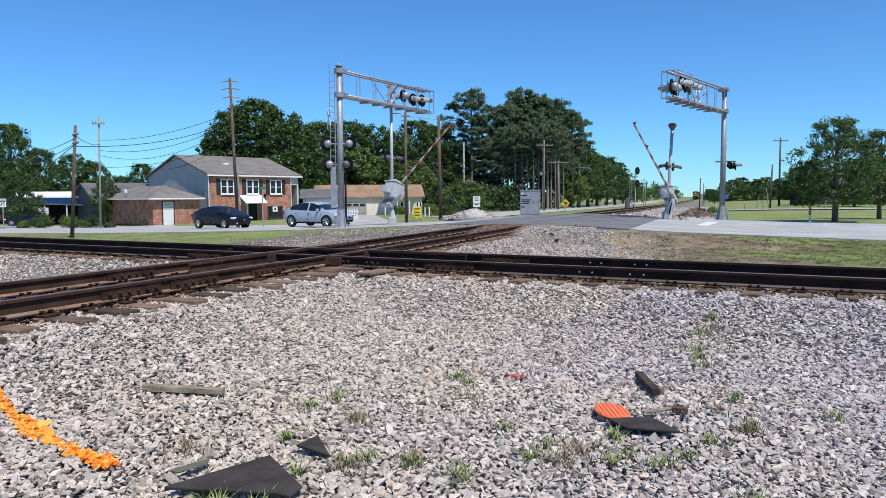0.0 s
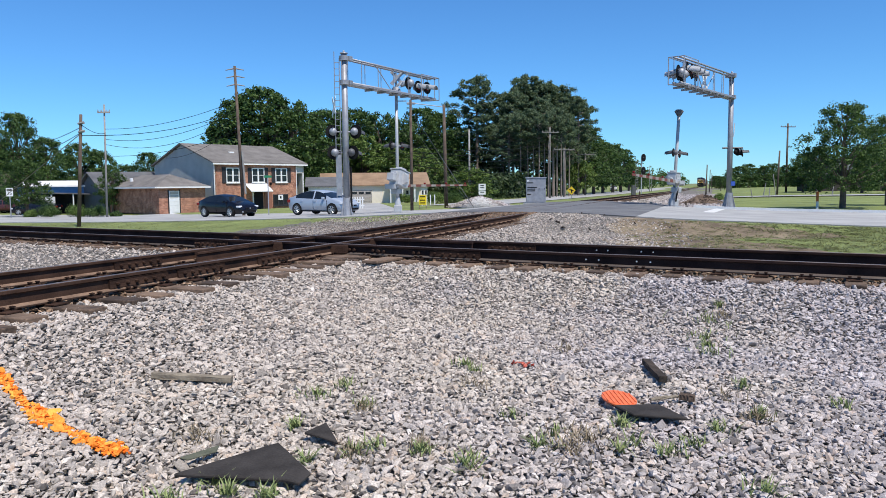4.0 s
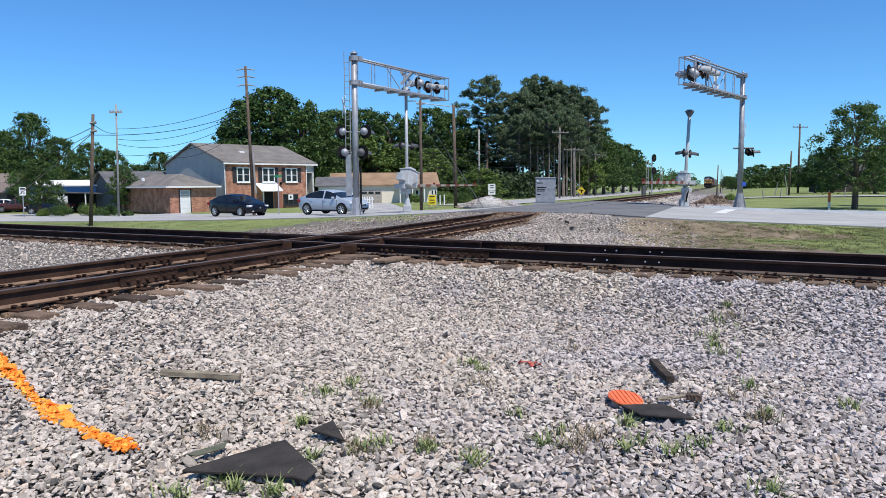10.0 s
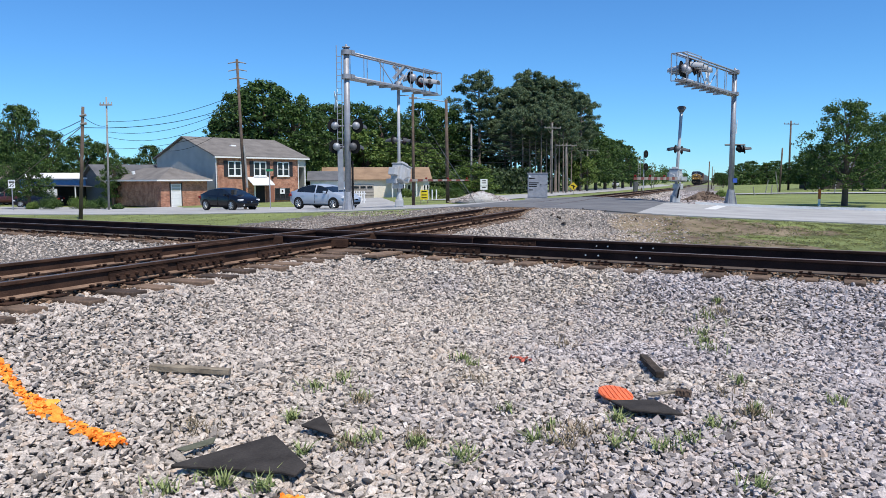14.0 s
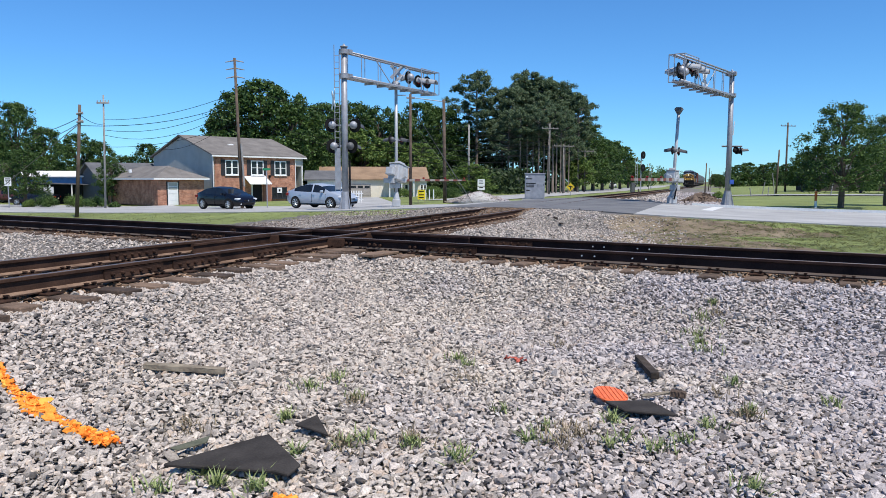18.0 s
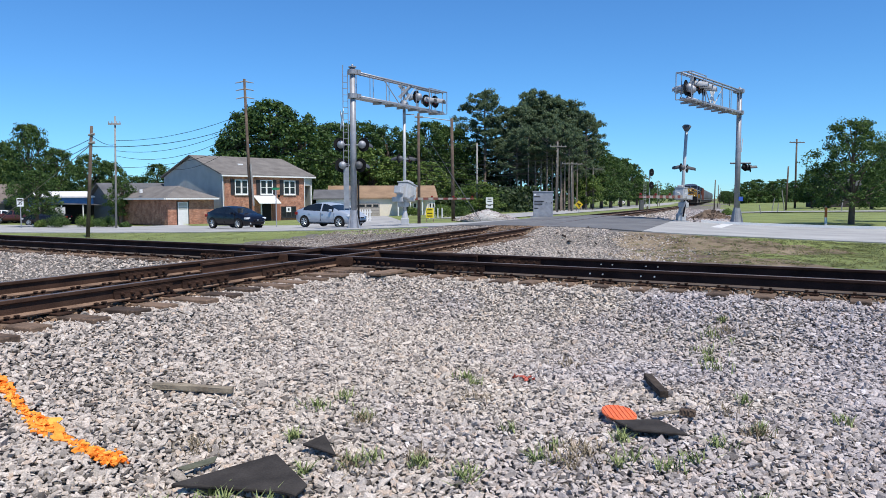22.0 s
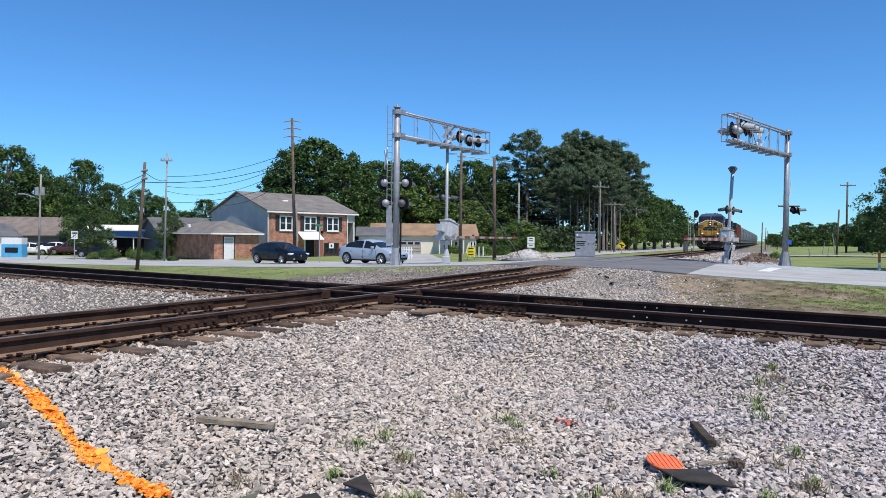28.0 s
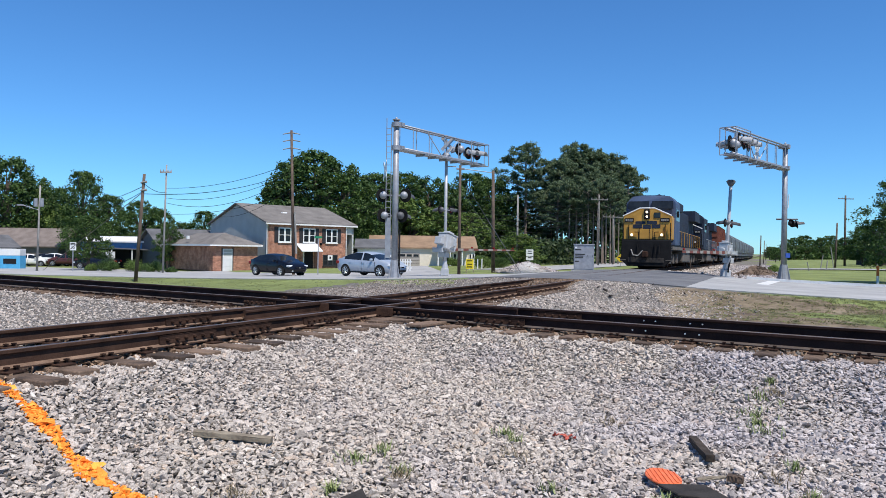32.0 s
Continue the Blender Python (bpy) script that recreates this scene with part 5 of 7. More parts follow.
bmesh.ops.transform(bm, matrix=Matrix(((0, 1, 0, 0), (1, 0, 0, 0), (0, 0, 1, 0), (0, 0, 0, 1))), verts=bm.verts)
bmesh.ops.recalc_face_normals(bm, faces=bm.faces)
me = bpy.data.meshes.new("gable_wall")
bm.to_mesh(me)
bm.free()
me.materials.append(M_SIDING)
for x in (-0.02, HL - 0.2):
    put("gable_wall", me, house, pose(x, 0, 0), "pale grey siding gable")
part("roof", gable_roof(HL, HW, HE, 2.03, 0.3), M_ROOF, house, "grey shingle roof")
part("gutter", B(-0.3, -0.38, HE - 0.2, HL + 0.3, -0.29, HE - 0.06), M_TRIM, house, "white gutter")
part("fascia", B(-0.28, -0.28, HE - 0.19, HL + 0.28, -0.02, HE - 0.15), M_TRIM, house)
part("downpipe", R((-0.05, -0.08, 0), (-0.05, -0.08, HE - 0.2), 0.05, seg=8), M_TRIM, house, "white downpipe")
part("downpipe", R((HL - 1.05, -0.08, 0), (HL - 1.05, -0.08, HE - 0.2), 0.05, seg=8), M_TRIM, house, "white downpipe")
part("roof_vent", B(3.6, 3.0, HE + 1.0, 4.2, 3.5, HE + 1.27, bevel=0.05), M_WHITE, house, "white roof vent")
for x in (2.05, 5.0, 7.85):
    window(house, pose(x, -0.0, 2.95), 1.5, 1.5)
dh = window(house, pose(7.7, -0.0, 0.5), 1.9, 1.2, False, 3, M_SHUTTER)
part("white_notice", B(-0.35, -0.1, 0.6, 0.25, -0.075, 1.15), M_WHITE, dh, "white paper notice")
part("notice_mark", B(-0.15, -0.106, 0.75, 0.05, -0.1015, 1.0), M_BLACK, dh, "dark writing that cannot be read")
part("door", B(4.4, -0.03, 0, 5.5, 0.0, 2.05), M_DARKGAP, house, "dark entrance door")
part("door_frame", B(4.25, -0.05, 0, 4.4, 0.0, 2.2), M_TRIM, house)
part("plinth_panel", B(5.7, -0.06, 0, 6.6, 0.0, 2.1), surf("brown_red_panel", (0.22, 0.09, 0.06), (0.3, 0.13, 0.09), 2), house, "plain brick-red panel")
bm = prism([(-1.15, 2.1), (0, 2.85), (0, 2.78), (-1.15, 2.01)], 3.4, 6.0)
bmesh.ops.transform(bm, matrix=Matrix(((0, 1, 0, 0), (1, 0, 0, 0), (0, 0, 1, 0), (0, 0, 0, 1))), verts=bm.verts)
bmesh.ops.recalc_face_normals(bm, faces=bm.faces)
part("awning", bm, M_WHITE, house, "white sloping door awning")
part("wall_lamp", B(6.35, -0.2, 2.7, 6.55, 0.0, 2.95, bevel=0.03), M_BLACK, house)

annex = thing("brick_annex", pose(-24.75, 66.0, -1.3, 0, 0, TH), "low red brick annex with grey hip roof", "house")
AL, AW, AE = 4.6, 10.3, 2.4
part("wall", B(0, 0, 0, AL, 0.25, AE), M_BRICKWALL, annex, "weathered brick front")
part("wall", B(0, 0.25, 0, 0.25, AW, AE), M_BRICKWALL, annex, "weathered brick side")
part("wall", B(0, AW - 0.25, 0, AL, AW, AE), M_BRICKWALL, annex)
part("roof", hip_roof(AL, AW, AE, 1.25), M_ROOF, annex, "grey shingle hip roof")
part("gutter", B(-0.42, -0.5, AE - 0.06, AL + 0.3, -0.4, AE + 0.08), M_TRIM, annex, "white gutter")
part("gutter", B(-0.5, -0.4, AE - 0.06, -0.4, AW + 0.4, AE + 0.08), M_TRIM, annex, "white gutter")
dr = part("door", B(0.95, -0.04, 0, 1.95, -0.0, 2.1), M_WHITE, annex, "white panelled metal door")
for k in range(6):
    part("door_panel", B(1.05, -0.055, 0.12 + 0.33 * k, 1.85, -0.042, 0.38 + 0.33 * k), M_SIDING if k > 3 else M_WHITE, dr)
part("door_frame", B(0.85, -0.05, 0, 0.95, 0, 2.2), M_SHUTTER, annex)
part("door_frame", B(1.95, -0.05, 0, 2.05, 0, 2.2), M_SHUTTER, annex)
part("pavement_pad", B(-2.5, -3.0, -0.25, 9, -0.02, 0.02), M_CONCRETE, annex, "pale concrete pad")
bm = bmesh.new()
for a, b in (((0.42, 0, 0), (0.42, 0.001, 0.3)),):
    rod(bm, (-0.1, 5, 3.0), (-0.14, 5.0, 3.3), 0.16, 0.16)
part("roof_ornament", bm, M_WHITE, annex, "white round roof vent")


def plain_house(name, x, y, rot, L, W, e, rise, wall, roof, label, zoff=0.0, windows=(), hip=False):
    t = thing(name, pose(x, y, gz(x, y) + zoff, 0, 0, rot), label, "house")
    part("wall", B(0, 0, -0.3, L, 0.2, e), wall, t)
    part("wall", B(0, W - 0.2, -0.3, L, W, e), wall, t)
    for xx in (0, L - 0.2):
        if hip:
            part("wall", B(xx, 0.2, -0.3, xx + 0.2, W - 0.2, e), wall, t)
        else:
            bm = prism([(0.2, -0.3), (W - 0.2, -0.3), (W - 0.2, e), (W / 2, e + rise * 0.97), (0.2, e)], xx, xx + 0.2)
            bmesh.ops.transform(bm, matrix=Matrix(((0, 1, 0, 0), (1, 0, 0, 0), (0, 0, 1, 0), (0, 0, 0, 1))), verts=bm.verts)
            bmesh.ops.recalc_face_normals(bm, faces=bm.faces)
            part("gable_wall", bm, wall, t)
    part("roof", (hip_roof if hip else gable_roof)(L, W, e, rise), roof, t)
    for wx, wz, ww, wh in windows:
        window(t, pose(wx, 0, wz), ww, wh, False, 2)
    return t


# tan-roofed ranch house with garage, and its neighbours
ranch = plain_house("ranch_house", -13.9, 91, 6, 13.2, 8, 2.75, 1.45, M_CREAM, M_ROOFTAN, "cream single-storey house with tan roof", -0.3, ((10.9, 0.9, 1.0, 1.2), (12.8, 0.9, 0.8, 1.2)))
gd = part("garage_door", B(2.6, -0.05, 0, 6.2, -0.0, 2.1), paint("tan_garage_door", (0.42, 0.38, 0.34), 0.6), ranch, "wide panelled garage door")
for k in range(4):
    part("door_pane", B(2.85 + 0.85 * k, -0.062, 1.6, 3.5 + 0.85 * k, -0.052, 1.9), M_GLASS, gd)
    part("door_groove", B(2.62, -0.058, 0.3 + 0.4 * k, 6.18, -0.052, 0.33 + 0.4 * k), M_SHUTTER, gd)
for k in range(3):
    part("porch_post", B(8.4 + 1.5 * k, -1.6, 0, 8.55 + 1.5 * k, -1.45, 2.6), M_TRIM, ranch, "white porch post")
part("porch_roof", B(8.0, -1.8, 2.6, 12.4, 0.0, 2.72), M_ROOFTAN, ranch)
part("front_door", B(9.3, -0.05, 0, 10.2, 0, 2.05), M_SHUTTER, ranch, "dark front door")
plain_house("garage", -14.2, 83, 8, 3.9, 5, 2.3, 0.9, M_WHITE, M_ROOFDARK, "small white garage with grey roof", 0.0)
plain_house("grey_house", -38.5, 82, 20, 14, 9, 2.4, 2.0, M_BLUEGREY, M_ROOFDARK, "grey-blue house with dark shingle roof", 0.0, ((2, 0.9, 1.2, 1.3), (6, 0.9, 1.2, 1.3), (10, 0.9, 1.2, 1.3)))
plain_house("grey_house", -33.0, 73.5, 47, 6.5, 6.5, 2.2, 1.9, paint("dark_grey_siding", (0.09, 0.1, 0.115), 0.7), M_ROOFDARK, "low dark grey wing with shingle gable roof", 0.0, ((3, 0.6, 2.6, 1.7),))
blue_house = plain_house("blue_house", -43.0, 76, 8, 8.0, 7, 2.9, 0.5, paint("blue_wall", (0.09, 0.24, 0.47), 0.7), M_TRIM, "light blue house with white flat roof", 0.0)
part("porch_roof", prism([(1.0, 2.25), (8.6, 2.0), (8.6, 2.1), (1.0, 2.35)], -1.6, 0.0), M_ROOFDARK, blue_house, "dark low porch roof")
# Near-black sheet on the wall paints the shade under the porch roof.
part("porch_shade_sheet", B(1.2, -0.08, 0.0, 8.4, 0.0, 2.1), M_DARKGAP, blue_house, "near-black sheet standing in for the porch shade")
for k in range(2):
    part("porch_panel", B(1.9 + 1.15 * k, -1.5, 0.3, 2.95 + 1.15 * k, -1.44, 1.85), M_WHITE, blue_house, "white porch panel")
for k in range(4):
    part("porch_post", B(1.6 + 2.1 * k, -1.5, 0.0, 1.7 + 2.1 * k, -1.4, 2.15), M_TRIM, blue_house, "white porch post")
for k in range(3):
    part("upper_pane", B(0.3 + 0.2 * k, -0.03, 1.0, 0.45 + 0.2 * k, -0.002, 2.2), M_GLASS, blue_house)
plain_house("brown_house", -74.5, 89.5, 2, 20.5, 8, 2.5, 2.2, paint("dull_brown_siding", (0.16, 0.14, 0.125), 0.8), M_ROOFDARK if False else surf("brown_shingles", (0.13, 0.105, 0.092), (0.23, 0.19, 0.168), 1, 0.95, 0, 0.5, 12), "long low house with brown shingle roof", 0.0, ((8, 0.9, 1.4, 1.2), (13, 0.9, 1.4, 1.2)))
plain_house("white_shed", -53.5, 73, 60, 5, 5, 2.2, 1.2, M_WHITE, M_ROOFDARK, "small white gabled shed", 0.0)
plain_house("dark_barn", 63, 118, -4, 26, 9, 2.6, 2.8, paint("dark_barn_wood", (0.05, 0.04, 0.035), 0.8), M_ROOFDARK, "long dark wooden barn under trees", 0.0)
kiosk = thing("blue_kiosk", pose(-45.85, 69, gz(-45.85, 69), 0, 0, 8), "bright blue roadside kiosk with white top", "kiosk")
part("body", B(-0.95, -0.6, 0, 0.95, 0.6, 1.3, bevel=0.03), M_BLUEPAINT, kiosk)
part("top", B(-0.95, -0.6, 1.3, 0.95, 0.6, 1.95, bevel=0.03), M_WHITE, kiosk, "white upper band")
part("counter_opening", B(-0.6, -0.63, 0.5, 0.6, -0.6, 1.0), M_DARKGAP, kiosk, "dark opening")


# ---- signs ----
def sign(x, y, zc, w, h, material, label, rot=0.0, diamond_=False, text=""):
    z = gz(x, y)
    t = thing("road_sign", pose(x, y, z, 0, 0, rot), label, "sign")
    part("post", B(-0.035, -0.02, -0.2, 0.035, 0.03, zc - z + h * 0.45), M_STEEL, t, "steel post")
    p = part("panel", B(-w / 2, -0.03, -h / 2, w / 2, -0.02, h / 2, bevel=0.003), material, t)
    p.matrix_basis = pose(0, 0, zc - z, 0, 45 if diamond_ else 0, 0)
    return t, zc - z


def letters(parent, words, x, z, size, y=-0.036, material=None):
    cu = bpy.data.curves.new("text", "FONT")
    cu.body, cu.size, cu.align_x, cu.align_y, cu.extrude = words, size, "CENTER", "CENTER", 0.002
    ob = new("text_tmp", cu)
    me = bpy.data.meshes.new_from_object(ob)
    bpy.data.objects.remove(ob)
    me.materials.clear()
    me.materials.append(material or M_BLACK)
    o = new("lettering", me)
    o.parent = parent
    o.matrix_basis = pose(x, y, z, 90, 0, 0)
    return o


s35, zz = sign(-34.6, 60.0, 0.85, 0.52, 0.68, M_WHITE, "white speed limit sign reading 35 on a post", 10)
letters(s35, "35", 0, zz - 0.1, 0.36)
part("small_print", B(-0.2, -0.036, zz + 0.2, 0.2, -0.0315, zz + 0.27), M_BLACK, s35, "small black line of writing")
part("small_print", B(-0.2, -0.036, zz + 0.1, 0.2, -0.0315, zz + 0.16), M_BLACK, s35, "small black line of writing")
wsn, zz = sign(15.9, 84, 0.3, 0.7, 0.7, M_YELLOWSIGN, "yellow diamond warning sign with black symbol", 0, True)
o = part("symbol", B(-0.25, -0.036, -0.06, 0.25, -0.0315, 0.06), M_BLACK, wsn, "black arrow symbol")
o.matrix_basis = pose(0, 0, zz + 0.05, 0, 15, 0)
o = part("symbol", B(-0.06, -0.037, -0.25, 0.06, -0.0325, 0.2), M_BLACK, wsn, "black arrow symbol")
o.matrix_basis = pose(0, 0, zz - 0.05, 0, -12, 0)
rs_, zz = sign(4.05, 60.8, 0.85, 0.6, 0.55, M_WHITE, "white route sign with plate on a post", 0)
part("lower_plate", B(-0.3, -0.03, zz - 0.62, 0.3, -0.02, zz - 0.33), M_WHITE, rs_, "white lower plate")
for z_, w_ in ((0.1, 0.3), (-0.08, 0.36), (-0.45, 0.3)):
    part("sign_line", B(-w_ / 2, -0.036, zz + z_, w_ / 2, -0.0315, zz + z_ + 0.07), M_BLACK, rs_, "dark line of writing")
sb, zz = sign(-11.3, 50.0, 1.75, 0.5, 0.15, paint("green_sign", (0.02, 0.22, 0.1), 0.5), "green street name sign on a thin post", 15)
ys = thing("yellow_board", pose(-0.8, 53, gz(-0.8, 53) - 0.1, 0, 0, 0), "yellow notice board standing on the verge", "sign board")
part("panel", B(-0.28, -0.03, 0.4, 0.28, 0.03, 1.1), paint("bright_yellow", (0.82, 0.62, 0.02), 0.5), ys)
for z_ in (0.5, 0.7, 0.95):
    part("board_line", B(-0.2, -0.036, z_, 0.18, -0.0315, z_ + 0.07), M_BLACK, ys, "dark line of writing")
for sx in (-0.25, 0.25):
    part("leg", B(sx - 0.03, -0.02, -0.1, sx + 0.03, 0.02, 0.35), M_OLDWOOD, ys)
for x, y, n in ((-9.2, 66, 4), (-1.05, 66, 4)):
    for k in range(n):
        f = thing("white_post", pose(x + 0.38 * k, y, gz(x + 0.38 * k, y)), "short white painted fence post", "post", "white fence posts")
        part("shaft", R((0, 0, -0.1), (0, 0, 0.95), 0.05, seg=8), M_WHITE, f)
fence = thing("picket_gate", pose(-7.4, 59, gz(-7.4, 59)), "white low picket gate beside the drive", "fence")
for k in range(9):
    part("picket", B(k * 0.2, -0.02, 0, k * 0.2 + 0.1, 0.02, 1.0), M_WHITE, fence)
for z_ in (0.25, 0.75):
    part("rail", B(-0.05, 0.02, z_, 1.8, 0.05, z_ + 0.08), M_WHITE, fence)


# ---- cars ----
def car(x, y, rot, paint_m, label, sedan=True, L=4.5, W=1.78, H=1.48):
    """A sedan: skin lofted over stations from tail to nose; its glass is cut out of that skin."""
    z = float(road_z(np.array(x), np.array(y)))
    t = thing("car", pose(x, y, z, 0, 0, rot), label, "car", "cars waiting at the crossing")
    h = L / 2
    xs = [-h, -h + 0.06, -h + 0.22, -h + 0.5, -h + 0.8, -h + 1.15, -h + 1.5, -0.45, -0.1, 0.0, 0.3, 0.6, 0.9, h - 0.98, h - 0.75, h - 0.45, h - 0.2, h - 0.06, h]
    top = [(-h, 0.78), (-h + 0.06, 0.95), (-h + 0.22, 1.04), (-h + 0.5, 1.07), (-h + 0.8, 1.19), (-h + 1.15, 1.35), (-h + 1.5, H - 0.05), (-0.45, H), (0.1, H - 0.01), (0.4, H - 0.06), (0.7, H - 0.19), (0.95, H - 0.32), (h - 0.98, 1.01), (h - 0.75, 0.95), (h - 0.45, 0.86), (h - 0.2, 0.76), (h - 0.06, 0.66), (h, 0.52)]
    belt = [(-h, 0.7), (-h + 0.06, 0.86), (-h + 0.22, 0.96), (-h + 0.8, 1.0), (0, 0.95), (h - 0.98, 0.9), (h - 0.45, 0.79), (h - 0.06, 0.6), (h, 0.48)]
    wide = [(-h, 0.66), (-h + 0.06, 0.76), (-h + 0.22, 0.85), (-h + 0.5, 0.95), (-h + 0.9, 1.0), (h - 1.1, 1.0), (h - 0.45, 0.93), (h - 0.2, 0.83), (h - 0.06, 0.7), (h, 0.58)]

    def on(tab, q):
        return float(np.interp(q, [a for a, b in tab], [b for a, b in tab]))
    rows = []
    for q in xs:
        w, zb, zt = on(wide, q) * W / 2, on(belt, q), on(top, q)
        k = min(1.0, max(0.0, (zt - zb - 0.08) / 0.4))
        lo = 0.2 + 0.12 * max(0, abs(q) - h + 0.3) / 0.3
        ye, ze = w * (0.93 - 0.2 * k), zb + (zt - zb) * (0.86 if k > 0 else 0.6)
        rows.append([(0, lo), (w * 0.8, lo), (w * 0.95, lo + 0.1), (w, 0.36 + 0.3 * (zb - 0.36)), (w * 0.985, 0.36 + 0.8 * (zb - 0.36)), (w * 0.94, zb), (ye, ze), (ye * 0.82, zt - 0.03 * (0.3 + k)), (0, zt)])
    n, m = len(xs), len(rows[0])
    skin = {}
    for i in range(n - 1):
        a, b = xs[i], xs[i + 1]
        mid_ = (a + b) / 2
        for j in range(m - 1):
            for sy in (-1, 1):
                key = "body"
                if j == 5 and -h + 0.8 <= a and b <= 0.91:
                    key = ("side_window", sy, 0 if b < -0.04 else 1) if not -0.1 <= mid_ <= 0.0 else "body"
                elif j >= 6 and 0.59 < a and b <= h - 0.97:
                    key = ("windscreen", 1, 0)
                elif j >= 6 and -h + 0.49 < a and b <= -h + 1.16:
                    key = ("windscreen", 0, 0)
                pts = [(a, sy * rows[i][j][0], rows[i][j][1]), (b, sy * rows[i + 1][j][0], rows[i + 1][j][1]), (b, sy * rows[i + 1][j + 1][0], rows[i + 1][j + 1][1]), (a, sy * rows[i][j + 1][0], rows[i][j + 1][1])]
                skin.setdefault(key, []).append(pts if sy < 0 else pts[::-1])
    for q in (0, n - 1):
        for j in range(m - 1):
            for sy in (-1, 1):
                p = [(xs[q], sy * rows[q][j][0], rows[q][j][1]), (xs[q], sy * rows[q][j + 1][0], rows[q][j + 1][1]), (xs[q], 0, rows[q][j + 1][1]), (xs[q], 0, rows[q][j][1])]
                skin["body"].append(p)
    for key, faces in skin.items():
        bm = bmesh.new()
        for p in faces:
            vs = [bm.verts.new(c) for c in p]
            if len({tuple(c) for c in p}) > 2:
                bm.faces.new(vs)
        bmesh.ops.remove_doubles(bm, verts=bm.verts, dist=0.0005)
        bmesh.ops.dissolve_degenerate(bm, edges=bm.edges, dist=0.0005)
        bmesh.ops.recalc_face_normals(bm, faces=bm.faces)
        if key == "body":
            part("body", bm, paint_m, t, smooth=True)
        else:
            part(key[0], bm, M_CARGLASS, t, "dark tinted window" if key[0] == "side_window" else "dark windscreen", True)
    for sy in (-1, 1):
        part("mirror", B(0.72, sy * (W / 2 - 0.03), 0.93, 0.86, sy * (W / 2 + 0.15), 1.07, bevel=0.035), paint_m, t)
        for q in (-0.95, 0.1):
            part("door_handle", B(q - 0.09, sy * (W / 2 - 0.015), 0.79, q + 0.09, sy * (W / 2 + 0.015), 0.825), paint_m, t)
        for q in (-0.06, 1.0):
            part("door_seam", B(q, sy * (W / 2 - 0.03), 0.36, q + 0.012, sy * (W / 2 + 0.001), 0.86), M_BLACK, t)
        part("sill_strip", B(-h + 1.25, sy * (W / 2 - 0.09), 0.2, h - 1.3, sy * (W / 2 - 0.015), 0.27), M_BLACK, t, "dark lower sill")
        part("headlight", B(h - 0.42, sy * (W / 2 - 0.4), 0.6, h - 0.1, sy * (W / 2 - 0.09), 0.73, bevel=0.05), M_LENS, t, "clear headlight")
        part("fog_lamp", R((h - 0.12, sy * (W / 2 - 0.36), 0.36), (h - 0.03, sy * (W / 2 - 0.38), 0.36), 0.06, seg=10), M_LENS, t)
        part("tail_light", B(-h + 0.02, sy * (W / 2 - 0.42), 0.72, -h + 0.26, sy * (W / 2 - 0.1), 0.9, bevel=0.04), M_REDLENS, t, "red tail light")
        for wx in (h - 0.9, -h + 0.92):
            wheel = part("wheel", R((wx, sy * (W / 2 - 0.2), 0.315), (wx, sy * (W / 2 + 0.014), 0.315), 0.315, seg=28), M_TYRE, t, "black tyre")
            part("rim", R((wx, sy * (W / 2 + 0.014), 0.315), (wx, sy * (W / 2 + 0.022), 0.315), 0.215, 0.2, seg=24), M_DARKGAP, wheel)
            part("rim_ring", R((wx, sy * (W / 2 + 0.016), 0.315), (wx, sy * (W / 2 + 0.0185), 0.315), 0.225, seg=24), M_CHROME, wheel)
            for k in range(7):
                a = k * math.tau / 7
                part("spoke", R((wx, sy * (W / 2 + 0.024), 0.315), (wx + 0.2 * math.cos(a), sy * (W / 2 + 0.024), 0.315 + 0.2 * math.sin(a)), 0.026, 0.034, seg=6), M_CHROME, wheel)
            # The arch isn't cut out; a black disc paints its shaded hollow.
            part("arch_shade_disc", R((wx, sy * (W / 2 - 0.14), 0.345), (wx, sy * (W / 2 + 0.005), 0.345), 0.365, seg=28), M_BLACK, t, "black disc standing in for the shaded wheel arch hollow")
    part("grille", B(h - 0.1, -0.34, 0.52, h + 0.008, 0.34, 0.6, bevel=0.02), M_BLACK, t)
    part("bumper_intake", B(h - 0.1, -0.5, 0.3, h + 0.008, 0.5, 0.4, bevel=0.02), M_BLACK, t)
    part("badge", R((h + 0.006, 0, 0.56), (h + 0.014, 0, 0.56), 0.05, seg=12), M_CHROME, t)
    part("plate", B(-h - 0.01, -0.15, 0.62, -h + 0.02, 0.15, 0.72), M_WHITE, t)
    return t


car(-13.4, 47.5, -36, M_CARBLUE, "dark blue sedan waiting on the road", True, 4.4, 1.76, 1.45)
car(-6.62, 43.9, -33, M_CARSILVER, "light silver-blue sedan waiting at the crossing", True, 4.55)
for x, y, rot, mt, lb in ((-53.1, 83, 20, M_WHITE, "white parked car in the far lot"), (-52.7, 85, 200, M_CARBLUE, "dark parked car in the far lot"), (-50.4, 84, 15, M_WHITE, "white parked car beside the brown house"), (-48.5, 83, 190, M_MAROON, "dull maroon parked car in the far lot"), (-48.1, 85, 12, M_CARSILVER, "silver parked car in the far lot"), (-46.0, 84, 10, M_CARSILVER, "pale parked car behind the hedge"), (-40.1, 74, 188, M_CARBLUE, "dark parked car beside the small tree"), (52, 210, 70, M_WHITE, "white car far along the side street")):
    t = car(x, y, rot, mt, lb)
    t.location.z = gz(x, y) + 0.02
    t["group"] = "parked cars"


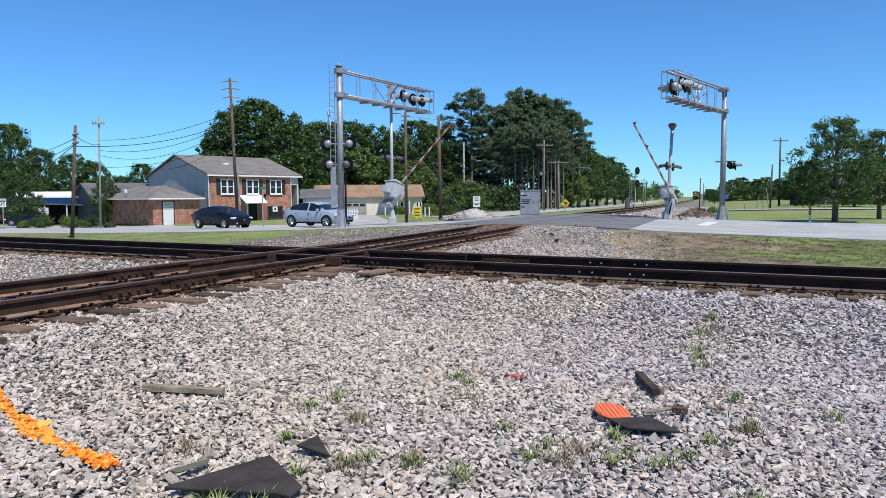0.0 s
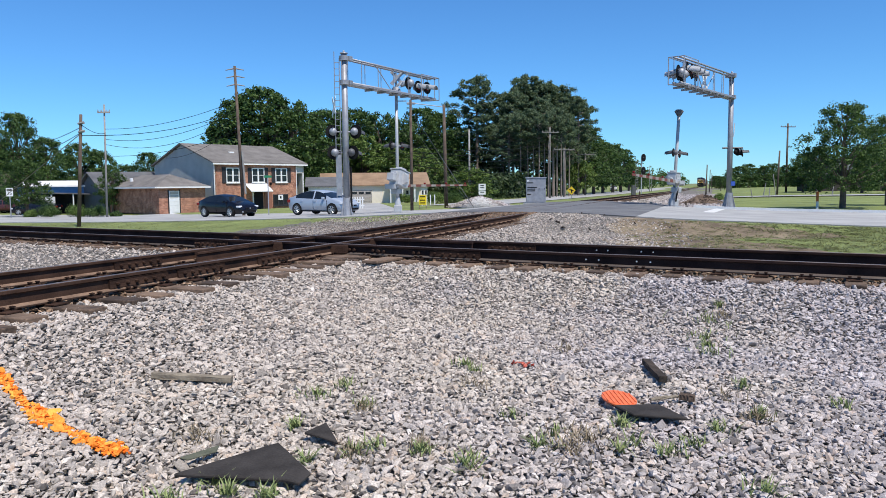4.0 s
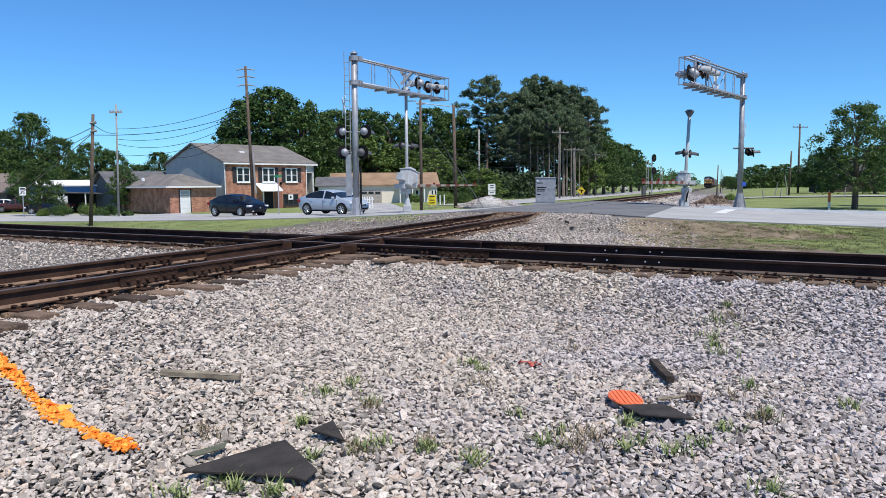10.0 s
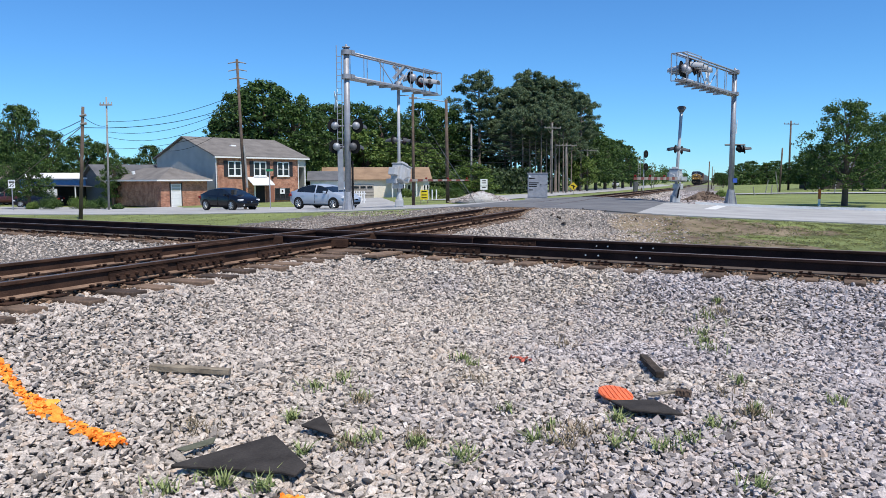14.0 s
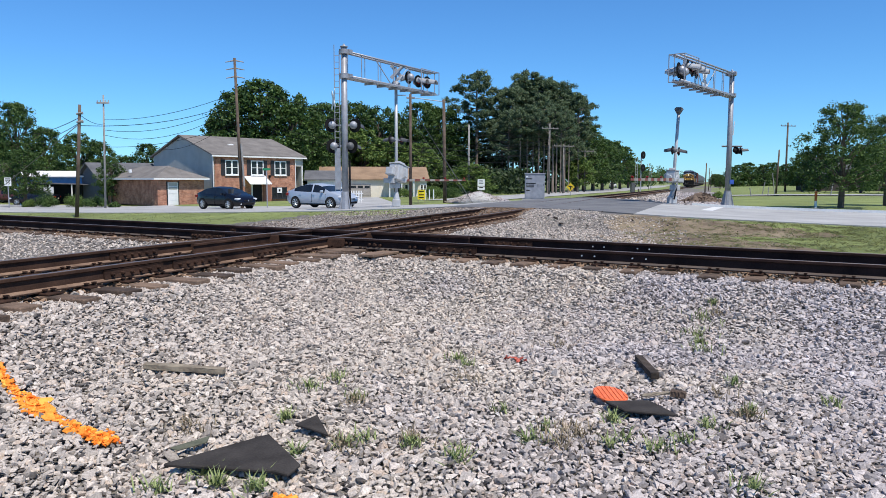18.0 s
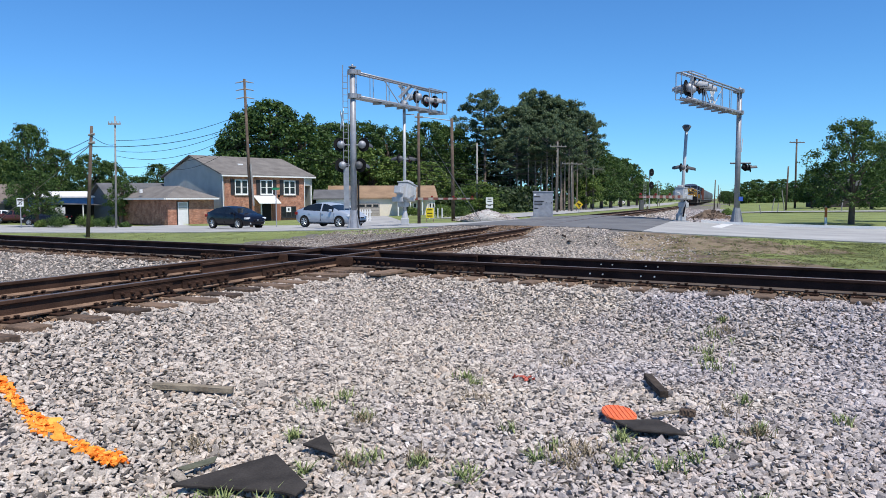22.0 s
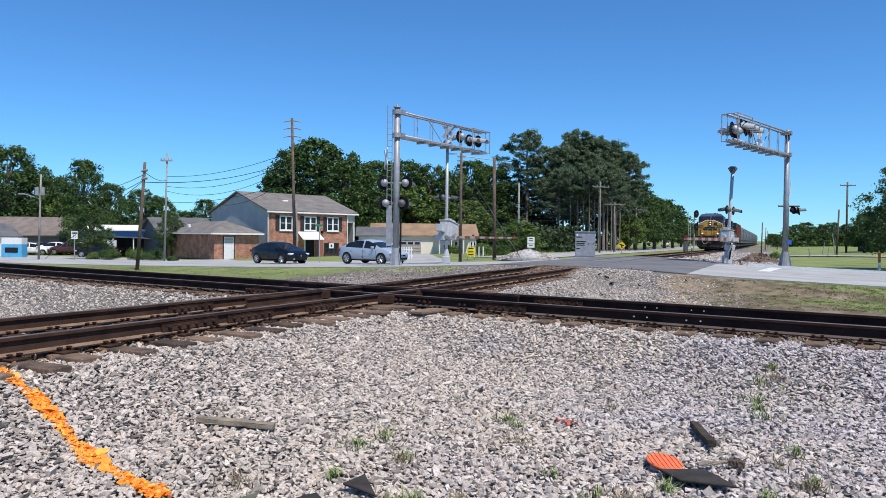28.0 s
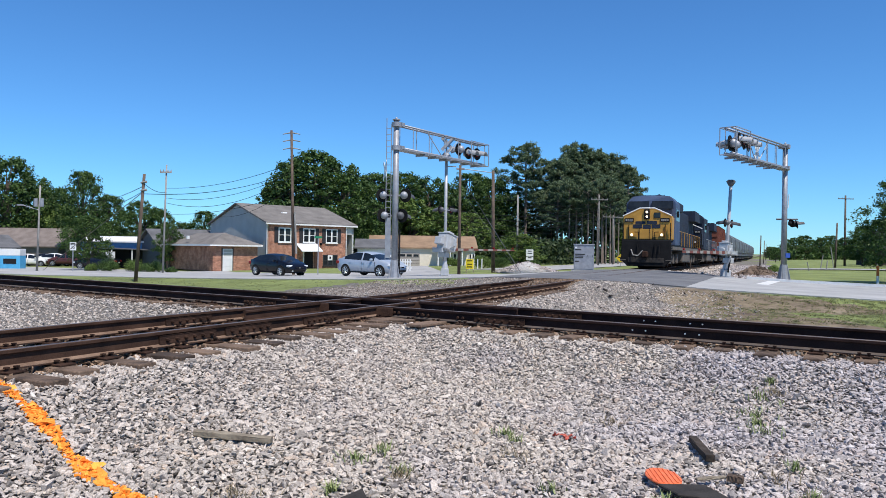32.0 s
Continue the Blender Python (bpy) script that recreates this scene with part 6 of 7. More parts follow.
# ---- trees ----
def leaf_cloud(centres, radii, per, size, seed, flat=0.75, slim=0.6):
    """Small leaf faces spread over many clumps; returns vertices and faces."""
    r = np.random.default_rng(seed)
    V, F, base = [], [], 0
    for (c, rad) in zip(centres, radii):
        n = per
        d = r.normal(size=(n, 3))
        d /= np.linalg.norm(d, axis=1, keepdims=True)
        rr = rad * r.uniform(0.1, 1.25, n) ** 0.7
        p = np.array(c) + d * rr[:, None] * np.array([1, 1, flat])
        nrm = d * 0.7 + r.normal(size=(n, 3)) * 0.55 + np.array([0, 0, 0.45])
        nrm /= np.linalg.norm(nrm, axis=1, keepdims=True)
        a = np.cross(nrm, r.normal(size=(n, 3)))
        a /= np.linalg.norm(a, axis=1, keepdims=True)
        b = np.cross(nrm, a)
        s = size * r.uniform(0.55, 1.3, n)[:, None]
        q = np.stack([p - a * s, p + b * s * slim, p + a * s, p - b * s * slim], 1)
        V.append(q.reshape(-1, 3))
        F.append((np.arange(n * 4).reshape(n, 4)) + base)
        base += n * 4
    return np.concatenate(V), np.concatenate(F)


def plain_mesh(name, V, F, material):
    me = bpy.data.meshes.new(name)
    me.from_pydata(V.tolist(), [], F.tolist())
    me.materials.append(material)
    return me


def broadleaf(seed, leaf, clumps=190, per=66, size=0.0128, tall=1.0):
    """A tree one metre high: tapered trunk with limbs, and a crown of clumps."""
    r = random.Random(seed)
    bm = bmesh.new()
    rod(bm, (0, 0, -0.03), (0.01, 0, 0.3), 0.028, 0.02, seg=9)
    rod(bm, (0.01, 0, 0.3), (0.0, 0.01, 0.75), 0.02, 0.006, seg=8)
    cs, rads = [], []
    for k in range(clumps):
        h = r.uniform(0.22, 0.97) if k else 0.95
        prof = math.sin(math.pi * min(1, max(0.05, (h - 0.12) / 0.92)) ** 0.75) ** 0.7
        a = r.uniform(0, math.tau)
        rad = 0.36 * tall * prof * math.sqrt(r.uniform(0.12, 1.0)) * r.uniform(0.75, 1.15)
        c = (rad * math.cos(a), rad * math.sin(a), h - 0.05)
        cs.append(c)
        rads.append(r.uniform(0.03, 0.085) * (0.75 if h > 0.85 else 1))
        if k % 5 == 0 and h > 0.3:
            rod(bm, (0, 0, max(0.2, h - 0.3)), c, 0.009, 0.002, seg=5)
    tm = shared("trunk", bm, M_BARK)
    V, F = leaf_cloud(cs, rads, per, size, seed)
    return tm, plain_mesh("crown", V, F, leaf)


def pine_tree(seed, leaf, low=0.42, limbs=30, per=95, size=0.0095, bark=None):
    """A pine one metre high: long bare trunk, few uneven limbs, flat needle pads at their ends."""
    r = random.Random(seed)
    bm = bmesh.new()
    rod(bm, (0, 0, -0.02), (0.006, 0, 0.5), 0.015, 0.011, seg=8)
    rod(bm, (0.006, 0, 0.5), (0.0, 0.004, 0.97), 0.011, 0.003, seg=7)
    cs, rads = [], []
    a = r.uniform(0, math.tau)
    for k in range(limbs):
        f = (k + r.random()) / limbs
        z = low + (0.93 - low) * f
        a += 2.4 + r.uniform(-0.5, 0.5)
        reach = 0.21 * (0.45 + 0.75 * math.sin(math.pi * min(1, 0.12 + 0.86 * f))) * r.choice((0.5, 0.75, 0.95, 1.15)) * (1 - 0.35 * f)
        tip = Vector((reach * math.cos(a), reach * math.sin(a), z + reach * r.uniform(0.1, 0.45)))
        rod(bm, (0, 0, z), tip, 0.0045, 0.0015, seg=4)
        for q in (1.0, 0.8, 0.55):
            n = 3 if q == 1.0 else 2
            for _ in range(n):
                p = Vector((0, 0, z)).lerp(tip, q)
                cs.append((p.x + r.gauss(0, 0.026), p.y + r.gauss(0, 0.026), p.z + r.uniform(-0.004, 0.022)))
                rads.append(r.uniform(0.016, 0.036) * (1 if q > 0.6 else 0.8))
    for k in range(6):
        cs.append((r.gauss(0, 0.02), r.gauss(0, 0.02), 0.93 + 0.009 * k))
        rads.append(0.024)
    tm = shared("trunk", bm, bark or M_PINEBARK)
    V, F = leaf_cloud(cs, rads, per, size, seed, 0.75, 0.32)
    return tm, plain_mesh("crown", V, F, leaf)


def plant(kind, x, y, top, wide, label, spin):
    z = gz(x, y)
    h = top - z
    t = new("tree")
    t.matrix_world = pose(x, y, z, 0, 0, spin) @ Matrix.Diagonal((h * wide, h * wide, h, 1))
    tagged(t, label, "tree")
    for nm, me in (("trunk", kind[0]), ("crown", kind[1])):
        o = new(nm, me)
        o.parent = t
    return t


OAKS = [(-71.8, 100, 11.9, 1), (-66.0, 98, 14.1, 1.0), (-65.3, 103, 11.7, 1), (-60.5, 100, 9.7, 1), (-49.5, 88, 10.9, 0.75), (-48.3, 92, 8.1, 1), (-42.3, 88, 7.1, 1.1), (-41.4, 92, 6.2, 1), (-46.5, 120, 7.5, 1), (-54.4, 130, 5.7, 1.2), (-44.6, 125, 6.1, 1.2), (-27.6, 96, 9.8, 1), (-25.0, 95, 13.2, 1), (-22.1, 95, 14.8, 1.1), (-18.8, 97, 13.4, 1), (-17.9, 105, 12.5, 1), (-15.3, 110, 13.4, 1), (-12.3, 114, 14.0, 1), (-8.0, 110, 12.9, 1), (-4.8, 115, 12.3, 1), (-1.7, 118, 14.4, 1), (1.7, 118, 13.6, 1), (4.1, 120, 11.2, 1), (-17.8, 106, 8.8, 1.2), (-14.0, 106, 7.8, 1.2), (64.0, 230, 6.7, 1.3), (75.1, 262, 5.8, 1.4), (57.1, 112, 5.7, 1.2), (57.6, 108, 6.7, 1.2), (56.8, 96, 6.3, 1.2), (57.6, 92, 6.3, 1.2), (59.9, 90, 6.5, 1.2), (25.9, 133, 12.5, 1.1), (27.8, 134, 12.2, 1.1), (30.8, 140, 10.4, 1.2), (34.9, 150, 10.1, 1.2), (39.9, 162, 10.5, 1.25), (45.3, 176, 10.1, 1.3), (53.7, 200, 7.3, 1.5), (59.4, 215, 6.8, 1.5)]
LIGHTS = [(-10.4, 106, 9.0, 1.2), (-6.2, 106, 7.4, 1.2), (-2.0, 106, 6.9, 1.2), (4.1, 80, 3.1, 1.9), (24.3, 122, 5.5, 1.2), (-58.0, 99, 6.9, 1.3)]
PINES = [(7.0, 118, 18.7, 1.0), (11.5, 122, 16.6, 0.9), (13.0, 119, 16.8, 0.9), (15.3, 122, 19.5, 1.0), (17.6, 124, 18.9, 1.0), (19.9, 126, 18.9, 1.0), (22.0, 125, 18.0, 1.0), (24.3, 127, 16.5, 1.0), (24.1, 121, 15.7, 0.75), (11.6, 112, 12.0, 1.1), (14.7, 114, 13.0, 1.1), (18.8, 114, 12.6, 1.1), (20.9, 116, 11.0, 1.0), (9.7, 124, 11.7, 1.1), (17.0, 118, 15.2, 1.1), (15.2, 128, 17.4, 1.1), (21.9, 130, 16.1, 1.1)]
SLIM = [(14.9, 109, 10.4, 0.62), (15.5, 107, 11.5, 0.62), (16.4, 108, 10.7, 0.62), (16.7, 106, 11.7, 0.62), (17.7, 108, 10.9, 0.62), (18.1, 107, 12.3, 0.62), (18.6, 106, 10.1, 0.62), (19.5, 108, 11.1, 0.62), (20.3, 109, 9.8, 0.62), (14.2, 110, 11.1, 0.62), (13.0, 109, 11.7, 0.62)]
FARS = [(98.7, 253, 7.1, 1.5), (106.6, 266, 8.2, 1.5), (114.9, 279, 7.0, 1.5), (106.5, 252, 7.2, 1.5), (114.9, 265, 8.3, 1.5), (123.6, 278, 7.1, 1.5), (114.3, 251, 7.3, 1.5), (123.1, 264, 8.4, 1.5), (132.2, 277, 7.2, 1.5), (122.0, 250, 7.4, 1.5), (131.2, 263, 6.3, 1.5), (140.7, 276, 7.4, 1.5), (152.0, 340, 5.1, 1.5), (170.0, 380, 5.0, 1.5), (190.0, 420, 5.0, 1.5)]
FAR_K = [broadleaf(s, M_LEAF, 150, 26, 0.022) for s in (5, 6)]
OAK_K = [broadleaf(s, M_LEAF) for s in (1, 2, 3, 4)]
LIGHT_K = [broadleaf(s, M_LEAFLIGHT, 170, 50, 0.018, 1.1) for s in (11, 12)]
M_PINEBARK = surf("pale_pine_bark", (0.13, 0.1, 0.08), (0.33, 0.27, 0.22), 4, 0.95, 0, 0.8, 25)
SLIM_K = [pine_tree(s, M_PINE, 0.66, 20, 90, 0.012) for s in (25, 26)]
PINE_K = [pine_tree(s, M_PINE, lo, n) for s, lo, n in ((27, 0.45, 36), (22, 0.36, 40), (23, 0.3, 44), (24, 0.42, 38))]
pr = random.Random(77)
for i, (x, y, top, w) in enumerate(OAKS):
    plant(FAR_K[i % 2] if y > 150 else OAK_K[i % 4], x, y, top, w, "full green broadleaf tree behind the houses and road", pr.uniform(0, 360))
for i, (x, y, top, w) in enumerate(LIGHTS):
    plant(LIGHT_K[i % 2], x, y, top, w, "light green broadleaf tree before darker woods", pr.uniform(0, 360))
for i, (x, y, top, w) in enumerate(PINES):
    plant(PINE_K[0] if i == 0 else PINE_K[1 + i % 3], x, y, top, w, "tall dark pine tree with bare lower trunk", pr.uniform(0, 360))
for i, (x, y, top, w) in enumerate(SLIM):
    plant(SLIM_K[i % 2], x, y, top, w, "slim pine with long pale bare trunk", pr.uniform(0, 360))
for i, (x, y, top, w) in enumerate(FARS):
    if abs(d1_of(x, y)) < 11:
        continue
    plant(FAR_K[i % 2], x, y, top, w, "distant dark green tree at the field edge", pr.uniform(0, 360))
for k in range(9):
    p = C1 + T1 * (175 + 38 * k) + Vector((T1.y, -T1.x)) * (8.5 + 1.5 * math.sin(k * 2.1))
    plant(FAR_K[k % 2], p.x, p.y, 2.4 + 0.45 * k, 1.3, "small dark green tree beside the far track", 40 * k)
AIRY = [broadleaf(s, M_LEAF, 210, 75, 0.0105, 1.05) for s in (31, 32)]
plant(AIRY[0], 22.6, 40.0, 5.65, 1.05, "small roadside tree with airy green crown", 40)
plant(AIRY[1], 27.6, 44.0, 5.3, 0.9, "small roadside tree with airy green crown", 200)
plant(OAK_K[1], -36.9, 66.5, 4.1, 1.15, "small bushy green tree beside the road sign", 10)
plant(OAK_K[2], -31.5, 72.0, 3.5, 0.9, "small dark tree beside the grey house", 80)

# undergrowth at the foot of the woods
ur = random.Random(15)
cs, rads = [], []
for _ in range(1150):
    px_ = ur.uniform(-0.26, 0.3)
    D_ = ur.uniform(99, 134)
    x = px_ * D_
    if d1_of(x, D_) > -17 or (12 < x < 22 and D_ < 112):
        continue
    cs.append((x, D_, gz(x, D_) + ur.uniform(0.2, 3.2 if D_ < 118 else 9.5)))
    rads.append(ur.uniform(0.8, 1.7))
for _ in range(330):
    f_ = ur.random() ** 1.5
    x, D_ = 25.5 + 38 * f_ + ur.uniform(-1, 3.5), 131 + 92 * f_
    if d1_of(x, D_) > -18.5:
        continue
    cs.append((x, D_, gz(x, D_) + ur.uniform(0.2, 5.0)))
    rads.append(ur.uniform(0.9, 1.8))
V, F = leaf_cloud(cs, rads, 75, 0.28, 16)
# The dark leaf colour carries the shade at the foot of the woods.
tagged(mesh_np("undergrowth", V, F, M_UNDER), "dense undergrowth below the trees, green darkened to stand for shade", "undergrowth", kind="stuff")
cs, rads = [], []
for _ in range(260):
    px_ = ur.uniform(-0.75, -0.3)
    D_ = ur.uniform(101, 125)
    cs.append((px_ * D_, D_, gz(px_ * D_, D_) + ur.uniform(0.3, 4.5)))
    rads.append(ur.uniform(1.0, 2.0))
V, F = leaf_cloud(cs, rads, 90, 0.32, 17)
tagged(mesh_np("undergrowth", V, F, M_LEAF), "green bushes and saplings behind the houses", "undergrowth", kind="stuff")
cs, rads = [], []
for _ in range(620):
    x = ur.uniform(100, 330)
    D_ = ur.uniform(245, 300)
    if d1_of(x, D_) < 11:
        continue
    cs.append((x, D_, gz(x, D_) + ur.uniform(0.2, 3.2)))
    rads.append(ur.uniform(1.4, 2.6))
for _ in range(420):
    D_ = ur.uniform(380, 520)
    x = C1.x + T1.x / T1.y * (D_ - C1.y) + ur.uniform(18, 260)
    cs.append((x, D_, gz(x, D_) + ur.uniform(0.2, 6.0)))
    rads.append(ur.uniform(2.0, 3.4))
for _ in range(160):
    s = ur.uniform(150, 700)
    p = C1 + T1 * s
    o = ur.uniform(-34, -16)
    cs.append((p.x + o, p.y, ur.uniform(0.2, 6.0)))
    rads.append(ur.uniform(1.5, 3.0))
V, F = leaf_cloud(cs, rads, 70, 0.5, 18)
tagged(mesh_np("far_woods", V, F, M_LEAF), "far green woods along the field edge", "woods", kind="stuff")


def bush(x, y, h, w, leaf, label, seed, n=24):
    r = random.Random(seed)
    cs = []
    for _ in range(n):
        a, q = r.uniform(0, math.tau), math.sqrt(r.random())
        cs.append((w * 0.72 * q * math.cos(a), w * 0.55 * q * math.sin(a), h * (0.2 + 0.5 * r.random() * math.sqrt(1.05 - q * q))))
    V, F = leaf_cloud(cs, [h * 0.3] * n, 260, 0.042, seed, 0.9)
    t = thing("bush", pose(x, y, gz(x, y)), label, "bush")
    o = new("foliage", plain_mesh("foliage", V, F, leaf))
    o.parent = t
    bm = bmesh.new()
    for c in cs[:5]:
        rod(bm, (0, 0, -0.05), c, 0.03, 0.01, seg=5)
    part("stems", bm, M_BARK, t)
    return t


for i, (x, y, h, w) in enumerate(((-32.6, 62.0, 1.25, 1.1), (-30.2, 62.0, 1.3, 0.9), (-28.3, 61.5, 1.2, 1.3), (-34.6, 63, 0.8, 0.6), (-26.3, 60.5, 0.6, 0.5), (0.1, 73, 1.6, 1.2), (2.0, 75, 1.4, 1.2), (-3.2, 86, 1.3, 0.9), (5.5, 78, 1.2, 1.0), (26.0, 66, 0.8, 0.5))):
    bush(x, y, h, w, M_LEAFLIGHT if i % 2 else M_LEAF, "rounded green bush on the grass", 50 + i)


# pale drive running from the road to the low house
V, F = [], []
for i in range(25):
    f_ = i / 24
    cx_, cy_ = -6.2 - 3.6 * f_, 51 + 39.5 * f_
    for k in range(5):
        x = cx_ + (k - 2) * (1.9 - 0.4 * f_)
        V.append((x, cy_, gz(x, cy_) + 0.03))
    if i:
        for k in range(4):
            q = 5 * i + k
            F.append((q - 5, q - 4, q + 1, q))
tagged(mesh_np("driveway", V, F, M_CONCRETE, True), "pale concrete drive up to the low house", "driveway", kind="structure")


# ---- side street, kerb, path, mound, stakes ----
def lane(name, d0, d1, s0, s1, lift, material, label, category):
    ss, dd = np.meshgrid(np.linspace(s0, s1, 80), np.linspace(d0, d1, 4))
    X, Y = C1.x + T1.x * ss + T1.y * dd, C1.y + T1.y * ss - T1.x * dd
    Z = ground_z(X, Y) + lift
    i = np.arange(X.size).reshape(X.shape)
    q = np.stack([i[:-1, :-1], i[:-1, 1:], i[1:, 1:], i[1:, :-1]], -1).reshape(-1, 4)
    return tagged(mesh_np(name, np.stack([X, Y, Z], -1).reshape(-1, 3), q, material, True), label, category, kind="structure")


lane("side_street", -17.0, -9.0, 42, 420, 0.05, M_CONCRETE, "pale concrete side street along the track", "road")
lane("service_path", 4.6, 6.6, 60, 420, 0.04, M_GRAVEL, "grey gravel service path beside the track", "path")
aa = np.linspace(3.0, 120, 120)
for nm, r0_, r1_, h_ in (("kerb", ROADW, ROADW + 0.22, 0.13),):
    V, F = [], []
    for i, a in enumerate(aa):
        for r_ in (r0_, r1_):
            x, y = R0.x + RD.x * a + RN.x * r_, R0.y + RD.y * a + RN.y * r_
            z = float(road_z(np.array(x), np.array(y)))
            V += [(x, y, z - 0.1), (x, y, z + h_)]
        if i:
            k = 4 * i
            F += [(k - 4, k, k + 1, k - 3), (k - 3, k + 1, k + 3, k - 1), (k - 1, k + 3, k + 2, k - 2)]
    tagged(mesh_np(nm, V, F, M_WHITE), "white painted kerb along the road", "kerb", kind="structure")
px0 = np.linspace(30.2, 160, 60)
V, F = [], []
for i, x in enumerate(px0):
    y = 79.97 + -0.3172 * (x - 29.15)
    for dy in (0, 6.8):
        V.append((x, y + dy, gz(x, y + dy) + 0.1))
    if i:
        k = 2 * i
        F.append((k - 2, k, k + 1, k - 1))
tagged(mesh_np("field_path", V, F, M_CONCRETE), "thin pale path across the grass field", "path", kind="structure")
# low soil mound beside the track, with clods on it
mx_, my_ = 19.7, 53.0
mound = thing("dirt_mound", pose(mx_, my_, gz(mx_, my_)), "low mound of brown soil and roots beside the track", "soil mound")
bm = bmesh.new()
bmesh.ops.create_grid(bm, x_segments=44, y_segments=30, size=1.0)
for v in bm.verts:
    x, y = v.co.x * 2.3, v.co.y * 1.7
    h = 0.72 * math.exp(-(x / 1.25) ** 2 - (y / 0.9) ** 2) * (1 + 0.5 * noise.noise((x * 1.6, y * 1.6, 1))) + 0.09 * noise.noise((x * 5, y * 5, 4)) - 0.06
    v.co = (x, y, h)
M_MOUND = surf("dark_brown_soil", (0.07, 0.047, 0.034), (0.2, 0.145, 0.105), 2.5, 0.95, 0, 0.8, 20, dist=0.03)
part("soil", bm, M_MOUND, mound, smooth=True)
mr = np.random.default_rng(41)
mp = mr.normal(0, 1, (500, 2)) * np.array([0.9, 0.65])
mh = 0.7 * np.exp(-(mp[:, 0] / 1.25) ** 2 - (mp[:, 1] / 0.9) ** 2)
cl_ = scatter("clods", np.stack([mp[:, 0], mp[:, 1], mh - 0.03], -1), mr.uniform(0.04, 0.14, 500), CHEAP, M_MOUND, "", "", 42)
cl_.parent = mound
# loose stone along the track beyond the road
bp_ = field(8, 60, 42, 120, 0.2, 45, lambda X, Y: (d1_of(X, Y) > 1.5) & (d1_of(X, Y) < 7.8) & ((X - R0.x) * RN.x + (Y - R0.y) * RN.y > ROADW + 1.0))
scatter("lineside_ballast", bp_, np.random.default_rng(46).uniform(0.12, 0.2, len(bp_)), CHEAP, M_BALLAST, "pale ballast stones beside the main track", "gravel", 47)
st = thing("marker_post", pose(21.3, 40.2, gz(21.3, 40.2)), "orange and white marker post in the grass", "post")
part("shaft", B(-0.06, -0.03, -0.1, 0.06, 0.03, 0.4), M_WHITE, st)
part("top", B(-0.06, -0.03, 0.4, 0.06, 0.03, 0.95), paint("orange_post", (0.6, 0.16, 0.04), 0.6), st, "faded orange upper half")
for x, y, h, ln in ((40, 88, 1.6, 0.3), (42.5, 90, 2.6, -0.4), (44.0, 80, 1.5, 0.2), (46.5, 88, 1.2, 0.1), (33, 75, 0.9, -0.2), (37, 80, 1.0, 0.1)):
    k = thing("stake", pose(x, y, gz(x, y)), "thin weathered stake standing in the field", "stake", "field stakes")
    part("shaft", R((0, 0, -0.1), (ln, 0, h), 0.06, 0.05, seg=6), M_GREYPOLE, k)
for x, y, h in ((15.3, 44, 0.35), (17.0, 60, 0.7)):
    k = thing("track_marker", pose(x, y, gz(x, y)), "short dark post beside the track", "post")
    part("shaft", R((0, 0, -0.1), (0, 0, h), 0.05, seg=6), M_POLE, k)


def wayside_signal(x, y, h, label):
    t = thing("wayside_signal", pose(x, y, gz(x, y)), label, "railway signal")
    part("mast", R((0, 0, -0.1), (0, 0, h), 0.09, seg=10), M_SILVER, t)
    for z_ in (h - 0.4, h - 2.5):
        bm = R((0.25, -0.3, 0), (0.25, -0.1, 0), 0.36, seg=20)
        bmesh.ops.transform(bm, matrix=Matrix.Translation((0, 0, z_)) @ Matrix.Diagonal((1, 1, 1.75, 1)), verts=bm.verts)
        hd = part("signal_head", bm, M_BLACK, t, "tall oval black signal head")
        part("lens", R((0.25, -0.33, z_), (0.25, -0.3, z_), 0.08, seg=10), M_DARKSTEEL, hd)
    bm = bmesh.new()
    for xx in (-0.9, -0.55):
        rod(bm, (xx, 0.1, 0), (xx, 0.1, h - 0.8), 0.03, seg=5)
    for k in range(12):
        rod(bm, (-0.9, 0.1, 0.4 + k * 0.42), (-0.55, 0.1, 0.4 + k * 0.42), 0.02, seg=5)
    part("ladder", bm, M_SILVER, t)
    part("cabinet", B(-1.6, -0.4, 0, -1.0, 0.4, 1.6, bevel=0.02), M_DARKSTEEL, t, "dark grey equipment case")
    return t


wayside_signal(34.3, 120, 6.5, "wayside railway signal with two black heads")
for x, y, h in ((50.5, 170, 5.0), (54.0, 180, 4.2)):
    pole(x, y, h, M_GREYPOLE, "thin grey pole beside the far track", 0, 0.07)


# ---- train ----
def truck(t, y0, axles, side):
    for k in range(axles):
        y = y0 + k * 1.95
        part("wheelset", R((-0.82, y, 0.53), (0.82, y, 0.53), 0.52, seg=20), M_RUSTDARK, t)
    n = (axles - 1) * 1.95
    for sx in (-1, 1):
        bm = B(sx * 0.98, y0 - 0.8, 0.45, sx * 1.16, y0 + n + 0.8, 0.85, bevel=0.05)
        for k in range(axles):
            box(bm, sx * 1.0, y0 + k * 1.95 - 0.22, 0.3, sx * 1.22, y0 + k * 1.95 + 0.22, 0.75, bevel=0.04)
        for k in range(axles - 1):
            rod(bm, (sx * 1.2, y0 + k * 1.95 + 0.97, 0.4), (sx * 1.2, y0 + k * 1.95 + 0.97, 0.95), 0.13, seg=8)
        part("truck_frame", bm, side, t, "dusty grey truck side frame")


M_TRUCK = paint("dusty_truck_grey", (0.15, 0.13, 0.112), 0.9)


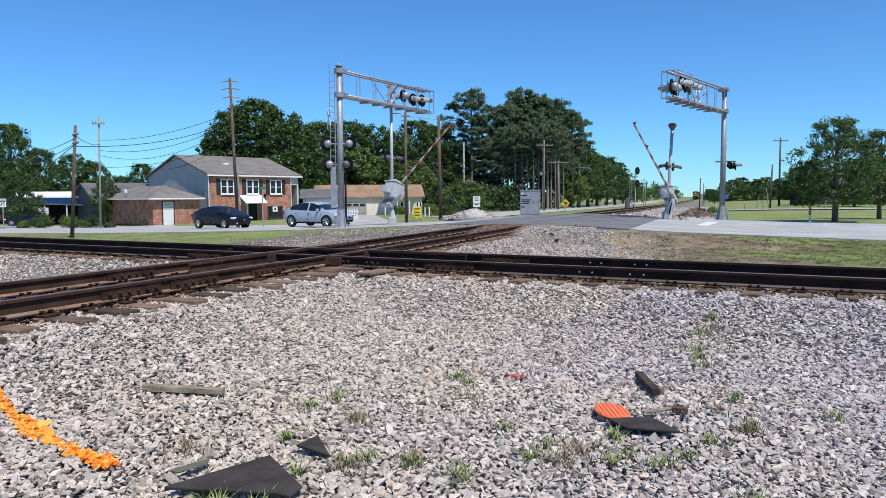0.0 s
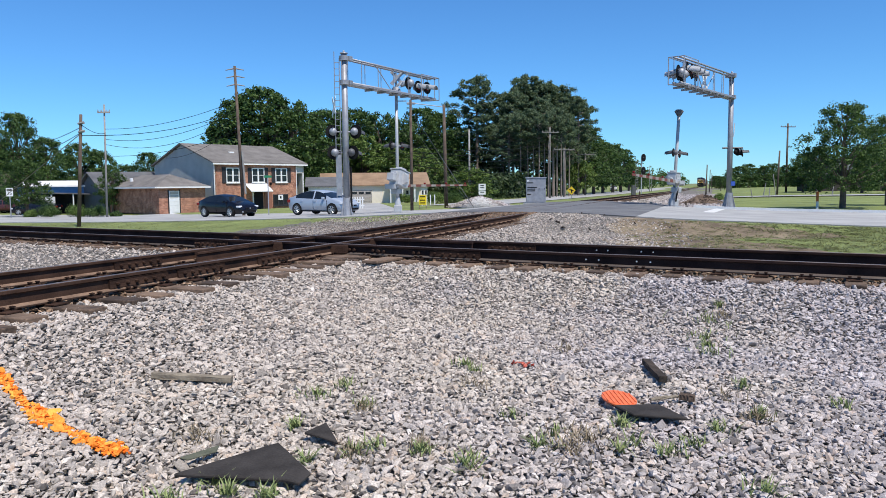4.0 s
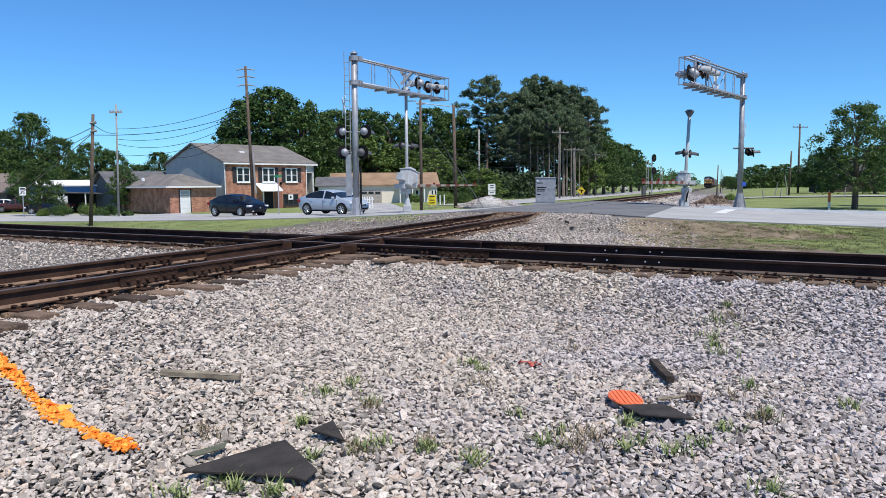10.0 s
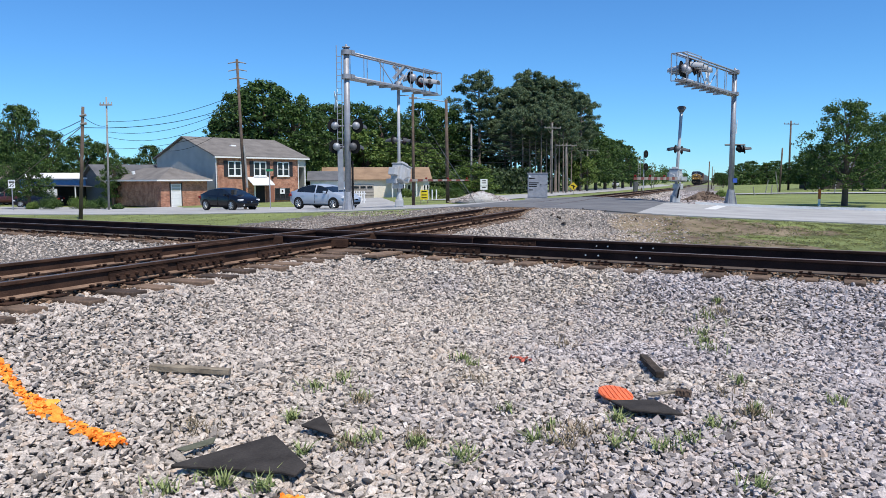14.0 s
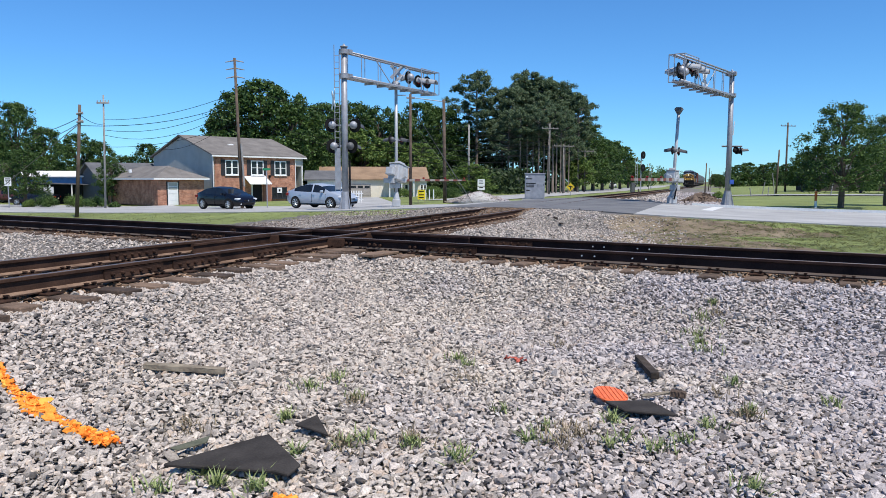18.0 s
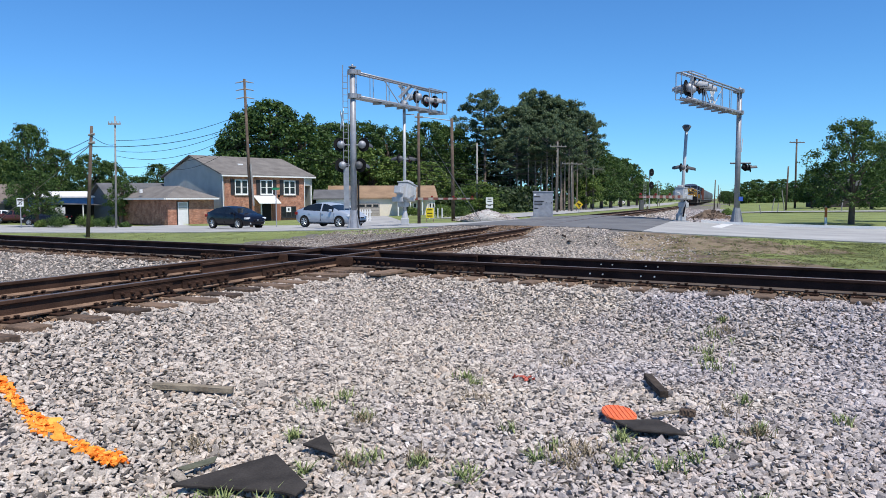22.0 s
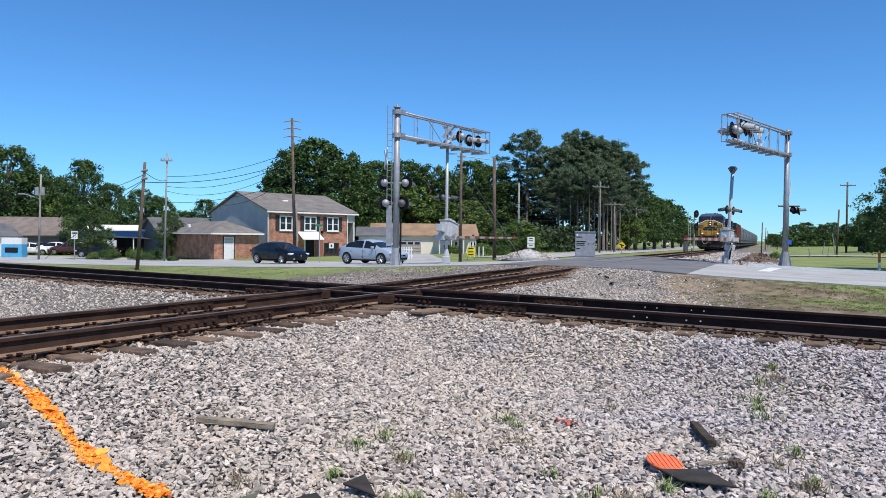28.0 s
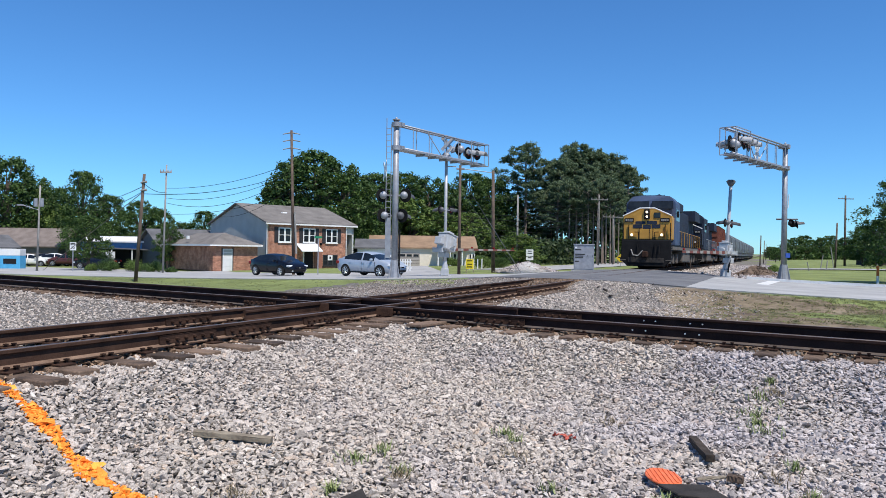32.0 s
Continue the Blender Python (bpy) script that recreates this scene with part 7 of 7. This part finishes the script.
def locomotive(label, nose, cabm, hood, lit=True):
    t = thing("locomotive", pose(0, 0, 0, 0, 0, A1 - 90), label, "locomotive", "locomotives")
    truck(t, 2.6, 3, M_TRUCK)
    truck(t, 15.0, 3, M_TRUCK)
    part("frame", B(-1.52, 0.45, 1.15, 1.52, 21.8, 1.5, bevel=0.03), M_BLACK, t, "dark walkway frame")
    for sx in (-1, 1):
        part("sill_stripe", B(sx * 1.52, 1.0, 1.22, sx * 1.53, 21.0, 1.42), M_TRUCK, t, "dusty grey sill stripe")
    part("fuel_tank", B(-1.4, 8.3, 0.35, 1.4, 13.2, 1.15, bevel=0.12), M_TRUCK, t, "grey fuel tank")
    bm = prism([(-1.5, 1.8), (-1.55, 0.55), (-1.15, 0.14), (1.15, 0.14), (1.55, 0.55), (1.5, 1.8)], 0.25, 0.5)
    bmesh.ops.bevel(bm, geom=list(bm.edges), offset=0.03, segments=1, affect="EDGES")
    part("pilot", bm, M_BLACK, t, "black snowplow pilot")
    part("coupler", B(-0.16, -0.35, 0.72, 0.16, 0.3, 1.08, bevel=0.05), M_RUST, t)
    bm = bmesh.new()
    pts = [(-0.9, 0.2, 1.2), (-0.75, 0.05, 0.85), (-0.45, 0.0, 0.8), (-0.15, 0.05, 1.15)]
    for a, b in zip(pts, pts[1:]):
        rod(bm, a, b, 0.035, seg=6)
    part("air_hose", bm, M_GREYPOLE, t, "pale looped air hose")
    bm = bmesh.new()
    for sx in (-1, 1):
        for k in range(4):
            box(bm, sx * 1.25, 0.3 + 0.07 * k, 0.45 + 0.25 * k, sx * 1.55, 0.55 + 0.07 * k, 0.49 + 0.25 * k)
    part("steps", bm, M_TRUCK, t)
    nose_p = [(-1.5, 1.5), (1.5, 1.5), (1.5, 2.9), (0.45, 3.34), (-0.45, 3.34), (-1.5, 2.9)]
    bm = prism(nose_p, 0.62, 2.3)
    bmesh.ops.bevel(bm, geom=list(bm.edges), offset=0.07, segments=2, affect="EDGES")
    no = part("nose", bm, nose, t, "weathered yellow nose")
    no.matrix_basis = Matrix.Translation((0, 0, 0.133)) @ Matrix.Diagonal((1, 1, 1.098, 1))
    bm = bmesh.new()
    for (ax, az), (bx_, bz) in zip(nose_p[2:5], nose_p[3:6]):
        rod(bm, (ax, 0.62, az + 0.02), (bx_, 0.62, bz + 0.02), 0.035, seg=6)
    part("nose_edge", bm, M_WHITE, no, "white nose edge stripe")
    # emblem as plain dark blue blocks
    for x0, x1, z0, z1 in ((-0.86, -0.3, 2.2, 2.42), (-0.24, 0.24, 2.16, 2.4), (0.3, 0.82, 2.2, 2.42), (-0.7, -0.1, 2.45, 2.6), (0.0, 0.62, 2.44, 2.62)):
        part("emblem_block", B(x0, 0.6, z0, x1, 0.617, z1), M_LOCOBLUE, no, "dark blue emblem block")
    for sx in (-1, 1):
        part("number_board", B(sx * 0.82, 0.57, 2.55, sx * 1.38, 0.618, 2.78), M_BLACK, no, "black number board")
        for k in range(4):
            part("number_bar", B(sx * 1.1 - 0.22 + 0.12 * k, 0.562, 2.6, sx * 1.1 - 0.15 + 0.12 * k, 0.569, 2.73), M_GREYPOLE, no, "dull number mark")
        dl = part("ditch_light", R((sx * 0.92, 0.5, 1.82), (sx * 0.92, 0.62, 1.82), 0.13, seg=16), nose, no, "round ditch light housing")
        part("lamp", R((sx * 0.92, 0.48, 1.82), (sx * 0.92, 0.5, 1.82), 0.08, seg=14), M_HEADLIGHT if lit else M_LENS, dl, "lit headlamp")
    part("nose_window", B(0.42, 0.59, 2.78, 0.82, 0.617, 3.1, bevel=0.03), M_GLASS, no)
    part("nose_door", B(-0.45, 0.6, 1.6, 0.35, 0.613, 2.15), nose, no, "recessed nose door")
    for x in (-0.47, 0.15, 0.37):
        part("door_gap", B(x - 0.02, 0.596, 1.55, x + 0.02, 0.618, 2.2), M_BLACK, no, "dark door gap")
    for sx in (-1, 1):
        part("ditch_bracket", B(sx * 1.12 - 0.02, 0.52, 1.6, sx * 1.12 + 0.02, 0.58, 2.4), M_BLACK, no, "black grab iron")
        part("corner_post", R((sx * 1.46, 0.45, 1.3), (sx * 1.46, 0.45, 2.5), 0.03, seg=6), M_BLACK, no, "black corner handrail")
        for k in range(5):
            part("step_edge", B(sx * 1.2, 0.24 + 0.03 * k, 0.35 + 0.24 * k, sx * 1.56, 0.3 + 0.03 * k, 0.39 + 0.24 * k), M_TRUCK, no, "worn pale step edge")
    part("walkway_rail", B(-1.5, 0.36, 1.42, 1.5, 0.45, 1.55), M_BLACK, no, "dark front walkway edge")
    # Added dark plate that imitates the shadow low on the plow.
    part("plow_shade_plate", B(-1.1, 0.2, 0.22, 1.1, 0.25, 0.5, bevel=0.02), M_DARK, no, "dark plate standing in for shade on the plow")
    for x in (-0.5, 0.55, 0.8):
        part("air_pipe", R((x, 0.2, 1.25), (x + 0.05, 0.1, 0.75), 0.03, seg=6), M_BLACK, no, "black brake hose")
    hc = part("headlight_case", B(-0.17, 0.5, 2.72, 0.17, 0.62, 3.3, bevel=0.03), M_BLACK, no)
    for z_ in (2.86, 3.13):
        part("lamp", R((0, 0.48, z_), (0, 0.5, z_), 0.072, seg=14), M_HEADLIGHT if lit else M_LENS, hc, "lit headlamp")
    bm = bmesh.new()
    for sx in (-1, 1):
        for yy in (0.5,):
            rod(bm, (sx * 1.45, yy, 1.5), (sx * 1.45, yy, 2.5), 0.025, seg=5)
            rod(bm, (sx * 0.5, yy, 1.5), (sx * 0.5, yy, 2.3), 0.025, seg=5)
            rod(bm, (sx * 0.5, yy, 2.3), (sx * 0.75, yy, 2.3), 0.025, seg=5)
    part("grab_rails", bm, M_BLACK, t)
    # cab
    cabp = [(-1.55, 1.5), (1.55, 1.5), (1.55, 4.25), (1.2, 4.68), (0.6, 4.76), (-0.6, 4.76), (-1.2, 4.68), (-1.55, 4.25)]
    bm = prism(cabp, 1.75, 4.7)
    for v in bm.verts:
        if v.co.y < 2 and v.co.z > 3.6:
            v.co.y += 0.45 * (v.co.z - 3.2) / 1.4
    bmesh.ops.bevel(bm, geom=list(bm.edges), offset=0.05, segments=2, affect="EDGES")
    cb = part("cab", bm, cabm, t, "grey-blue operator cab")
    for sx in (-1, 1):
        bm = bmesh.new()
        vs = [bm.verts.new(p) for p in ((sx * 0.09, 1.97, 3.86), (sx * 1.44, 1.97, 3.86), (sx * 1.4, 2.09, 4.36), (sx * 0.09, 2.09, 4.36))]
        f = bm.faces.new(vs)
        r = bmesh.ops.extrude_face_region(bm, geom=[f])
        bmesh.ops.translate(bm, vec=(0, -0.09, 0.0), verts=[v for v in r["geom"] if isinstance(v, bmesh.types.BMVert)])
        bmesh.ops.recalc_face_normals(bm, faces=bm.faces)
        part("windscreen", bm, M_GLASS, cb, "dark cab windscreen")
        for y0 in (2.5, 3.5):
            part("side_window", B(sx * 1.53, y0, 3.1, sx * 1.565, y0 + 0.8, 3.85), M_GLASS, cb)
        part("mirror", B(sx * 1.6, 2.3, 3.3, sx * 1.75, 2.36, 3.7), M_BLACK, cb)
    part("horn", R((0.1, 2.8, 4.7), (0.5, 2.5, 4.76), 0.05, 0.09, seg=8), M_BLACK, cb)
    bm = bmesh.new()
    for x in (-0.7, -0.2, 0.7):
        rod(bm, (x, 3.2, 4.6), (x, 3.2, 4.85), 0.03, seg=5)
    rod(bm, (-0.7, 3.2, 4.72), (0.7, 3.2, 4.72), 0.03, seg=5)
    part("antennas", bm, M_BLACK, cb)
    # long hood
    bm = B(-0.95, 4.7, 1.5, 0.95, 20.8, 4.2, bevel=0.12)
    ho = part("long_hood", bm, hood, t, "dark blue engine hood")
    part("hood_panel", B(-0.98, 5.2, 2.2, 0.98, 9.0, 3.9), M_LOCOYELLOW if nose == M_LOCOYELLOW else hood, ho, "yellow hood panel")
    part("radiator_wing", prism([(-1.5, 3.7), (1.5, 3.7), (1.45, 4.55), (-1.45, 4.55)], 16.5, 20.6), hood, ho)
    part("exhaust_stack", B(-0.4, 11.0, 4.2, 0.4, 12.0, 4.5, bevel=0.05), M_BLACK, ho)
    part("dynamic_brake", B(-1.4, 5.0, 3.9, 1.4, 8.2, 4.5, bevel=0.06), hood, ho)
    for k in range(9):
        for sx in (-1, 1):
            part("hood_door", B(sx * 0.95, 9.4 + 0.78 * k, 1.8, sx * 0.975, 10.1 + 0.78 * k, 3.5), hood, ho)
    bm = bmesh.new()
    for sx in (-1, 1):
        rod(bm, (sx * 1.47, 4.9, 2.5), (sx * 1.47, 21.2, 2.5), 0.02, seg=5)
        for k in range(10):
            rod(bm, (sx * 1.47, 4.9 + 1.8 * k, 1.5), (sx * 1.47, 4.9 + 1.8 * k, 2.5), 0.02, seg=5)
    part("handrails", bm, M_STEEL if nose != M_LOCOYELLOW else M_LOCOYELLOW, t)
    return t


def boxcar(label):
    t = thing("boxcar", pose(0, 0, 0, 0, 0, A1 - 90), label, "freight car", "freight cars")
    truck(t, 1.2, 2, M_TRUCK)
    truck(t, 11.8, 2, M_TRUCK)
    part("body", B(-1.5, 0.3, 1.1, 1.5, 14.7, 4.5, bevel=0.04), M_BOXCAR, t)
    part("roof", prism([(-1.55, 4.5), (1.55, 4.5), (0, 4.75)], 0.25, 14.75), M_BOXCAR, t)
    for sx in (-1, 1):
        for k in range(17):
            part("side_rib", B(sx * 1.5, 0.5 + k * 0.86, 1.1, sx * 1.56, 0.62 + k * 0.86, 4.45), M_BOXCAR, t)
    for k in range(5):
        part("end_rib", B(-1.4, 0.22, 1.4 + 0.6 * k, 1.4, 0.3, 1.6 + 0.6 * k), M_BOXCAR, t)
    return t


def hopper(label):
    t = thing("covered_hopper", pose(0, 0, 0, 0, 0, A1 - 90), label, "freight car", "freight cars")
    truck(t, 1.2, 2, M_TRUCK)
    truck(t, 13.4, 2, M_TRUCK)
    prof = [(-0.6, 0.9), (0.6, 0.9), (1.45, 1.7), (1.58, 2.6), (1.5, 3.9), (1.1, 4.4), (0.5, 4.55), (-0.5, 4.55), (-1.1, 4.4), (-1.5, 3.9), (-1.58, 2.6), (-1.45, 1.7)]
    part("body", prism(prof, 1.6, 15.2), M_HOPPER, t, "curved grey hopper body")
    part("sill", B(-1.5, 0.2, 1.05, 1.5, 16.6, 1.3), M_HOPPER, t)
    for y in (0.5, 15.9):
        part("end_frame", B(-1.4, y, 1.3, 1.4, y + 0.12, 3.6), M_HOPPER, t)
    part("running_board", B(-0.75, 1.0, 4.6, 0.75, 15.8, 4.66), M_STEEL, t)
    for k in range(3):
        bm = bmesh.new()
        bmesh.ops.create_cone(bm, cap_ends=True, segments=4, radius1=0.5, radius2=1.5, depth=0.9)
        o = part("discharge_chute", bm, M_HOPPER, t)
        o.matrix_basis = pose(0, 4.4 + 4.1 * k, 0.85, 0, 0, 45)
    return t


train = [(locomotive("yellow-nosed freight locomotive with lit headlights", M_LOCOYELLOW, M_LOCOGREY, M_LOCOBLUE), 0.0),
         (locomotive("dark blue freight locomotive coupled behind the leader", M_LOCOBLUE, M_LOCOBLUE, M_LOCOBLUE, False), 22.6),
         (boxcar("rust-red ribbed boxcar behind the locomotives"), 45.2)]
first_hopper = hopper("grey covered hopper car in the train")
train.append((first_hopper, 60.6))
for k in range(1, 12):
    train.append((copy_thing(first_hopper, pose(0, 0, 0)), 60.6 + 17.2 * k))


# ---- movement ----
def motions():
    rows_l = ((0, 33), (0.5, 28), (1, 22.7), (1.5, 17), (2, 11.5), (2.5, 5.5), (3, 2), (3.5, 0.3), (4, 0), (32, 0))
    rows_r = ((0, 29), (0.5, 24), (1, 19.6), (1.5, 14), (2, 9.6), (2.5, 8), (3, 6.9), (3.5, 4.9), (4.5, 1.2), (5, 0), (32, 0))
    for arm, ang, lean, low, rows in ((ARM_L, road_rot, 0.0, 1.5, rows_l), (ARM_R, 144.4, 2.6, 1.37, rows_r)):
        walk(arm, [(t, pose(0, 0, 0, 0, -lean, 0) @ pose(0, 0, 0, 0, 0, ang) @ pose(-0.3, 0.1, low, a)) for t, a in rows])

    def at(s):
        p = C1 + T1 * s
        tilt = -math.degrees(math.atan(float(sag(s + 12) - sag(s)) / 12))
        return pose(p.x, p.y, -float(sag(s)), 0, 0, A1 - 90) @ pose(0, 0, 0, tilt)
    # distance of the leading locomotive along the track
    lead = [(t, (27.7 + 12.0 * (32 - t)) / T1.y) for t in range(0, 33, 2)]
    for ob, back in train:
        walk(ob, [(t, at(s + back)) for t, s in lead])


motions()
